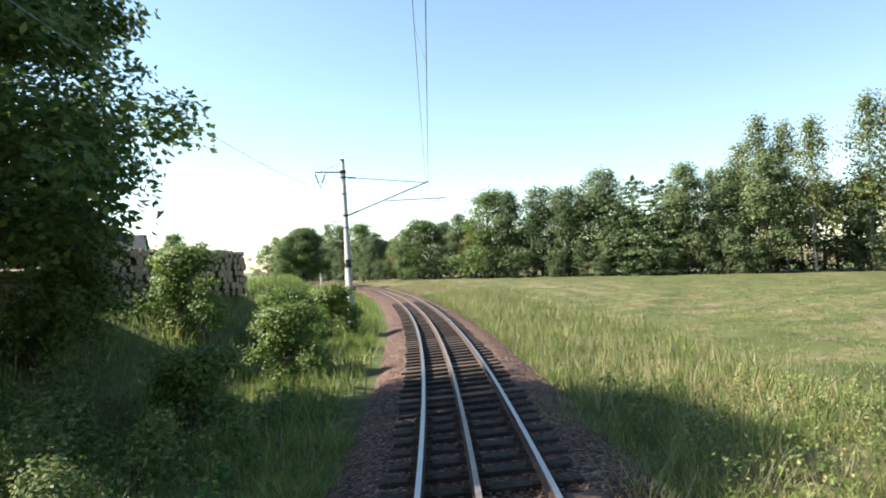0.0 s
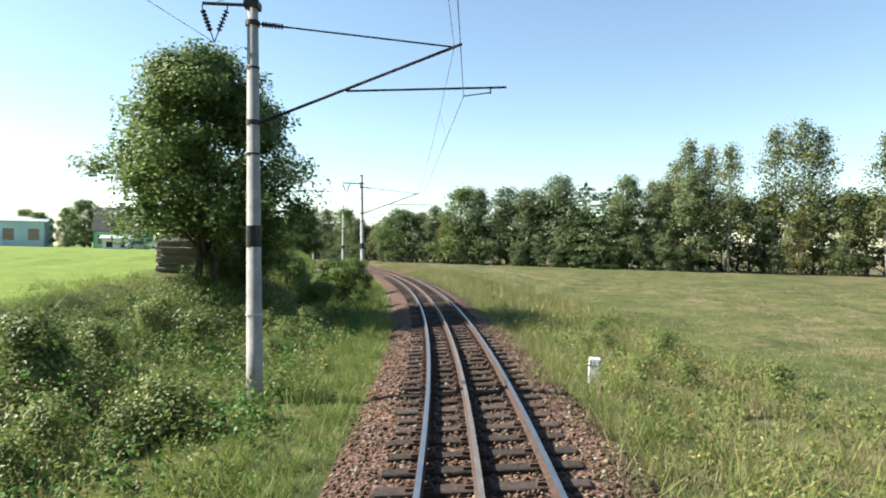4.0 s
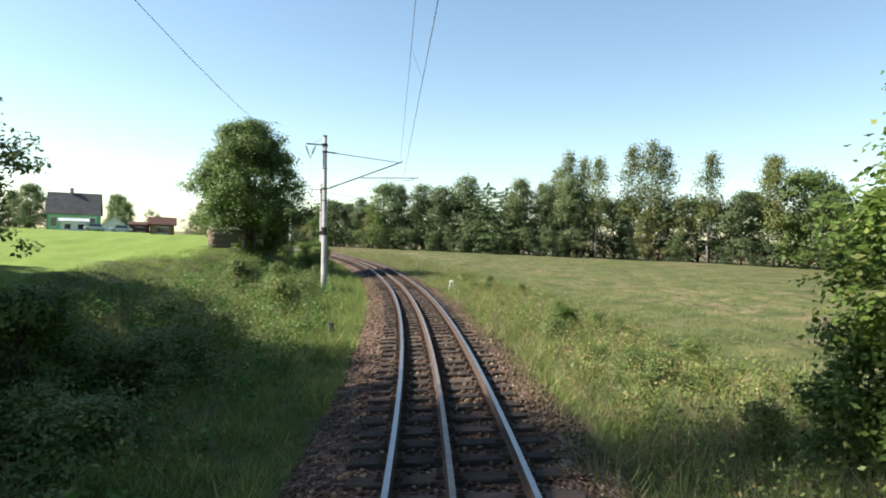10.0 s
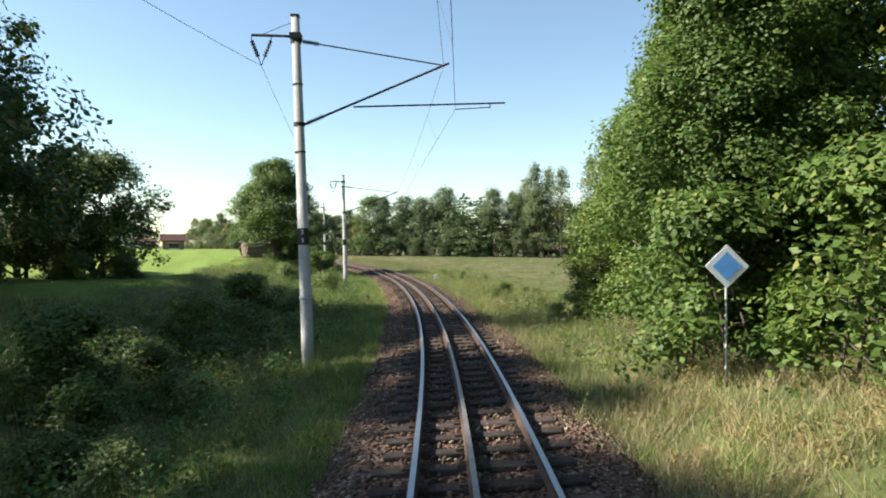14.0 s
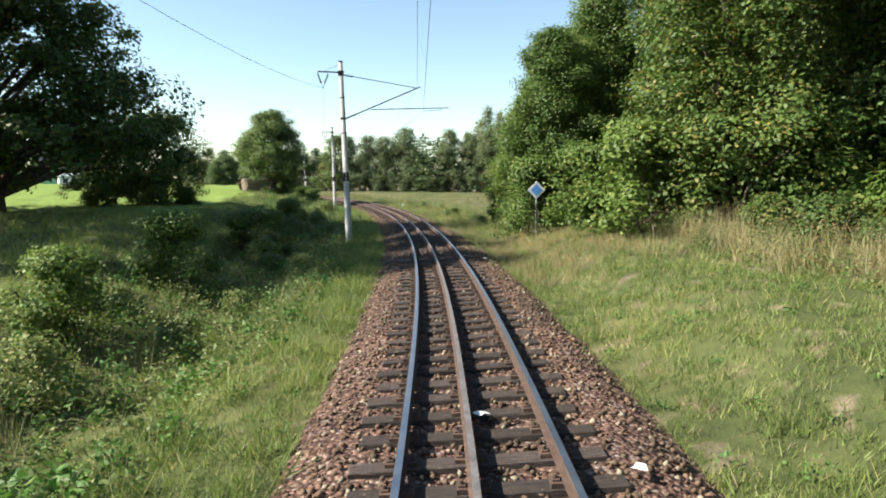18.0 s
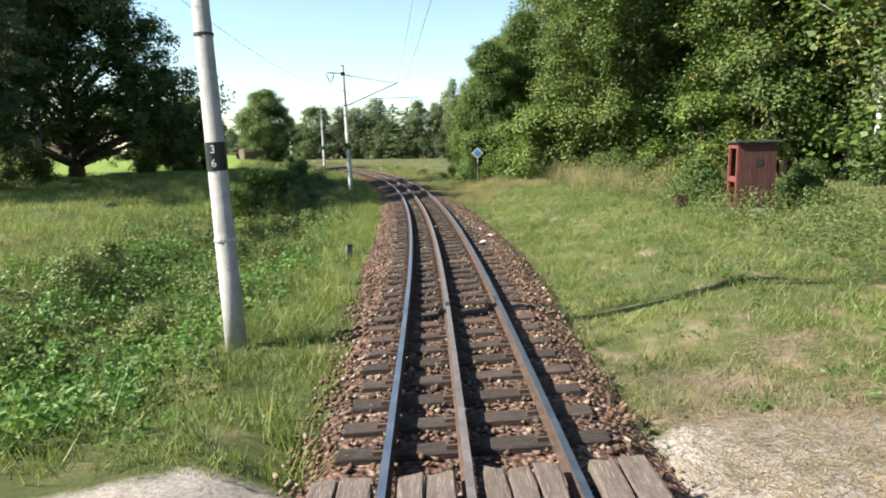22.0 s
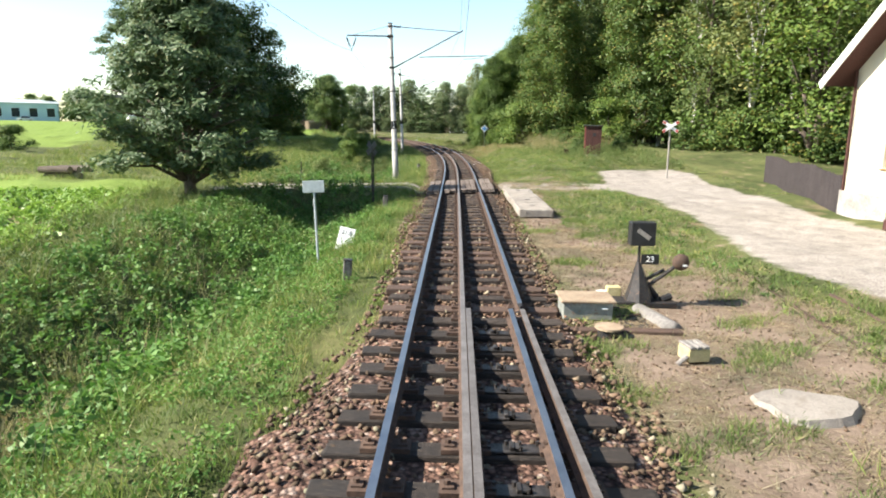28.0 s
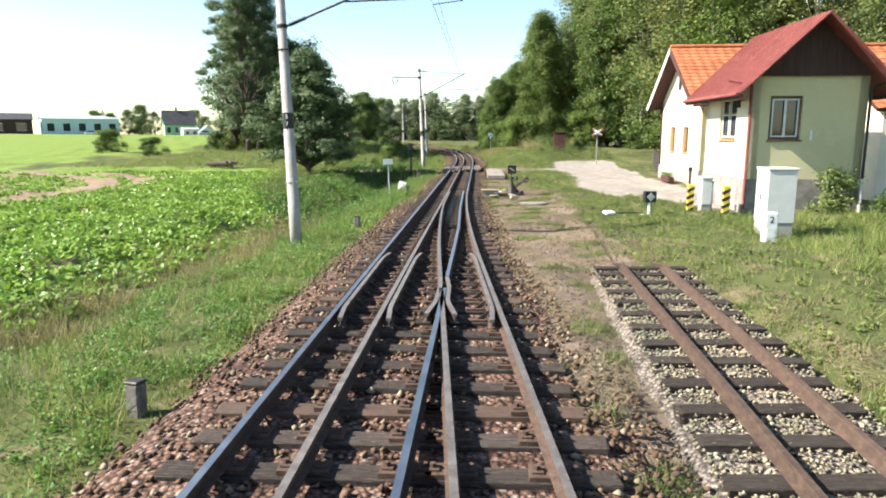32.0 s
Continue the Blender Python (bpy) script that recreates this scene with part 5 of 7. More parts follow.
# undergrowth along the foot of the near wood
for i in range(46):
    q = 2 + fr.uniform(0, 1) ** 0.8 * 6
    j = min(int(q), 7)
    a, b = EDGES[1][0][j], EDGES[1][0][j + 1]
    x, y = a[0] + (b[0] - a[0]) * (q - j), a[1] + (b[1] - a[1]) * (q - j)
    copy_thing(undergrowth, placed(x + fr.uniform(-1.0, 5.0), y, fr.uniform(0, 360), fr.uniform(0.7, 1.4), fr.uniform(0.7, 1.1)))
# low growth along the foot of the far wood
for i in range(44):
    q = fr.uniform(0, 1) * 9
    j = min(int(q), 8)
    a, b = EDGES[0][0][j + 1], EDGES[0][0][j + 2]
    x, y = a[0] + (b[0] - a[0]) * (q - j), a[1] + (b[1] - a[1]) * (q - j)
    copy_thing(kinds[9], placed(x - fr.uniform(0, 2), y - fr.uniform(0, 2), fr.uniform(0, 360), fr.uniform(0.4, 0.62), fr.uniform(0.7, 1.0)))
# the tall birches that rise above the far wood
for x, y, k in ((44.0, 88.0, 1.06), (46.5, 86.5, 1.0), (54.0, 80.5, 1.1), (57.0, 78.5, 1.14), (59.5, 78.0, 1.08), (73.0, 66.0, 0.98), (88.0, 50.0, 1.0)):
    copy_thing(kinds[2], placed(x, y, fr.uniform(0, 360), k, 1.02))
# dark trees round the village houses
for x, y, k in ((-75.5, 136.0, 0.95), (-80.5, 139.0, 0.8), (-57.5, 142.0, 0.85), (-53.0, 134.0, 0.62), (-86.0, 137.0, 0.7), (-93.0, 144.0, 0.78)):
    copy_thing(kinds[1], placed(x, y, fr.uniform(0, 360), k))
# the hedges and groves on the far side of the village
for x, y, k, size in ((-36, 175, 1, 0.75), (-98, 176, 1, 0.8), (-76, 140, 1, 0.78), (-71, 136, 4, 0.72), (-79, 143, 4, 0.6), (-66, 132, 1, 0.66), (-54, 130, 1, 0.55), (-70, 118, 1, 0.35), (-85, 184, 4, 0.7), (-106, 172, 1, 0.65), (-66, 166, 1, 0.5), (-60, 185, 1, 0.7), (-84, 190, 1, 0.75), (-95, 180, 0, 0.6), (-68, 178, 0, 0.7), (-30, 128, 1, 0.55), (-14, 120, 1, 0.7), (-130, 180, 1, 0.6), (-22, 105, 0, 0.6),
                      (-48, 190, 4, 0.6), (-72, 200, 1, 0.9), (-110, 195, 1, 0.7), (-122, 188, 4, 0.5), (-145, 178, 1, 0.7), (-165, 170, 0, 0.6), (-180, 160, 1, 0.7), (-200, 150, 4, 0.6), (-215, 135, 1, 0.6), (-230, 120, 0, 0.6), (-52, 160, 1, 0.45), (-40, 145, 1, 0.5), (-24, 140, 1, 0.6), (-17, 112, 1, 0.5), (-29, 110, 4, 0.45)):
    copy_thing(kinds[8 if k != 1 else 9], placed(x, y, fr.uniform(0, 360), size * 1.15))

# ---- houses ----


def frame_at(u, v, z=0.0):
    """Axes along the straight line at the station: x away from the wood end, y away from the track."""
    ux, vx = Vector((-0.29, -0.957, 0)), Vector((0.957, -0.29, 0))
    m = Matrix.Identity(4)
    m.col[0].xyz, m.col[1].xyz = ux, vx
    m.translation = ux * u + vx * v + Vector((0, 0, z))
    return m


def wall_bm(length, z0, z1, thick, holes):
    """A wall along x from 0, its outer face at y = 0, with openings (x0, x1, z0, z1) through it."""
    bm = bmesh.new()
    xs = sorted({0.0, length, *[h[0] for h in holes], *[h[1] for h in holes]})
    for a, b in zip(xs, xs[1:]):
        hs = sorted([h for h in holes if h[0] <= a + 1e-6 and h[1] >= b - 1e-6], key=lambda h: h[2])
        lo = z0
        for h in hs:
            if h[2] > lo:
                box(bm, a, b, 0, thick, lo, h[2])
            lo = h[3]
        if z1 > lo:
            box(bm, a, b, 0, thick, lo, z1)
    bmesh.ops.remove_doubles(bm, verts=bm.verts, dist=0.0005)
    return bm


def window(parent, m, x0, x1, z0, z1, timber, thick=0.3, bars=1, cross=True, sill=True):
    """A window set back into the opening of a wall whose pose is m."""
    bm = bmesh.new()
    t, y = 0.07, 0.1
    for a in ((x0, x1, y, y + 0.08, z0, z0 + t), (x0, x1, y, y + 0.08, z1 - t, z1), (x0, x0 + t, y, y + 0.08, z0 + t, z1 - t), (x1 - t, x1, y, y + 0.08, z0 + t, z1 - t)):
        box(bm, *a)
    for i in range(bars):
        x = x0 + (x1 - x0) * (i + 1) / (bars + 1)
        box(bm, x - 0.04, x + 0.04, y, y + 0.07, z0 + t, z1 - t)
    if cross:
        z = z0 + (z1 - z0) * 0.62
        box(bm, x0 + t, x1 - t, y + 0.005, y + 0.065, z - 0.025, z + 0.025)
    w = part("window", bm, timber, parent)
    w.matrix_local = m
    p = part("pane", boxes((x0 + t, x1 - t, y + 0.03, y + 0.045, z0 + t, z1 - t)), GLASS, w)
    if sill:
        part("sill", boxes((x0 - 0.06, x1 + 0.06, -0.06, 0.1, z0 - 0.05, z0 - 0.002), bev=0.008), timber, w)
    return w


def tiled_slope(parent, m, length, run, rise, courses, material, name="roof"):
    """A roof slope: a boarded slab with a wavy course of tiles lying on each batten."""
    thick = 0.05
    k = math.atan2(rise, run)
    span_ = math.hypot(run, rise)
    slab = part(name, boxes((0, length, 0, span_, -0.14, 0.0)), SHED, parent, "red-brown boarded roof slope")
    slab.matrix_local = m @ pose(0, 0, 0, math.degrees(k), 0, 0)
    n = max(8, int(length / 0.24))
    step = span_ / courses
    verts, faces = [], []
    for l0 in (0.0, -0.03):
        for i in range(n + 1):
            wave = 0.014 * (1 if i % 2 else -1)
            verts.append((length * i / n, -0.03, 0.05 + wave + l0))
        for i in range(n + 1):
            wave = 0.014 * (1 if i % 2 else -1)
            verts.append((length * i / n, step + 0.02, 0.02 + wave + l0))
    w = n + 1
    for i in range(n):
        faces.append((i, i + 1, w + i + 1, w + i))
        faces.append((2 * w + i, i + 2 * w + 1, i + 1, i))
    me = mesh_of("tile_course", verts, faces, [material])
    for c in range(courses):
        q = new("tile_course", me)
        q.parent = slab
        q.matrix_local = pose(0, c * step, 0.0)
    return slab


def gable_bm(width, z0, z1, thick, depth=0.0):
    """A gable triangle along x with its face at y = 0."""
    bm = bmesh.new()
    f = [bm.verts.new(c) for c in ((0, 0, z0), (width, 0, z0), (width / 2, 0, z1))]
    b = [bm.verts.new(c) for c in ((0, thick, z0), (width, thick, z0), (width / 2, thick, z1))]
    bm.faces.new(f)
    bm.faces.new(b[::-1])
    for i in range(3):
        j = (i + 1) % 3
        bm.faces.new((f[j], f[i], b[i], b[j]))
    return bm


def put(ob, m):
    ob.matrix_local = m
    return ob


def house_a():
    ob = thing("station_house", frame_at(87.4, 22.16), "cream rendered station house with orange tiled gable roof", "house")
    W, D, E, T, S = 7.26, 11.5, 4.3, 6.9, 0.57
    g = -0.75
    put(part("socle", boxes((-0.05, W + 0.05, -0.05, D, g, S)), SOCLE, ob, "grey stone socle"), Matrix())
    holes = [(1.85, 2.85, 1.38, 2.8), (4.2, 5.2, 1.38, 2.78)]
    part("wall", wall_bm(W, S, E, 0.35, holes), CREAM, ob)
    put(part("gable", gable_bm(W, E, T, 0.35), CREAM, ob), Matrix())
    for h in holes:
        w = window(ob, Matrix(), *h, OCHRE, bars=1)
        part("shutter", boxes((h[0] + 0.07, h[0] + (h[1] - h[0]) * 0.45, 0.06, 0.09, h[2] + 0.08, h[3] - 0.08)), OCHRE, w, "ochre half-closed shutter")
    at_ = (3.1, 3.5, 4.86, 5.5)
    f = part("attic_window", boxes((at_[0] - 0.06, at_[1] + 0.06, -0.03, 0.02, at_[2] - 0.06, at_[3] + 0.06)), TIMBER, ob)
    part("pane", boxes((at_[0], at_[1], -0.036, -0.031, at_[2], at_[3])), GLASS, f)
    side = pose(W, 0, 0, 0, 0, 90)
    # the side away from the sun: its shade is in the darker render
    put(part("wall", wall_bm(D, S, E, 0.35, []), SHADED_RENDER, ob), side)
    put(part("wall", wall_bm(D, S, E, 0.35, []), CREAM, ob), pose(0, D, 0, 0, 0, -90))
    put(part("wall", wall_bm(W, S, E, 0.35, []), CREAM, ob), pose(W, D, 0, 0, 0, 180))
    put(part("gable", gable_bm(W, E, T, 0.35), CREAM, ob), pose(W, D, 0, 0, 0, 180))
    o, k = 0.75, (T - E) / (W / 2)
    run = W / 2 + 0.6
    ln = D + 2 * o
    tiled_slope(ob, pose(W + 0.6, -o, E - 0.6 * k + 0.1, 0, 0, 90), ln, run, run * k, 16, TILE)
    tiled_slope(ob, pose(-0.6, D + o, E - 0.6 * k + 0.1, 0, 0, -90), ln, run, run * k, 16, TILE)
    for i in range(30):
        y = -o + ln * i / 30
        bm = tubes(((W / 2, y, T + 0.17), (W / 2, y + ln / 30 - 0.01, T + 0.18), 0.11), n=8)
        part("ridge_tile", bm, TILE, ob)
    for sgn, x0 in ((1, -0.6), (-1, W + 0.6)):
        bm = bmesh.new()
        box(bm, 0, math.hypot(run, run * k), -o - 0.05, -o - 0.01, -0.2, 0.06)
        q = part("bargeboard", bm, WHITE if sgn > 0 else SHED, ob, "painted bargeboard")
        q.matrix_local = pose(x0, 0, E - 0.6 * k + 0.06, 0, 0, 0) @ (pose(0, 0, 0, 0, -math.degrees(math.atan(k)), 0) if sgn > 0 else pose(0, 0, 0, 0, 180 + math.degrees(math.atan(k)), 0) @ pose(0, 0, 0, 180, 0, 0) @ Matrix.Diagonal((1, -1, 1, 1)) @ Matrix.Diagonal((1, -1, 1, 1)) @ pose(0, 2 * o + 0.06, 0))
    bm = boxes((0.1, 0.16, -0.08, -0.02, S, E))
    part("downpipe", bm, SHED, ob)
    bm = tubes(((W + 0.75, -o, E - 0.52), (W + 0.75, D + o, E - 0.52), 0.06))
    part("gutter", bm, SHED, ob)
    # the lower back wing
    wing = part("wing", boxes((W, W + 6.3, 5.0, 11.5, g, 3.5)), CREAM, ob, "lower cream wing")
    k2 = 0.62
    tiled_slope(ob, pose(W + 6.9, 4.4, 3.4, 0, 0, 90), 7.7, 3.9, 3.9 * k2, 12, TILE)
    tiled_slope(ob, pose(W - 0.9, 12.1, 3.4, 0, 0, -90), 7.7, 3.9, 3.9 * k2, 12, TILE)
    put(part("gable", gable_bm(6.3, 3.5, 3.5 + 3.15 * k2, 0.3), CREAM, ob), pose(W, 5.0, 0))
    return ob


house_a()


def house_b():
    ob = thing("waiting_room", frame_at(100.6, 20.36), "small pale yellow building with red sheet roof and dark boarded gable", "building")
    W, D, E, T, S, g = 4.4, 3.85, 4.42, 6.25, 0.88, -0.8
    part("socle", boxes((-0.04, W + 0.04, -0.04, D + 0.04, g, S)), SOCLE, ob, "grey stone socle")
    hl = (1.5, 3.1, 2.2, 3.8)
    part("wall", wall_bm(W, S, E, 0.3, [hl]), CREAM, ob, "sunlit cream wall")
    w = window(ob, Matrix(), *hl, OCHRE, bars=1)
    for a, b in ((hl[0] + 0.09, hl[0] + 0.74), (hl[1] - 0.74, hl[1] - 0.09)):
        part("sash", boxes((a, a + 0.06, 0.06, 0.09, hl[2] + 0.1, hl[3] - 0.1), (b - 0.06, b, 0.06, 0.09, hl[2] + 0.1, hl[3] - 0.1), (a + 0.06, b - 0.06, 0.06, 0.09, hl[2] + 0.1, hl[2] + 0.16), (a + 0.06, b - 0.06, 0.06, 0.09, hl[3] - 0.16, hl[3] - 0.1), (a + 0.06, b - 0.06, 0.06, 0.09, hl[2] + 0.9, hl[2] + 0.95)), CABINET, w, "pale painted sash")
    hf = (0.62, 1.7, 2.23, 3.72)
    front = pose(W, 0, 0, 0, 0, 90)
    # front wall in the darker render that carries the shade
    put(part("wall", wall_bm(D, S, E, 0.3, [hf]), SHADED_RENDER, ob), front)
    w = window(ob, front, *hf, TIMBER, bars=1, cross=False)
    for a, b in ((hf[0] + 0.09, hf[0] + 0.55), (hf[1] - 0.55, hf[1] - 0.09)):
        part("sash", boxes((a, a + 0.05, 0.06, 0.09, hf[2] + 0.1, hf[3] - 0.1), (b - 0.05, b, 0.06, 0.09, hf[2] + 0.1, hf[3] - 0.1), (a + 0.05, b - 0.05, 0.06, 0.09, hf[2] + 0.1, hf[2] + 0.15), (a + 0.05, b - 0.05, 0.06, 0.09, hf[3] - 0.15, hf[3] - 0.1)), CABINET, w, "pale painted sash")
    put(part("wall", wall_bm(D, S, E, 0.3, []), CREAM, ob), pose(0, D, 0, 0, 0, -90))
    # back wall, shaded by colour like the front
    put(part("wall", wall_bm(W, S, E, 0.3, []), SHADED_RENDER, ob), pose(W, D, 0, 0, 0, 180))
    # boarded gable of upright planks
    gab = put(part("gable", gable_bm(D + 0.3, E - 0.02, T - 0.05, 0.08), DARKWOOD, ob, "dark brown boarded gable"), pose(W + 0.12, -0.15, 0, 0, 0, 90))
    put(part("gable", gable_bm(D, E, T - 0.05, 0.1), DARKWOOD, ob), pose(0, D, 0, 0, 0, -90))
    n = 24
    for i in range(n):
        a = (D + 0.3) * i / n
        mid = a + (D + 0.3) / n / 2
        top = E + (T - E) * (1 - abs(2 * mid / (D + 0.3) - 1)) - 0.06
        if top > E + 0.05:
            part("board", boxes((a + 0.006, a + (D + 0.3) / n - 0.006, -0.018, -0.002, E - 0.06, top)), DARKWOOD, gab)
    o, k = 0.85, (T - E) / (D / 2)
    run = D / 2 + 0.75
    ln = W + 0.5 + o
    for m in (pose(-0.5, -0.75, E - 0.75 * k + 0.1), pose(W + o, D + 0.75, E - 0.75 * k + 0.1, 0, 0, 180)):
        bm = bmesh.new()
        q = []
        box(bm, 0, ln, 0, math.hypot(run, run * k), -0.05, 0.0)
        p = part("roof", bm, REDROOF, ob, "red standing-seam sheet roof")
        for i in range(int(ln / 0.28) + 1):
            x = min(i * 0.28, ln - 0.03)
            part("seam", boxes((x, x + 0.03, 0, math.hypot(run, run * k), 0.001, 0.03)), REDROOF, p)
        p.matrix_local = m @ pose(0, 0, 0, math.degrees(math.atan(k)), 0, 0)
        bm = boxes((0, ln, -0.02, 0.1, -0.2, -0.06))
        p = part("fascia", bm, DARKWOOD, ob)
        p.matrix_local = m
        bm = tubes(((0, -0.1, -0.06), (ln, -0.1, -0.06), 0.06))
        part("gutter", bm, REDROOF, ob).matrix_local = m
    part("downpipe", tubes(((W + 0.08, -0.08, -0.5), (W + 0.08, -0.08, 4.1), 0.05), ((W + 0.08, -0.08, 4.1), (W - 0.1, -0.8, 4.25), 0.05)), REDROOF, ob, "reddish brown downpipe")
    part("downpipe", tubes(((W + 0.1, D + 0.02, 0.9), (W + 0.1, D + 0.02, 4.0), 0.05), ((W + 0.1, D + 0.02, 4.0), (W + 0.3, D + 0.6, 4.2), 0.05)), IRON, ob)
    part("pipe_foot", tubes(((W + 0.1, D + 0.02, -0.6), (W + 0.1, D + 0.02, 0.88), 0.06)), WHITE, ob, "white lower end of the downpipe")
    part("socle_rail", boxes((W + 0.05, W + 0.09, 2.3, D, 0.7, 0.78)), WHITE, ob)
    # board with the stop's name, not legible from the line
    sg = part("name_board", boxes((0.75, 3.3, -0.06, -0.01, 4.0, 4.34)), GREYSHEET, ob, "grey-blue name board")
    for i, (a, b) in enumerate(((0.85, 1.5), (1.6, 2.1), (2.2, 3.2))):
        part("lettering_bar", boxes((a, b, -0.066, -0.061, 4.1, 4.24)), IRON, sg)
    part("lamp", tubes(((3.75, -0.02, 3.6), (3.75, -0.2, 3.62), 0.015), ((3.75, -0.2, 3.35), (3.75, -0.2, 3.62), 0.07)), IRON, ob)
    part("notice_board", boxes((0.35, 0.75, -0.03, 0.0, 1.75, 2.3)), WHITE, ob)
    part("awning_rail", boxes((0.85, 3.4, -0.05, 0.0, 3.78, 3.86)), TIMBER, ob)
    part("name_plate", boxes((W + 0.03, W + 0.05, 2.0, 2.08, 2.22, 2.55)), WHITE, ob, "small white plate beside the window")
    return ob


house_b()
room = frame_at(100.6, 20.36)
shrub = make_tree("shrub", "rounded green shrub with pale blossoms before the waiting room's socle", 1.5, 1.0, 0.0, bush_shape, WEED, BARK, 90, 46, 0.16, 0.1, 61, 0.02, 3, "shrub", limbs=8)
q = room @ Vector((5.3, 2.5, 0))
put_first(shrub, placed(q.x, q.y, 0, 1.0))
fruit = make_tree("fruit_tree", "thin young fruit tree beside the waiting room's corner", 3.4, 1.3, 0.5, round_shape, LEAF_ALDER, BARK, 70, 34, 0.2, 0.13, 62, 0.05, 1, "tree", limbs=16)
q = room @ Vector((5.8, 5.1, 0))
put_first(fruit, placed(q.x, q.y, 0, 1.0))


def simple_house(name, x, y, turn, w, d, eave, top, wall, roof, label, doors=3, cat="house", chimney=False):
    z = gz(x, y) - 0.3
    ob = thing(name, pose(x, y, z, 0, 0, turn), label, cat)
    holes = [((i + 0.3) * w / doors, (i + 0.75) * w / doors, eave * 0.25, eave * 0.72) for i in range(doors)]
    part("wall", wall_bm(w, 0, eave, 0.3, holes), wall, ob)
    for h in holes:
        wd = part("window", boxes((h[0], h[1], 0.12, 0.2, h[2], h[3])), GLASS, ob)
        part("frame", boxes((h[0] - 0.08, h[1] + 0.08, -0.03, 0.0, h[3], h[3] + 0.1), (h[0] - 0.08, h[1] + 0.08, -0.03, 0.0, h[2] - 0.1, h[2])), WHITE, wd)
    put(part("wall", wall_bm(d, 0, eave, 0.3, []), wall, ob), pose(w, 0, 0, 0, 0, 90))
    put(part("wall", wall_bm(d, 0, eave, 0.3, []), wall, ob), pose(0, d, 0, 0, 0, -90))
    put(part("wall", wall_bm(w, 0, eave, 0.3, []), wall, ob), pose(w, d, 0, 0, 0, 180))
    for m in (pose(w, 0, 0, 0, 0, 90), pose(0, d, 0, 0, 0, -90)):
        put(part("gable", gable_bm(d, eave, top, 0.3), wall, ob), m)
    k = (top - eave) / (d / 2)
    run = d / 2 + 0.4
    for m in (pose(-0.4, -0.4, eave - 0.4 * k + 0.08), pose(w + 0.4, d + 0.4, eave - 0.4 * k + 0.08, 0, 0, 180)):
        q = part("roof", boxes((0, w + 0.8, 0, math.hypot(run, run * k), -0.12, 0.04)), roof, ob)
        q.matrix_local = m @ pose(0, 0, 0, math.degrees(math.atan(k)), 0, 0)
    if chimney:
        part("chimney", boxes((w * 0.4, w * 0.4 + 0.7, d / 2 - 0.3, d / 2 + 0.3, top - 0.8, top + 1.2)), SOCLE, ob)
    return ob


simple_house("white_hall", -104.5, 124.5, 21, 23.8, 12, 5.6, 6.7, TEAL, GREYSHEET, "long pale blue industrial hall with grey sheet roof", 5, "hall")
simple_house("dark_barn", -126.0, 117.0, 19, 20, 10, 5.0, 7.0, DARKWOOD, SLATE, "long dark boarded barn beside the field", 3, "barn")
simple_house("farm_house", -64.8, 118.1, 14, 10.1, 8, 4.1, 8.6, GREENWALL, SLATE, "house with mint green walls and dark steep roof", 4, chimney=True)
simple_house("garage", -57.2, 105.3, 20, 4.8, 4, 2.2, 2.7, WHITE, GREYSHEET, "small white garage in front of the village", 2, "garage")
simple_house("gabled_house", -48.3, 118.9, 107, 8, 5.4, 1.5, 3.6, WHITE, GREYSHEET, "low white house with a pale gable", 2)
simple_house("brown_shed", -45.2, 109.4, 16, 3.8, 4, 2.0, 2.5, SHED, SHED, "low brown wooden shed between the houses", 1, "shed")
simple_house("cottage", -34.1, 81.4, 13, 3.9, 4.5, 2.1, 3.2, OLDBOARD, SHED, "small brown boarded hut at the far end of the field", 1, "hut")
simple_house("forest_hut", 44, 117, -20, 7, 5, 2.6, 4.2, WHITE, SLATE, "white hut under the trees of the wood", 2, "hut")


def parked_car(x, y, turn, paint, label):
    ob = thing("car", pose(x, y, gz(x, y), 0, 0, turn), label, "car", "cars parked in the village")
    bm = boxes((-2.1, 2.1, -0.82, 0.82, 0.28, 0.85), bev=0.12)
    part("body", bm, paint, ob)
    bm = bmesh.new()
    vs = box(bm, -1.2, 1.3, -0.72, 0.72, 0.85, 1.42)
    for v in vs:
        if v.co.z > 1.3:
            v.co.x *= 0.72
            v.co.y *= 0.88
    cabin = part("cabin", bm, GLASS, ob)
    part("roof", boxes((-0.85, 0.92, -0.62, 0.62, 1.423, 1.46), bev=0.015), paint, cabin)
    for i in (-1.3, 1.3):
        for j in (-0.78, 0.78):
            w = part("wheel", tubes(((i, j - 0.1, 0.3), (i, j + 0.1, 0.3), 0.31), n=16), BLACK, ob)
            part("rim", tubes(((i, j - 0.105, 0.3), (i, j + 0.105, 0.3), 0.18), n=12), GREYSHEET, w)
    return ob


parked_car(-50.5, 105.0, 16, GREYSHEET, "silver car parked before the village garage")
parked_car(-46.0, 106.3, 12, GREYSHEET, "silver car parked beside the farm house")
parked_car(-90.0, 126.0, 21, WHITE, "white car parked before the long hall")
parked_car(36, 103, 30, WHITE, "white car parked under the trees at the meadow's edge")

# ---- things beside the line ----


DARKPOST = mat("mossy_dark_concrete", (0.1, 0.09, 0.08), (0.18, 0.165, 0.15), 8, 0.9, 0, 0.5, 40, wear=(0.26, 0.25, 0.22))


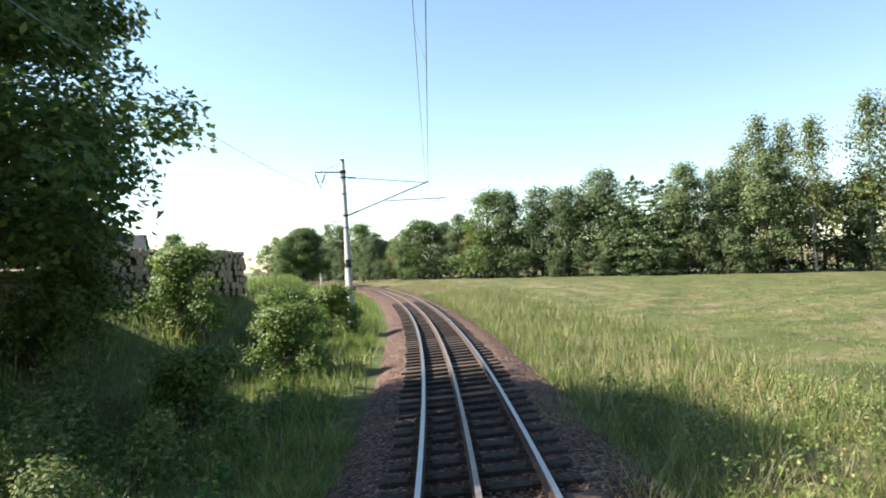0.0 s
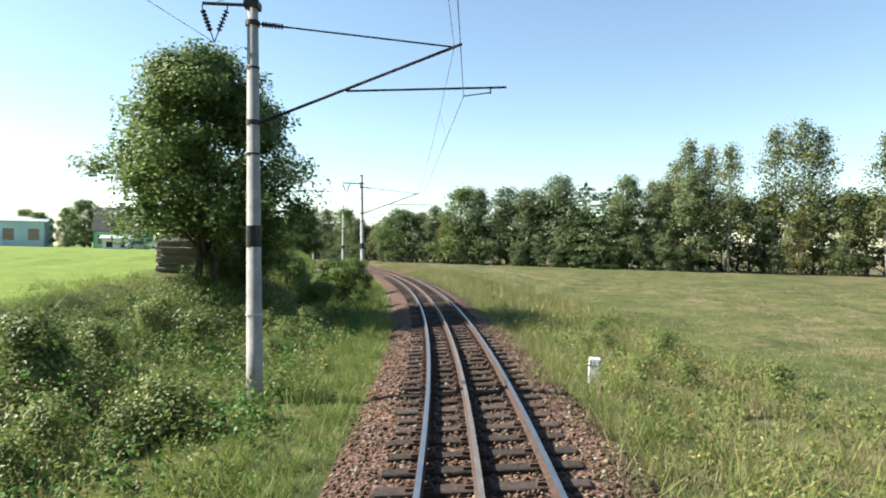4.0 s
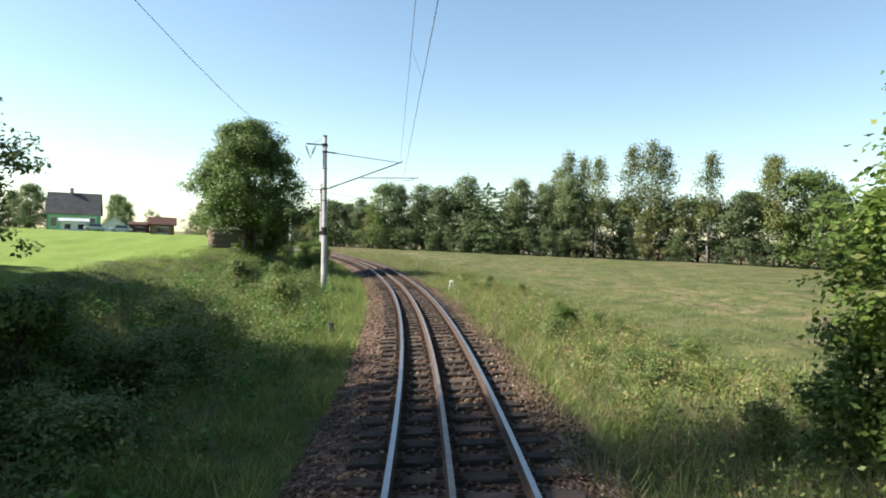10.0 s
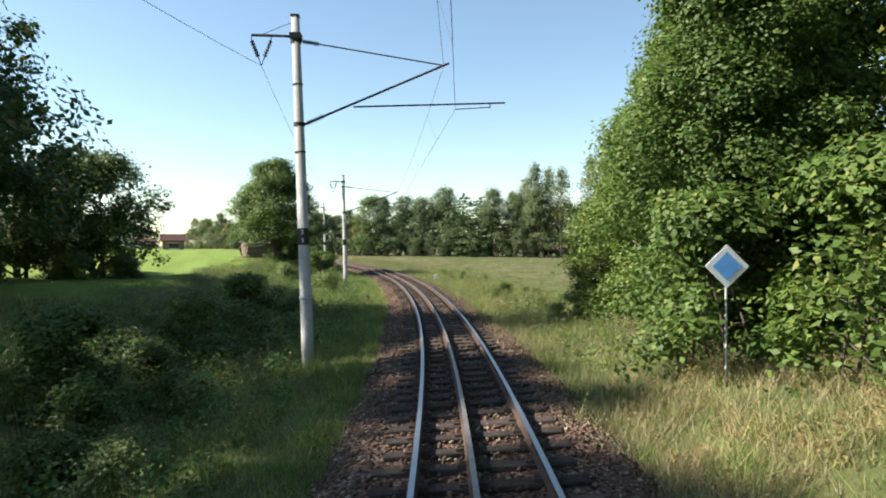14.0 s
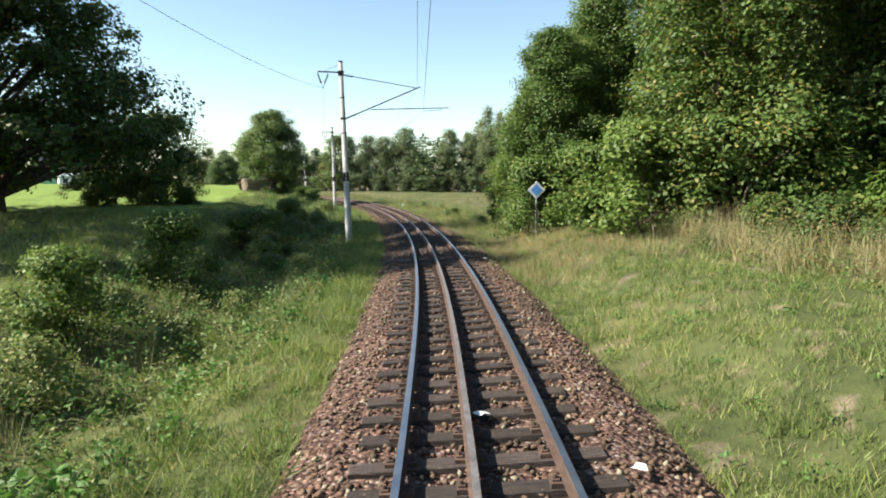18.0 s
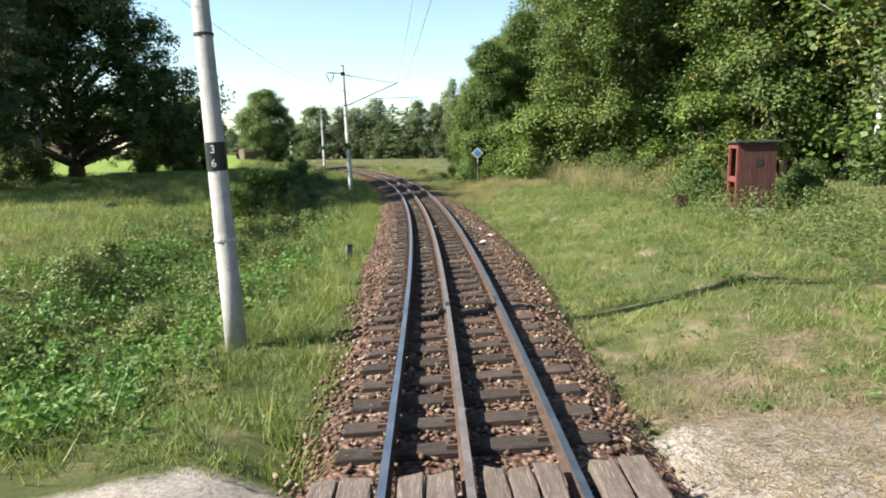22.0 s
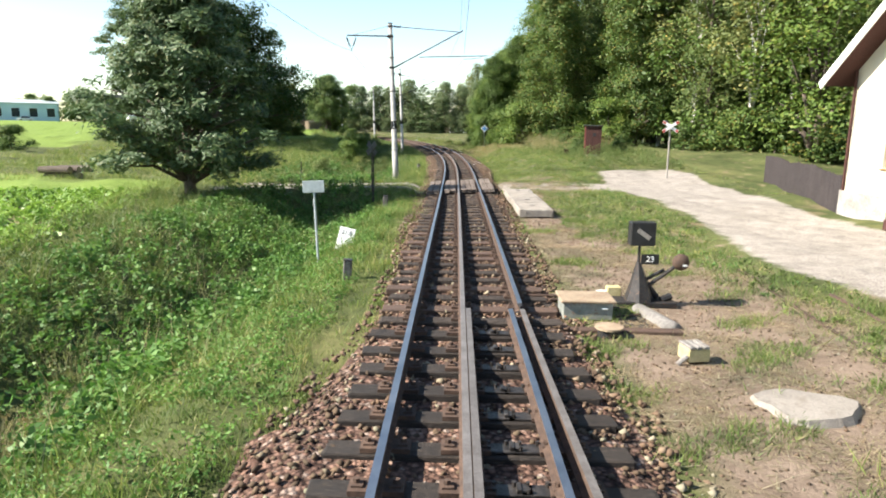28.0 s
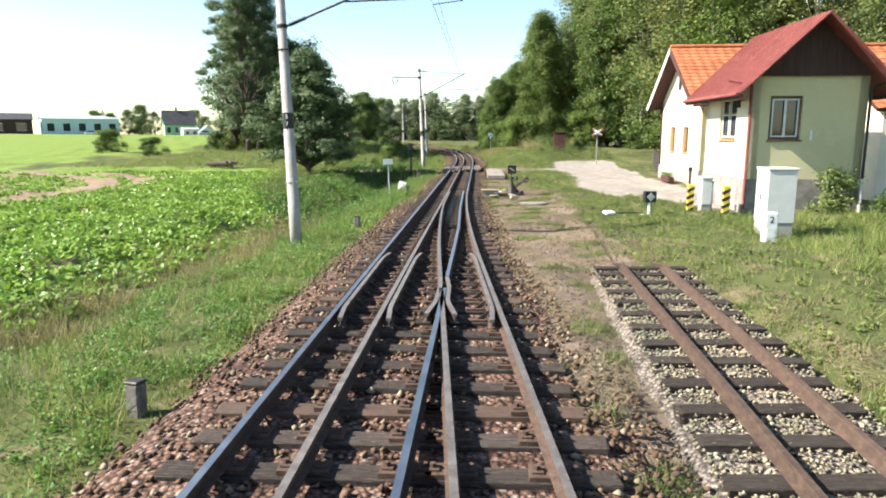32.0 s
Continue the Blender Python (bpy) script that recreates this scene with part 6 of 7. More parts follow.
def kerb_post(s, d, h, label):
    p = on_ground(s, d, 0.2)
    ob = thing("marker_post", along(s, d, p.z, r.uniform(-20, 20)) @ pose(0, 0, 0, r.uniform(-4, 4), r.uniform(-5, 5), 0), label, "marker post", "short marker posts beside the track")
    bm = boxes((-0.085, 0.085, -0.075, 0.075, 0, h + 0.2), bev=0.02)
    part("shaft", bm, DARKPOST, ob)
    part("cap", boxes((-0.09, 0.09, -0.08, 0.08, h + 0.19, h + 0.225), bev=0.012), IRON, ob)


for s_, d_, h_ in ((17.98, -2.53, 0.3), (66.4, -2.15, 0.42), (86.1, -2.42, 0.5), (97.4, -1.95, 0.36), (109.1, -2.24, 0.36), (122.96, -1.95, 0.36)):
    kerb_post(s_, d_, h_, "short dark weathered concrete marker post in the verge grass")


def milestone(s, d, text, tilt, w, h, stone=True):
    p = on_ground(s, d, 0.15)
    ob = thing("distance_marker", along(s, d, p.z) @ pose(0, 0, 0, tilt[0], tilt[1], tilt[2]), "white distance marker with black figures beside the track", "distance marker")
    bm = boxes((-w / 2, w / 2, -0.07, 0.07, 0, h), bev=0.03)
    if not stone:
        bm.free()
        bm = boxes((-w / 2, w / 2, -0.02, 0.02, 0.1, h), bev=0.008)
    part("stone" if stone else "board", bm, WHITE, ob)
    lettering(text, 0.17, pose(0, -0.072 if stone else -0.024, h - 0.14, 90, 0, 0), BLACK, ob)


milestone(1.2, 3.3, "21.7", (0, 2, -15), 0.28, 0.75)
milestone(92.8, -2.85, "21.8", (-18, 12, -5), 0.42, 0.72, False)

p = on_ground(93.3, -3.35)
ob = thing("track_sign", along(93.3, -3.35, p.z - 0.2) @ pose(0, 0, 0, 0, -2, 0), "thin grey steel pole with a small flat sign board on top", "track sign")
part("pole", tubes(((0, 0, 0), (0, 0, 1.02 - p.z + 0.2), 0.03)), GREYSHEET, ob)
part("board", boxes((-0.27, 0.27, -0.05, -0.03, 0.8 - p.z + 0.2, 1.1 - p.z + 0.2), bev=0.005), GREYSHEET, ob)
part("bracket", boxes((-0.05, 0.05, -0.03, 0.03, 0.9 - p.z + 0.2, 0.98 - p.z + 0.2)), IRON, ob)


def whistle_sign():
    x, y = 0.42, -42.5
    z = gz(x, y)
    ob = thing("diamond_sign", pose(x, y, z - 0.2, 0, 0, -14), "blue and white diamond sign on a thin grey post", "railway sign")
    top = 2.13 - z + 0.2
    part("post", tubes(((0, 0, 0), (0, 0, top), 0.022)), GREYSHEET, ob)
    b = part("board", boxes((-0.27, 0.27, -0.05, -0.035, -0.27, 0.27), bev=0.004), WHITE, ob)
    b.matrix_local = pose(0, 0, top) @ pose(0, 0, 0, 0, 45, 0)
    part("blue_field", boxes((-0.178, 0.178, -0.056, -0.051, -0.178, 0.178)), BLUE, b, "blue square field")
    part("clamp", boxes((-0.06, 0.06, -0.035, 0.035, top - 0.04, top + 0.04)), IRON, ob)


whistle_sign()


def cross_sign(x, y, z_top, turn, front, pole_mat, label, lattice=False):
    z = gz(x, y)
    ob = thing("crossing_sign", pose(x, y, z - 0.25, 0, 0, turn), label, "crossing sign")
    top = z_top - z + 0.25
    if lattice:
        for i, q in enumerate(((-0.05, -0.02), (0.05, -0.02))):
            part("pole", tubes(((q[0], q[1], 0), (q[0], q[1], top), 0.025)), pole_mat, ob)
        for k in range(7):
            part("brace", tubes(((-0.05, -0.02, k * top / 7), (0.05, -0.02, (k + 1) * top / 7), 0.008)), pole_mat, ob)
    else:
        part("pole", tubes(((0, 0, 0), (0, 0, top), 0.045)), pole_mat, ob)
    slats = ((38, -0.05, 0.06), (38, -0.05, -0.06), (-38, -0.08, 0.06), (-38, -0.08, -0.06)) if lattice else ((33, -0.05, 0.0), (-33, -0.08, 0.0))
    for a, y_, dz in slats:
        half, size = (0.05, 0.34) if lattice else (0.075, 0.46)
        b = part("arm", boxes((-size, size, y_ - 0.012, y_ + 0.012, dz - half, dz + half), bev=0.004), front, ob)
        b.matrix_local = pose(0, 0, top - 0.16) @ pose(0, 0, 0, 0, a, 0)
        if not lattice:
            for e in (-0.38, 0.38):
                part("red_end", boxes((e - 0.08, e + 0.08, y_ - 0.016, y_ - 0.0125, -0.055, 0.055)), RED, b)


cross_sign(-17.95, -81.25, 1.72, -62, OLDGREY, IRON, "weathered grey wooden crossing sign on a dark lattice post", True)
cross_sign(-2.08, -77.67, 2.68, -20, WHITE, GREYWOOD, "white diagonal crossing sign on a wooden post", False)
z = gz(-20.3, -74.0)
ob = thing("fence_stake", pose(-20.3, -74.0, z - 0.2, 0, 2, 0), "thin dark stake in the grass by the ditch", "stake")
part("shaft", tubes(((0, 0, 0), (0.02, 0, 1.35), 0.025)), IRON, ob)

# the red shed before the wood
z = gz(-0.6, -67.3)
ob = thing("red_shed", pose(-1.05, -66.7, z, 0, 0, -25), "small faded red wooden shed with open front panels", "shed")
part("base", boxes((-0.04, 1.1, -0.84, 0.04, -0.4, 0.1)), SOCLE, ob)
part("frame", boxes((0, 0.06, -0.09, 0, 0.1, 1.95), (0, 0.06, -0.8, -0.71, 0.1, 1.95), (0, 0.06, -0.71, -0.09, 0.1, 0.22), (0, 0.06, -0.71, -0.09, 0.85, 1.0), (0, 0.06, -0.71, -0.09, 1.8, 1.95)), FADEDRED, ob, "brighter red door frame")
for i in range(8):
    x = 0.07 + i * 0.124
    part("board", boxes((x, x + 0.119, -0.8, -0.77, 0.1, 1.95)), SHED, ob)
part("back_wall", boxes((1.03, 1.06, -0.77, 0, 0.1, 1.95), (0.06, 1.03, -0.03, 0, 0.1, 1.95)), SHED, ob)
part("roof", boxes((-0.1, 1.16, -0.9, 0.1, 1.96, 2.02), bev=0.01), SLATE, ob, "flat dark sheet roof")
part("vent", boxes((0.5, 0.7, -0.812, -0.802, 1.3, 1.5)), BLACK, ob)
ob = thing("low_red_barrier", pose(-1.9, -65.6, gz(-1.9, -65.6), 0, 0, -17), "low broken red wooden barrier in the weeds", "barrier")
part("post", boxes((-0.05, 0.05, -0.05, 0.05, -0.2, 0.45)), SHED, ob)
part("panel", boxes((0.05, 0.3, -0.03, 0.0, 0.05, 0.42)), SHED, ob)

# the low platform
platform = tagged(new("low_platform"), "low platform of pale concrete slabs beside the track", "platform", kind="structure")
pr = random.Random(9)
for s0, s1, holes_ in ((83.1, 86.22, (83.8,)), (86.3, 87.84, (87.06,)), (87.89, 89.7, (88.6,))):
    bm = bmesh.new()
    ln = (s1 - s0) / 2
    box(bm, -0.53, 0.53, -ln, ln, -0.24, 0.0, bev=0.025)
    bmesh.ops.subdivide_edges(bm, edges=[e for e in bm.edges if e.calc_length() > 0.8], cuts=6, use_grid_fill=True)
    for v in bm.verts:
        chip = pr.uniform(0, 0.07) if abs(v.co.x) > 0.45 and pr.random() < 0.35 else 0.0
        v.co += Vector((pr.uniform(-0.012, 0.012) - math.copysign(chip, v.co.x), pr.uniform(-0.012, 0.012), pr.uniform(-0.01, 0.006) - chip * 0.4))
    q = part("slab", bm, SLAB, platform)
    sm = (s0 + s1) / 2
    q.matrix_world = along(sm, 2.63 + pr.uniform(-0.02, 0.02), -0.0 + pr.uniform(-0.02, 0.015)) @ pose(0, 0, 0, pr.uniform(-0.4, 0.4), pr.uniform(-0.6, 0.6), pr.uniform(-0.5, 0.5))
    for h in holes_:
        part("lifting_hole", boxes((-0.1, 0.06, sm - h - 0.06, sm - h + 0.06, 0.002, 0.009)), BLACK, q)

# points lever, machine box and the bits round them
BASE = -0.3
ob = thing("points_lever", along(99.4, 3.1, BASE, 0), "black points lever stand with square indicator and round rusty weight", "points lever")
part("bed_plate", boxes((-0.9, 0.55, -0.2, 0.2, 0.0, 0.09), bev=0.01), IRON, ob)
part("pedestal", tubes(((0, 0, 0.08), (-0.01, 0, 0.34), 0.24, 0.15), ((-0.01, 0, 0.34), (-0.04, 0, 0.7), 0.15, 0.04), n=7), IRON, ob)
part("bracket", tubes(((-0.18, -0.05, 0.09), (-0.05, -0.03, 0.6), 0.03), ((0.3, 0.05, 0.12), (0.06, 0.04, 0.42), 0.05), ((0.34, -0.05, 0.1), (0.5, -0.02, 0.16), 0.06)), IRON, ob)
part("spindle", tubes(((-0.04, 0, 0.65), (-0.04, 0, 0.99), 0.025)), IRON, ob)
li = part("indicator", boxes((-0.21, 0.18, -0.1, 0.1, 0.98, 1.35), bev=0.012), BLACK, ob, "black square indicator lamp")
b = part("white_bar", boxes((-0.12, 0.12, -0.107, -0.102, -0.035, 0.035)), GREYWOOD, li)
b.matrix_local = pose(-0.01, 0, 1.165) @ pose(0, 0, 0, 0, 35, 0)
pl_ = part("number_plate", boxes((-0.02, 0.26, -0.07, -0.05, 0.68, 0.84)), BLACK, ob)
lettering("23", 0.13, pose(0.12, -0.074, 0.76, 90, 0, 0), WHITE, pl_)
lv = part("lever_arm", tubes(((0.05, 0, 0.25), (0.54, -0.05, 0.66), 0.032), ((0.0, 0.05, 0.35), (0.38, 0.02, 0.58), 0.03)), IRON, ob)
bm = bmesh.new()
bmesh.ops.create_uvsphere(bm, u_segments=16, v_segments=10, radius=0.135)
for v in bm.verts:
    v.co.y *= 0.75
    v.co += Vector((0.61, -0.05, 0.72))
wt_ = part("weight", bm, RUST, lv, "round rusty counterweight", smooth=True)
part("paint_mark", boxes((0.61, 0.68, -0.157, -0.15, 0.67, 0.7)), WHITE, wt_)
part("rod", tubes(((-0.6, 0.1, 0.1), (-2.4, 0.1, 0.1), 0.025), ((-0.6, -0.08, 0.1), (-2.4, -0.12, 0.08), 0.025)), RUST, ob)
ob = thing("points_machine", along(100.1, 2.1, BASE + 0.02), "low grey points machine box with rusty flat lid", "machine box")
part("body", boxes((-0.36, 0.36, -0.27, 0.27, 0.0, 0.26), bev=0.01), MACHINE, ob)
part("lid", boxes((-0.4, 0.4, -0.31, 0.31, 0.262, 0.3), bev=0.01), LID, ob, "tan rust-streaked lid")
part("handle", tubes(((0.2, -0.285, 0.18), (0.28, -0.285, 0.18), 0.012)), WHITE, ob)
part("foot_timber", boxes((-0.9, 0.6, 0.28, 0.5, -0.1, 0.04)), SLEEPER, ob)
ob = thing("drain_cap", along(101.05, 2.25, BASE), "round rusty iron cap on a short pipe", "pipe cap")
part("pipe", tubes(((0, 0, -0.05), (0, 0, 0.12), 0.15), n=16), IRON, ob)
part("cap", tubes(((0, 0, 0.121), (0, 0, 0.15), 0.19), n=18), LID, ob)
ob = thing("cable_duct", along(100.2, 3.12, BASE - 0.04, 14), "short round-backed grey timber duct lying beside the pit", "cable duct")
bm = bmesh.new()
tube(bm, (0, -0.52, 0.02), (0, 0.48, 0.02), 0.135, n=16)
part("shell", bm, GREYWOOD, ob, smooth=True)
ob = thing("pit_plank", along(100.86, 2.45, BASE - 0.05, -1), "brown weathered plank in front of the points machine", "plank")
part("board", boxes((-1.15, 0.85, -0.09, 0.09, 0.0, 0.1), bev=0.01), NEW_SLEEPER, ob)
ob = thing("pit_tray", along(100.32, 2.72, BASE - 0.02, 0), "oily black iron tray beside the points machine", "tray")
part("floor_plate", boxes((-0.22, 0.24, -0.42, 0.4, 0.0, 0.03), bev=0.006), BLACK, ob)
part("rod", tubes(((-0.2, 0.1, 0.05), (0.22, 0.2, 0.07), 0.018)), RUST, ob)
ob = thing("junction_box", along(99.1, 2.75, BASE + 0.03), "small yellow cable junction box", "junction box")
part("body", boxes((-0.1, 0.12, -0.08, 0.08, 0.0, 0.2), bev=0.012), OLDYELLOW, ob)
part("pipe", tubes(((-0.1, 0, 0.1), (-0.25, 0, 0.1), 0.03), ((-0.25, 0, 0.1), (-0.33, 0, 0.0), 0.03)), WHITE, ob)
ob = thing("junction_box", along(102.0, 3.05, BASE + 0.05, 10), "small cream junction box with ribbed lid", "junction box")
part("body", boxes((-0.13, 0.15, -0.13, 0.13, 0.0, 0.16), bev=0.012), OLDYELLOW, ob)
for i in range(3):
    part("rib", boxes((-0.12 + i * 0.09, -0.05 + i * 0.09, -0.14, 0.14, 0.162, 0.2), bev=0.008), GREYWOOD, ob)
part("pipe", tubes(((-0.13, -0.1, 0.08), (-0.25, -0.1, -0.02), 0.03)), GREYWOOD, ob)
ob = thing("foundation_slab", along(103.3, 3.75, BASE + 0.02), "flat pale stone slab sunk in the dry grass", "stone slab")
bm = bmesh.new()
bmesh.ops.create_cone(bm, cap_ends=True, segments=18, radius1=0.52, radius2=0.46, depth=0.1)
for v in bm.verts:
    k = 1 + 0.12 * math.sin(3 * math.atan2(v.co.y, v.co.x) + 1) + 0.07 * math.sin(5 * math.atan2(v.co.y, v.co.x))
    v.co.x *= k * 1.05
    v.co.y *= k * 0.8
part("slab", bm, SLAB, ob)

# dwarf signal and its wire gear
p = on_ground(107.2, 7.3)
ob = thing("dwarf_signal", along(107.2, 7.3, p.z - 0.02, 10), "low black signal lamp with a pale diamond on a white post", "dwarf signal")
part("post", tubes(((0, 0, -0.1), (0, 0, 0.45), 0.045)), WHITE, ob)
la = part("lamp_box", boxes((-0.2, 0.2, -0.1, 0.1, 0.45, 0.82), bev=0.012), BLACK, ob)
b = part("diamond", boxes((-0.1, 0.1, -0.108, -0.102, -0.1, 0.1)), CABINET, la)
b.matrix_local = pose(0, 0, 0.635) @ pose(0, 0, 0, 0, 45, 0)
part("foot", boxes((-0.3, 0.15, -0.15, 0.15, -0.05, 0.04)), WHITE, ob)
ob = thing("signal_wire_gear", along(107.2, 6.1, p.z, 10), "white painted wire gear and rods in the grass", "signal gear")
part("crank", boxes((-0.3, 0.05, -0.2, 0.2, 0, 0.14), bev=0.05), WHITE, ob)
part("rod", tubes(((0.05, 0, 0.06), (1.0, 0, 0.06), 0.025), ((0.05, 0.1, 0.06), (1.0, 0.08, 0.06), 0.02)), IRON, ob)

# cabinets by the waiting room


def cabinet(x, y, turn, w, d, h, paint, label, split=True):
    ob = thing("relay_cabinet", pose(x, y, gz(x, y) - 0.05, 0, 0, turn), label, "cabinet")
    part("plinth", boxes((-w / 2 + 0.02, w / 2 - 0.02, -d / 2 + 0.02, d / 2 - 0.02, -0.1, h * 0.24)), CONCRETE if split else paint, ob)
    part("body", boxes((-w / 2, w / 2, -d / 2, d / 2, h * 0.242, h - 0.06), bev=0.012), paint, ob)
    part("top", boxes((-w / 2 - 0.03, w / 2 + 0.03, -d / 2 - 0.03, d / 2 + 0.03, h - 0.058, h), bev=0.015), paint, ob)
    dr = part("door", boxes((-w / 2 - 0.012, -w / 2 - 0.002, -d / 2 + 0.04, d / 2 - 0.04, h * 0.27, h - 0.1)), paint, ob)
    part("handle", boxes((-w / 2 - 0.03, -w / 2 - 0.013, -0.02, 0.02, h * 0.55, h * 0.63)), BLACK, dr)
    return ob


cabinet(-13.7, -111.0, -17, 0.75, 0.75, 1.95, CABINET, "tall pale grey relay cabinet standing in the grass")
cabinet(-12.6, -106.4, -17, 0.34, 0.4, 1.25, CABINET, "narrow grey cable cabinet beside the waiting room")
cabinet(-12.2, -106.0, -17, 0.3, 0.3, 1.1, GREYSHEET, "narrow metal cable cabinet beside the waiting room")
ob = thing("number_stone", pose(-14.8, -112.15, gz(-14.8, -112.15) - 0.1, 0, 0, -17), "white numbered stone post in the grass", "marker stone")
part("stone", boxes((-0.16, 0.16, -0.12, 0.12, 0, 0.85), bev=0.03), WHITE, ob)
lettering("2", 0.24, pose(0, -0.122, 0.66, 90, 0, 0), IRON, ob)
part("bar", boxes((-0.09, 0.09, -0.125, -0.121, 0.2, 0.45)), CABINET, ob)


def striped_post(x, y, h):
    ob = thing("striped_post", pose(x, y, gz(x, y) - 0.1, 0, 0, -17), "guard post with slanting black and yellow stripes", "guard post", "guard posts by the cabinets")
    part("shaft", boxes((-0.11, 0.11, -0.06, 0.06, 0, h), bev=0.01), YELLOW, ob)
    for i in range(4):
        bm = boxes((-0.112, 0.112, -0.064, 0.064, -0.06, 0.06))
        for v in bm.verts:
            v.co.z += v.co.x * 0.5
        q = part("stripe", bm, BLACK, ob)
        q.matrix_local = pose(0, 0, 0.15 + i * 0.24)


striped_post(-12.95, -106.1, 1.05)
striped_post(-12.35, -107.2, 1.05)
ob = thing("lamp_post", pose(-12.6, -105.5, gz(-12.6, -105.5), 0, 0, 0), "short dark lamp post by the cabinets", "lamp post")
part("post", tubes(((0, 0, -0.1), (0, 0, 1.35), 0.04)), IRON, ob)
part("lamp", tubes(((0, 0, 1.35), (0, 0, 1.5), 0.07)), IRON, ob)
ob = thing("flower_trough", frame_at(91.0, 21.4, gz(-5.5, -92.0)), "dark red flower trough standing at the house wall", "flower trough")
part("trough", boxes((0, 1.6, -0.15, 0.15, 0.0, 0.3), bev=0.02), SHED, ob)
for k in range(5):
    c_ = np.stack([rng.normal(size=60) * 0.1 + 0.16 + 0.32 * k, rng.normal(size=60) * 0.08, rng.uniform(0.27, 0.5, 60)], -1)
    part("plant", quads_mesh("trough_plant", leaf_quads(c_, 0.1, 0.06), WEED), None, ob)

# the board fence by the house
fence = thing("board_fence", Matrix(), "dark weathered board fence beside the station house", "fence")
f0, f1 = Vector((-4.05, -89.95, 0)), Vector((1.2, -80.7, 0))
ang = math.degrees(math.atan2(f1.y - f0.y, f1.x - f0.x))
fence.matrix_world = pose(f0.x, f0.y, 0, 0, 0, ang)
fl = (f1 - f0).length
for i in range(int(fl / 0.14)):
    w = f0.lerp(f1, (i * 0.14) / fl)
    z = gz(w.x, w.y)
    part("slat", boxes((i * 0.14, i * 0.14 + 0.12, -0.012, 0.012, z - 0.1, z + 1.25 + pr.uniform(-0.03, 0.03))), FENCEWOOD, fence)
for i in range(5):
    w = f0.lerp(f1, i / 4)
    z = gz(w.x, w.y)
    part("post", boxes((i * fl / 4 - 0.05, i * fl / 4 + 0.05, -0.15, -0.05, z - 0.2, z + 1.2)), FENCEWOOD, fence)

# log stacks


def log_stack(x, y, turn, cols, rows_, length, rad, label, seed, side=None):
    q = random.Random(seed)
    z = gz(x, y)
    ob = thing("log_stack", pose(x, y, z, 0, 0, turn), label, "log stack", "stacks of firewood")
    kinds_ = []
    for k in range(4):
        bm = bmesh.new()
        tube(bm, (0, -length / 2, 0), (0, length / 2, 0), rad * (0.8 + 0.13 * k), rad * (0.75 + 0.12 * k), 9)
        me = bpy.data.meshes.new("log")
        bm.to_mesh(me)
        bm.free()
        me.materials.append(side or BARK)
        me.materials.append(LOG_END)
        for f in me.polygons:
            f.material_index = 1 if abs(f.normal.y) > 0.9 else 0
        kinds_.append(me)
    for j in range(rows_):
        for i in range(cols - (j % 2)):
            if j > rows_ - 3 and q.random() < 0.25:
                continue
            lg = new("log", q.choice(kinds_))
            lg.parent = ob
            lg.matrix_local = pose((i - cols / 2 + 0.5 * (j % 2)) * rad * 2.05, q.uniform(-0.12, 0.12), rad + j * rad * 1.75 - 0.03, q.uniform(-2, 2), 0, q.uniform(-3, 3))
    return ob


log_stack(-11.3, 16.6, -69, 9, 9, 3.6, 0.095, "tall stack of pale split timber lying under the tree", 1, GREYWOOD)
log_stack(-11.4, 25.2, 77, 36, 7, 2.0, 0.165, "long dark stack of logs beside the tree", 2)
log_stack(-7.7, 38.0, -80, 7, 7, 2.4, 0.1, "stack of pale split logs in the field beside the line", 3, GREYWOOD)
log_stack(-31.3, -71.3, 60, 6, 2, 1.8, 0.16, "low heap of old logs at the crop's edge", 4)

# paper scraps on the ballast
for i, (s_, d_) in enumerate(((63.8, 1.75), (65.3, 1.9), (66.4, 1.55), (48.0, 1.9), (62.2, 0.45))):
    bm = bmesh.new()
    vs = [bm.verts.new((pr.uniform(-0.02, 0.02) + a, pr.uniform(-0.02, 0.02) + b, pr.uniform(0, 0.04))) for a, b in ((-0.09, -0.06), (0.0, -0.07), (0.09, -0.05), (0.09, 0.06), (0, 0.07), (-0.09, 0.06))]
    bm.faces.new((vs[0], vs[1], vs[4], vs[5]))
    bm.faces.new((vs[1], vs[2], vs[3], vs[4]))
    ob = thing("paper_scrap", along(s_, d_, -0.14 + float(cant(s_, d_)), pr.uniform(0, 90)), "crumpled white paper scrap on the ballast", "paper scrap", "litter on the ballast")
    part("sheet", bm, WHITE, ob)

# ---- stones, grass and weeds ----


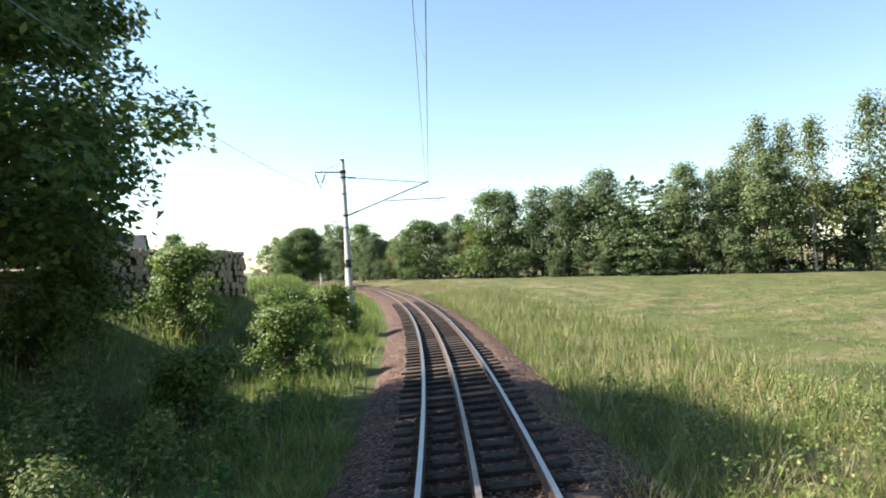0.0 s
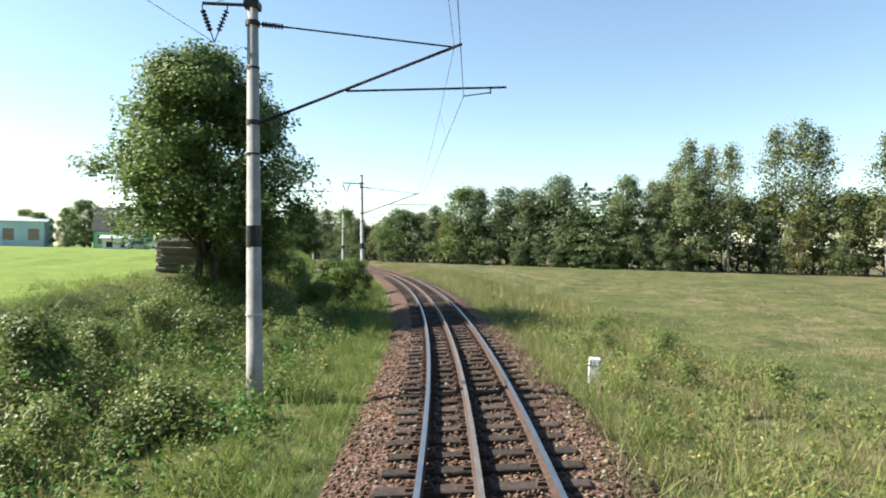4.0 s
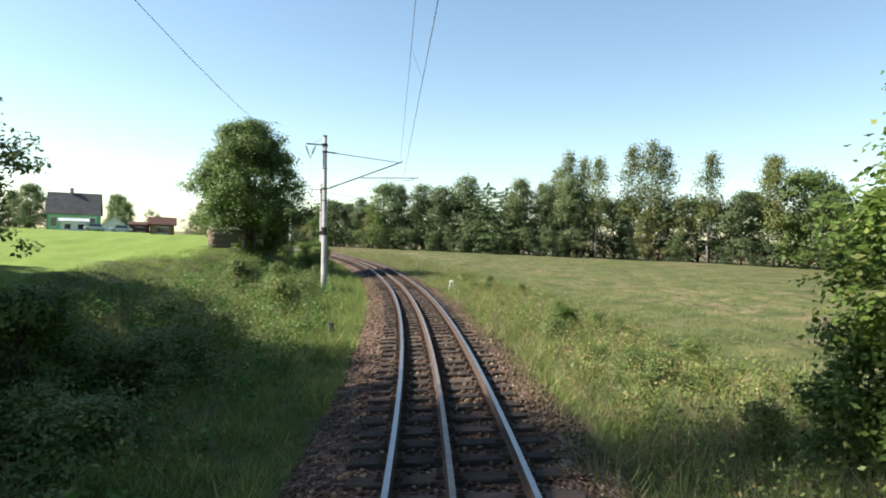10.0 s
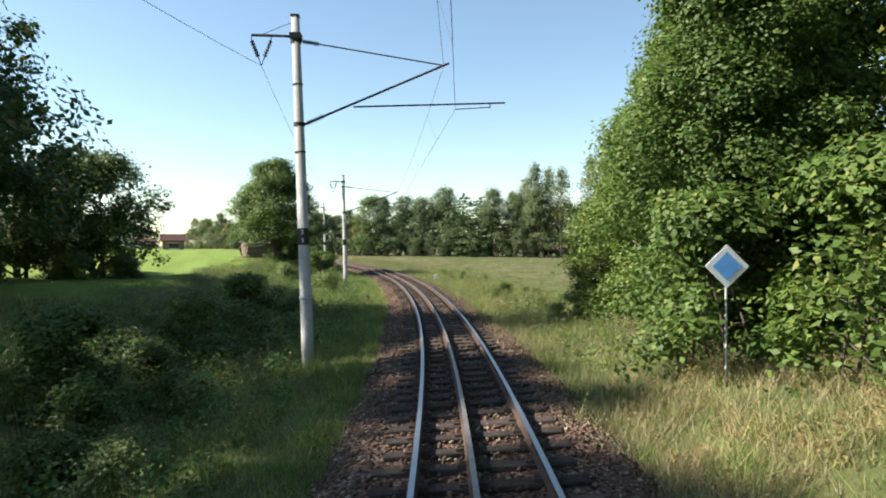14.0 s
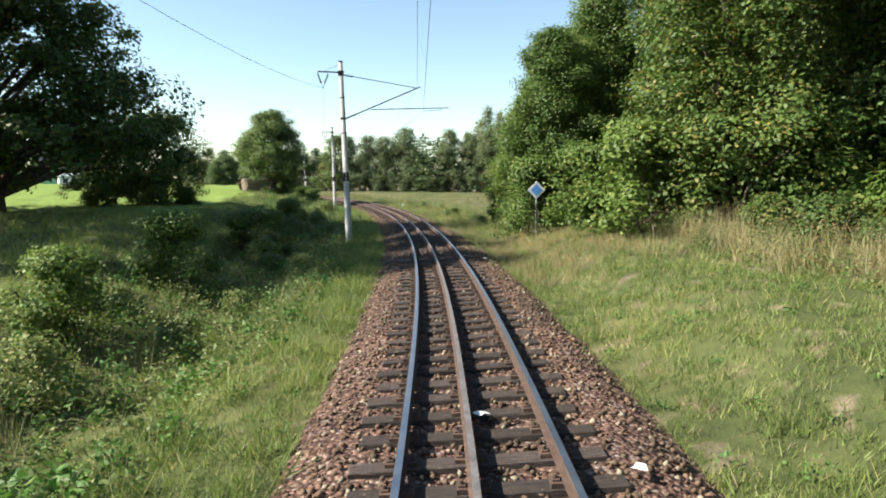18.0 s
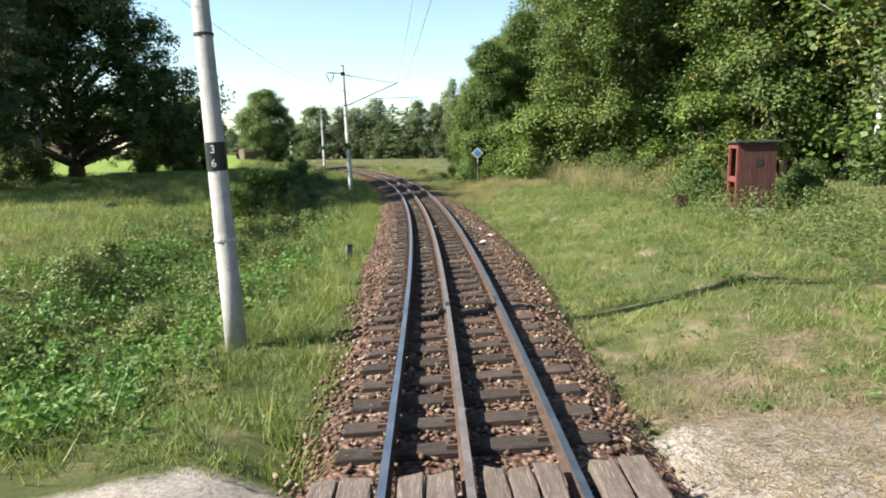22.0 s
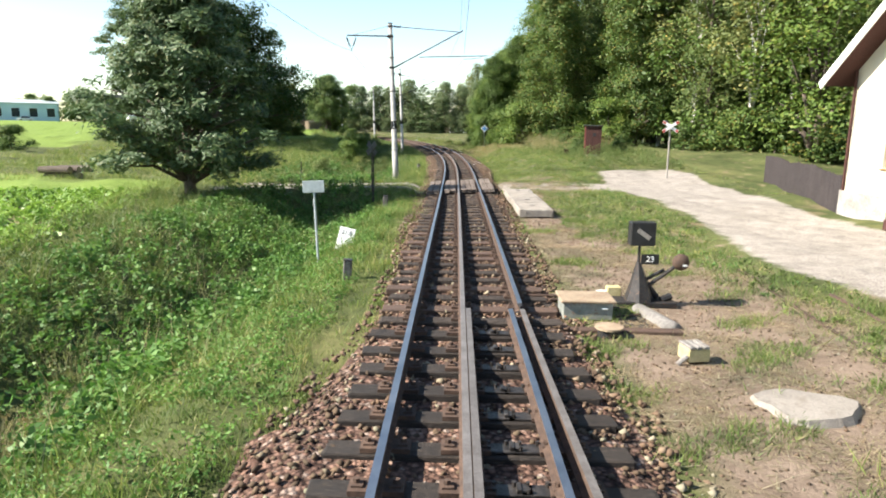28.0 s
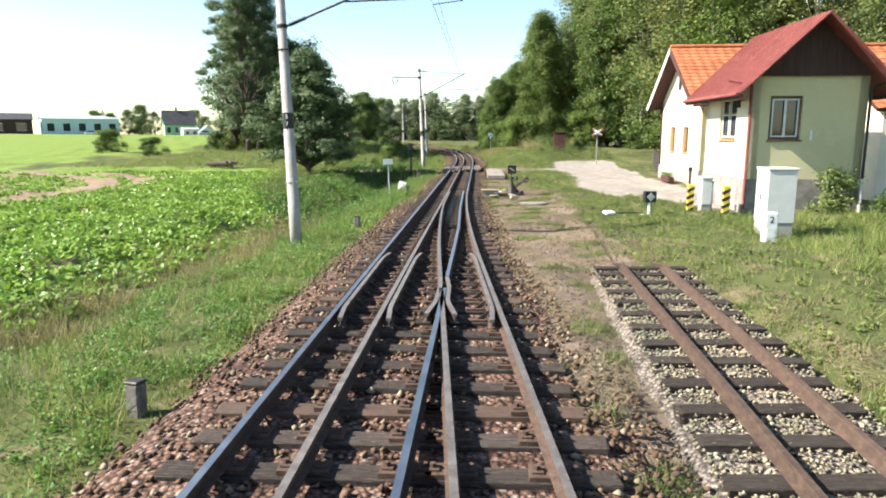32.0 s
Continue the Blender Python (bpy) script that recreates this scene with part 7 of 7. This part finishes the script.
def stones(name, s, d, z, size, material, label, parent=None):
    """Rough eight-sided stones at many places on the line."""
    n = len(s)
    h = np.interp(s, _gs, _gh)
    x, y = np.interp(s, _gs, _gx) + d * np.cos(h), np.interp(s, _gs, _gy) - d * np.sin(h)
    octa = np.array([(1, 0, 0), (-1, 0, 0), (0, 1, 0), (0, -1, 0), (0, 0, 1), (0, 0, -1)], float)
    v = octa[None] * (size * rng.uniform(0.55, 1.3, n))[:, None, None] * rng.uniform(0.55, 1.2, (n, 6, 1))
    v += rng.normal(size=(n, 6, 3)) * (size * 0.22)
    a, b = rng.uniform(0, 6.28, n), rng.uniform(-0.6, 0.6, n)
    ca, sa = np.cos(a)[:, None], np.sin(a)[:, None]
    vx, vy = v[..., 0] * ca - v[..., 1] * sa, v[..., 0] * sa + v[..., 1] * ca
    vz = v[..., 2] * 0.75 + vx * np.sin(b)[:, None] * 0.5
    co = np.stack([vx + x[:, None], vy + y[:, None], vz + z[:, None]], -1).reshape(-1, 3)
    tri = np.array([(0, 2, 4), (2, 1, 4), (1, 3, 4), (3, 0, 4), (2, 0, 5), (1, 2, 5), (3, 1, 5), (0, 3, 5)])
    f = (np.arange(n)[:, None, None] * 6 + tri[None]).reshape(-1, 3)
    me = bpy.data.meshes.new(name)
    me.vertices.add(len(co))
    me.vertices.foreach_set("co", co.astype(np.float32).ravel())
    me.loops.add(f.size)
    me.loops.foreach_set("vertex_index", f.astype(np.int32).ravel())
    me.polygons.add(len(f))
    me.polygons.foreach_set("loop_start", np.arange(0, f.size, 3, dtype=np.int32))
    me.materials.append(material)
    me.update(calc_edges=True)
    return tagged(new(name, me), label, "stones", kind="stuff")


n = 48000
s = rng.uniform(-8, 135, n)
d = rng.uniform(-1.7, 2.4, n)
w = branch(s) * (s > TOE)
d = np.where(d > 1.1, d + w, np.where((rng.uniform(size=n) < 0.35) & (s > TOE + 8), d + w * rng.uniform(0, 1, n), d))
z = np.interp(d - np.where(d > 1.1, w, 0), [-2.3, -1.5, -1.15, 1.7, 2.15, 2.9], [-0.62, -0.285, -0.23, -0.23, -0.285, -0.62]) - np.where((s > TOE) & (s < TOE + 8) & (d > -0.3) & (d < 1.1), 0.03, 0.0) + cant(s, np.clip(d, -1.6, 2.3)) + rng.uniform(-0.01, 0.02, n)
ok = ~((s > 79) & (s < 84.2) & (d > -1.1) & (d < 1.75))
thin = np.interp(s, [68, 75, 92, 97, 101, 105], [0, 0.42, 0.5, 0.72, 0.72, 0])
ok &= (d > -1.9 + thin) & (d < 2.45 - np.minimum(thin, 0.42) + w)
stones("ballast_stones", s[ok], d[ok], z[ok], 0.043, STONE, "loose reddish and grey ballast stones")
n = 15000
s = rng.uniform(115.4, 137, n)
d = SIDE(s) + rng.uniform(-1.0, 1.0, n)
stones("siding_gravel", s, d, np.full(n, -0.33) + rng.uniform(-0.01, 0.05, n), 0.027, PALE_STONE, "pale crushed stones between the siding's sleepers")


def blades(name, x, y, hgt, per, spread, width, material, label, lean=0.5, sink=0.03):
    """Tufts of blades."""
    n = len(x)
    z = ground_z(x, y)
    X, Y, Z, H = (np.repeat(q, per) for q in (x, y, z, hgt))
    m = n * per
    X, Y = X + rng.normal(size=m) * spread, Y + rng.normal(size=m) * spread
    a = rng.uniform(0, 6.28, m)
    hh = H * rng.uniform(0.5, 1.2, m)
    wx, wy = np.cos(a) * width, np.sin(a) * width
    lx, ly = rng.normal(size=m) * lean * hh * 0.6, rng.normal(size=m) * lean * hh * 0.6
    q = np.stack([np.stack([X - wx, Y - wy, Z - sink], -1), np.stack([X + wx, Y + wy, Z - sink], -1), np.stack([X + lx, Y + ly, Z + hh], -1)], 1)
    return tagged(new(name, quads_mesh(name, q, material)), label, "grass", kind="stuff")


def spread_sd(n, s0, s1, d0, d1, power=1.0, gaps=None):
    s = rng.uniform(s0, s1, n)
    k = rng.uniform(0, 1, n) ** power
    d = d0 + (d1 - d0) * k
    x, y = plan(s, d)
    ok = np.ones(n, bool)
    if gaps is not None:
        ok = gaps(s, d, x, y)
    return s[ok], d[ok], x[ok], y[ok]


def clear(s, d, x, y):
    """Away from ways, slabs and bare ground."""
    ok = ~((((s > 78.8) & (s < 80.0)) | ((s > 80.7) & (s < 81.6))) & (d < 0) & (d > -9.5))
    ok &= ~((s > 77.9) & (s < 81.5) & (d > 0) & (d < 10) & ((d < 3.6) | (d > 6.5) | (np.abs(s - 79.2) > 0.3)))
    ok &= ~((s > 79) & (s < 84.1) & (np.abs(d - 0.3) < 1.5))
    ok &= ~((s > 83) & (s < 91) & (d > 0) & (d < 3.6))
    ok &= ~((s > 90) & (d > 1.0) & (d < np.interp(s, [90, 100, 112], [2.9, 5.3, 4.9])) & (rng.uniform(size=len(s)) < 0.93))
    yard = d - yard_edge(s)
    ok &= ~((yard > 0.1) & (yard < yard_width(s)) & (s > 73) & (s < 105))
    ok &= ~((s > 115) & (np.abs(d - SIDE(s)) < 1.05))
    ok &= ~((s > 86) & (d < -crop_edge(s) - 0.6))
    ok &= ~((s > 84) & (d > 9.6) & ((s < 107.5) | (d > 15)))
    ok &= ~((s > 104) & (d > 0) & (d < 3.2 + branch(s)))
    return ok


sl, dl, xl, yl = spread_sd(32000, -12, 134, -1.0, -13.5, 1.7, lambda s, d, x, y: clear(s, d, x, y) & (d < -1.65 + np.interp(s, [68, 75, 97, 101, 105], [0, 0.4, 0.65, 0.65, 0])) & ((wavy(x, y, 1.6, 42) < 0.8) | (d < -3.6)))
blades("verge_grass", xl, yl, rng.uniform(0.1, 0.32, len(xl)) * np.interp(sl, [84, 100], [1.0, 0.62]) * np.clip(1 + 0.9 * wavy(xl, yl, 1.8, 31), 0.3, 1.9), 8, 0.09, 0.009, GRASS, "green verge grass beside the track", 1.0)
sr, dr, xr, yr = spread_sd(34000, -12, 134, 1.9, 13.5, 1.5, lambda s, d, x, y: clear(s, d, x, y) & ((wavy(x, y, 1.7, 43) < 0.75) | (s < 46) | (d > 9)) & ((d < 7.2 + 0.5 * wavy(x, y, 6, 7)) | (s > 30)))
dry_share = np.interp(sr, [-12, 10, 25, 36, 46, 52, 60, 90, 134], [0.6, 0.5, 0.55, 0.9, 0.7, 0.25, 0.2, 0.3, 0.3])
isdry = rng.uniform(size=len(sr)) < dry_share * np.clip(0.7 + 0.9 * wavy(xr, yr, 1.7, 41), 0.1, 1.6)
hr = np.interp(sr, [0, 30, 50, 60, 134], [0.5, 0.5, 0.34, 0.17, 0.16]) * rng.uniform(0.5, 1.1, len(sr))
blades("verge_grass", xr[~isdry], yr[~isdry], hr[~isdry] * 0.75 * np.clip(1 + 0.9 * wavy(xr[~isdry], yr[~isdry], 1.8, 32), 0.3, 1.9), 8, 0.1, 0.009, GRASS, "long green grass along the meadow side", 1.0)
blades("dry_grass", xr[isdry], yr[isdry], hr[isdry], 8, 0.1, 0.007, DRYGRASS, "tall dry straw-coloured grass along the meadow", 0.9)
sm, dm, xm, ym = spread_sd(11000, -60, 28, 7.5, 26, 1.3, clear)
blades("meadow_grass", xm, ym, rng.uniform(0.04, 0.13, len(xm)), 6, 0.2, 0.012, GRASS, "short mown meadow grass, green between dry patches", 1.2)
sm, dm, xm, ym = spread_sd(9000, -70, 28, 7.0, 40, 1.4, lambda s, d, x, y: clear(s, d, x, y) & (wavy(x, y, 4.0, 12) > -0.1))
blades("meadow_grass", xm, ym, rng.uniform(0.06, 0.2, len(xm)), 6, 0.2, 0.012, DRYGRASS, "straw and dry heads in the mown meadow", 1.2)
sm, dm, xm, ym = spread_sd(2600, -85, -10, 2.6, 9, 1.2, clear)
blades("dry_grass", xm, ym, rng.uniform(0.3, 0.7, len(xm)), 5, 0.18, 0.018, DRYGRASS, "tall dry meadow grass far along the line")
sm, dm, xm, ym = spread_sd(5000, -70, -10, -2.2, -10, 1.2, clear)
blades("verge_grass", xm, ym, rng.uniform(0.25, 0.6, len(xm)), 5, 0.16, 0.018, GRASS, "grass beside the far line")


def weeds(name, x, y, hgt, per, leaf, material, label, width=0.22):
    """Weeds: leaves up and down many stems."""
    z = ground_z(x, y)
    X, Y, Z, H = (np.repeat(q, per) for q in (x, y, z, hgt))
    m = len(X)
    k = rng.uniform(0.05, 1.0, m)
    c = np.stack([X + rng.normal(size=m) * width * H * 0.8, Y + rng.normal(size=m) * width * H * 0.8, Z + H * k], -1)
    q = leaf_quads(c, leaf, leaf * 0.5)
    return tagged(new(name, quads_mesh(name, q, material)), label, "weeds", kind="stuff")




def patchy(size, seed, cut):
    return lambda s, d, x, y: clear(s, d, x, y) & (wavy(x, y, size, seed) > cut)


for seed in range(3):
    s, d, x, y = spread_sd(3600, -14, 78, -2.9, -10.5, 1.0, patchy(3.2, 60 + seed, -0.1 + 0.15 * seed))
    tall = np.interp(s, [-14, 30, 45, 78], [1.2, 1.2, 1.0, 0.85]) * np.interp(d, [-10, -6.5, -3.4, -2.9], [0.45, 0.85, 0.5, 0.2])
    weeds("weeds", x, y, tall * rng.uniform(0.4, 1.25, len(x)), 20, (0.1, 0.08, 0.13)[seed], (WEED, WEED, NETTLE)[seed], ("tangled green weeds in the ditch beside the track", "small-leaved weeds and brambles in the ditch", "broad-leaved bright weeds in the ditch")[seed])
s, d, x, y = spread_sd(2400, -14, 125, -3.2, -9.0, 1.0, patchy(4.5, 71, 0.3))
blades("dry_stalks", x, y, rng.uniform(0.5, 1.1, len(x)), 8, 0.12, 0.006, DRYGRASS, "tall dry stalks standing among the weeds")
s, d, x, y = spread_sd(700, -14, 40, -4.0, -9.0, 1.0, patchy(5.0, 72, 0.5))
weeds("dry_weeds", x, y, rng.uniform(0.5, 1.0, len(x)), 22, 0.08, REEDS, "dry brown docks and thistles in the ditch", 0.15)
s, d, x, y = spread_sd(1500, 62, 104, -3.6, -8.5, 1.0, clear)
weeds("lush_weeds", x, y, rng.uniform(0.25, 0.55, len(x)), 26, 0.13, NETTLE, "lush bright green weeds in the ditch")
s, d, x, y = spread_sd(700, 44, 64, 7.8, 12.5, 1.0, patchy(3.0, 81, -0.2))
weeds("dry_weeds", x, y, rng.uniform(0.7, 1.5, len(x)), 40, 0.055, REEDS, "tall dry reddish weeds before the wood", 0.12)
s, d, x, y = spread_sd(800, 48, 60, 7.6, 10.5, 1.0, patchy(2.6, 87, 0.25))
blades("dry_stalks", x, y, rng.uniform(0.6, 1.25, len(x)), 18, 0.16, 0.008, DRYGRASS, "tall tan grass stalks before the wood", 0.45)
s, d, x, y = spread_sd(1500, 44, 77, 7.4, 13.0, 1.0, clear)
weeds("weeds", x, y, rng.uniform(0.3, 0.9, len(x)), 34, 0.075, WEED, "green and dry weeds before the wood", 0.2)
s, d, x, y = spread_sd(1300, -14, 40, 3.2, 8.0, 1.3, clear)
weeds("weeds", x, y, rng.uniform(0.25, 0.7, len(x)), 16, 0.09, WEED, "scattered weeds in the dry grass")
s, d, x, y = spread_sd(900, -14, 34, 2.6, 7.2, 1.0, patchy(2.4, 82, 0.35))
weeds("dry_weeds", x, y, rng.uniform(0.35, 0.8, len(x)), 20, 0.07, REEDS, "dry orange-brown weeds along the meadow", 0.2)
s, d, x, y = spread_sd(1600, -14, 100, -1.9, -3.6, 1.0, patchy(1.6, 83, 0.5))
weeds("weeds", x, y, rng.uniform(0.1, 0.3, len(x)), 14, 0.07, NETTLE, "low leafy weeds on the shoulder of the line", 0.5)
s, d, x, y = spread_sd(1600, 46, 100, 2.0, 9.0, 1.0, patchy(1.8, 84, 0.4))
weeds("weeds", x, y, rng.uniform(0.06, 0.18, len(x)), 14, 0.07, NETTLE, "low leafy weeds in the short turf", 0.7)
s, d, x, y = spread_sd(1500, 84, 134, 4.0, 12, 1.0, clear)
weeds("yard_weeds", x, y, rng.uniform(0.06, 0.2, len(x)), 14, 0.08, WEED, "low leafy weeds in the yard turf")
s, d, x, y = spread_sd(9000, 28, 80, -9.5, -30, 1.2, clear)
blades("field_grass", x, y, rng.uniform(0.12, 0.4, len(x)) * np.clip(1 + 0.9 * wavy(x, y, 4.0, 96), 0.3, 1.9), 7, 0.16, 0.013, GRASS, "uneven grass under the trees beside the ditch", 0.9)
s, d, x, y = spread_sd(11000, 44, 84, 1.9, 9.0, 1.1, lambda s, d, x, y: clear(s, d, x, y) & (wavy(x, y, 1.7, 43) < 0.6) & ~((s > 74) & (d < 5)))
blades("turf", x, y, rng.uniform(0.05, 0.16, len(x)) * np.clip(1 + 0.9 * wavy(x, y, 1.2, 97), 0.3, 1.9), 9, 0.1, 0.008, GRASS, "short uneven turf beside the track", 1.2)
s, d, x, y = spread_sd(15000, -12, 110, -1.75, -4.2, 1.2, lambda s, d, x, y: clear(s, d, x, y) & (wavy(x, y, 1.4, 44) < 0.9))
blades("turf", x, y, rng.uniform(0.04, 0.13, len(x)) * np.clip(1 + 0.9 * wavy(x, y, 1.1, 102), 0.3, 1.9), 9, 0.09, 0.008, GRASS, "short uneven turf on the line's shoulder", 1.3)
s, d, x, y = spread_sd(9000, 83, 112, 3.5, 9.5, 1.0, clear)
blades("turf", x, y, rng.uniform(0.03, 0.1, len(x)) * np.clip(1 + 0.9 * wavy(x, y, 1.2, 103), 0.3, 1.9), 9, 0.1, 0.008, GRASS, "short trodden turf beside the platform", 1.4)
s, d, x, y = spread_sd(9000, 75.5, 85, 1.7, 6.2, 1.0, lambda s, d, x, y: (wavy(x, y, 1.2, 98) > -0.5) & ~((s > 82.9) & (d > 1.6) & (d < 3.5)))
blades("straw_litter", x, y, rng.uniform(0.015, 0.04, len(x)), 7, 0.12, 0.006, STRAW, "flattened dry straw beside the crossing", 6.0, -0.004)
s, d, x, y = spread_sd(2200, 40, 52, 2.6, 7.0, 1.0, patchy(2.0, 99, -0.2))
blades("dry_grass", x, y, rng.uniform(0.15, 0.45, len(x)), 10, 0.12, 0.007, DRYGRASS, "orange-brown dry grass below the bushes", 0.9)
s, d, x, y = spread_sd(700, 41, 51, 2.8, 6.5, 1.0, patchy(2.0, 99, 0.1))
weeds("dry_weeds", x, y, rng.uniform(0.15, 0.4, len(x)), 16, 0.06, REEDS, "low reddish dry weeds below the bushes", 0.3)
s, d, x, y = spread_sd(1500, 107.5, 128, 9.0, 14.5, 1.0, clear)
blades("long_grass", x, y, rng.uniform(0.15, 0.4, len(x)), 12, 0.12, 0.01, GRASS, "long grass round the cabinet and the wall", 0.9)
s, d, x, y = spread_sd(1300, 102, 120, -4.6, -6.9, 1.0, lambda s, d, x, y: wavy(x, y, 2.0, 101) > -0.2)
blades("dry_grass", x, y, rng.uniform(0.2, 0.5, len(x)), 9, 0.12, 0.008, DRYGRASS, "dry seed heads along the edge of the crop", 0.8)
s, d, x, y = spread_sd(400, 102, 120, -4.6, -6.9, 1.0, lambda s, d, x, y: wavy(x, y, 2.0, 101) > 0.1)
weeds("dry_weeds", x, y, rng.uniform(0.25, 0.5, len(x)), 14, 0.07, REEDS, "dry brown weeds along the edge of the crop", 0.25)
# tussocks of longer grass
s, d, x, y = spread_sd(2600, -14, 134, -1.9, -4.6, 1.0, patchy(1.3, 85, 0.45))
blades("tussocks", x, y, rng.uniform(0.25, 0.5, len(x)), 22, 0.11, 0.008, GRASS, "tussocks of long grass on the line's shoulder", 0.9)
s, d, x, y = spread_sd(3000, -14, 134, 2.1, 8.5, 1.3, patchy(1.3, 86, 0.45))
blades("tussocks", x, y, rng.uniform(0.2, 0.45, len(x)) * np.interp(s, [40, 55], [1.2, 0.6]), 22, 0.12, 0.008, GRASS, "tussocks of long grass in the verge", 0.9)
s, d, x, y = spread_sd(5000, -60, -10, 2.4, 8.5, 1.1, clear)
blades("verge_grass", x, y, rng.uniform(0.2, 0.5, len(x)), 6, 0.16, 0.014, GRASS, "long grass on the meadow side of the far line", 0.8)
# the beet crop
n = 15500
x, y = rng.uniform(-70, -18, n), rng.uniform(-128, -76, n)
y = np.round(y / 0.5) * 0.5 + rng.normal(size=n) * 0.06
s, d = line_place(x, y)
ring = np.minimum(np.abs(np.hypot(x + 46.0, y + 87.5) - 9.7), np.abs(np.hypot(x + 46.0, y + 87.5) - 11.9))
ok = (d < -crop_edge(s) + 0.3 * wavy(x, y, 2.0, 95)) & ~((ring < 0.85) & (x + 44.5 > -9)) & ~((s > 78) & (s < 84))
weeds("beet_leaves", x[ok], y[ok], rng.uniform(0.1, 0.22, ok.sum()), 9, 0.19, BEET, "bright green leafy crop in the field", 0.65)

# straw and tufts on the trodden ground beside the points
s = rng.uniform(84, 134, 30000)
d = rng.uniform(1.3, 1.9, 30000) + rng.uniform(0, 1, 30000) * np.interp(s, [84, 90, 100, 112, 134], [1.4, 2.2, 4.6, 4.4, 4.4]) + branch(s)
ok = np.abs(d - SIDE(s)) > np.where(s > 115, 1.0, -1)
ok &= ~((s > 83) & (s < 91) & (d < 3.4))
x, y = plan(s[ok], d[ok])
lie_here = wavy(x, y, 1.5, 92) > -0.3
x, y = x[lie_here], y[lie_here]
blades("straw_litter", x, y, rng.uniform(0.015, 0.035, len(x)), 7, 0.12, 0.007, STRAW, "flattened dry straw on the trodden soil", 9.0, -0.004)
ok &= wavy(*plan(s, d), 2.4, 91) > 0.85
x, y = plan(s[ok], d[ok])
stones("loose_gravel", s[::2], d[::2], ground_z(*plan(s[::2], d[::2])) + 0.005, 0.024, STONE, "small stones scattered over the trodden soil")
blades("grass_tufts", x, y, rng.uniform(0.05, 0.14, len(x)), 9, 0.08, 0.008, GRASS, "small grass tufts on the trodden soil", 1.2)

s, d, x, y = spread_sd(5200, 85, 119, -6.2, -17, 1.2, lambda s, d, x, y: d < -crop_edge(s) + 0.5 * wavy(x, y, 2.5, 95))
weeds("beet_leaves", x, y, rng.uniform(0.12, 0.26, len(x)), 9, 0.2, BEET, "bright green leafy crop beside the ditch", 0.65)
s, d, x, y = spread_sd(1300, 83.0, 92, -2.9, -9, 1.0)
weeds("lush_weeds", x, y, rng.uniform(0.15, 0.4, len(x)), 18, 0.11, NETTLE, "lush nettles by the crossing", 0.3)

s, d, x, y = spread_sd(5200, 82.8, 128, -1.75, -5.4, 1.0, patchy(2.2, 105, -0.45))
weeds("lush_weeds", x, y, rng.uniform(0.08, 0.26, len(x)), 15, 0.06, NETTLE, "soft bright green weeds on the line's shoulder", 0.6)
s, d, x, y = spread_sd(2600, 83, 106, -5.6, -12.5, 1.0, patchy(2.2, 106, -0.3))
blades("long_grass", x, y, rng.uniform(0.15, 0.5, len(x)) * np.clip(1 + 0.8 * wavy(x, y, 1.9, 107), 0.3, 1.8), 12, 0.12, 0.009, GRASS, "long grass on the bank below the crop", 0.9)
s, d, x, y = spread_sd(900, 84, 106, -5.6, -12.0, 1.0, patchy(2.4, 108, 0.0))
weeds("weeds", x, y, rng.uniform(0.15, 0.5, len(x)), 20, 0.09, WEED, "green weeds on the bank below the crop", 0.35)
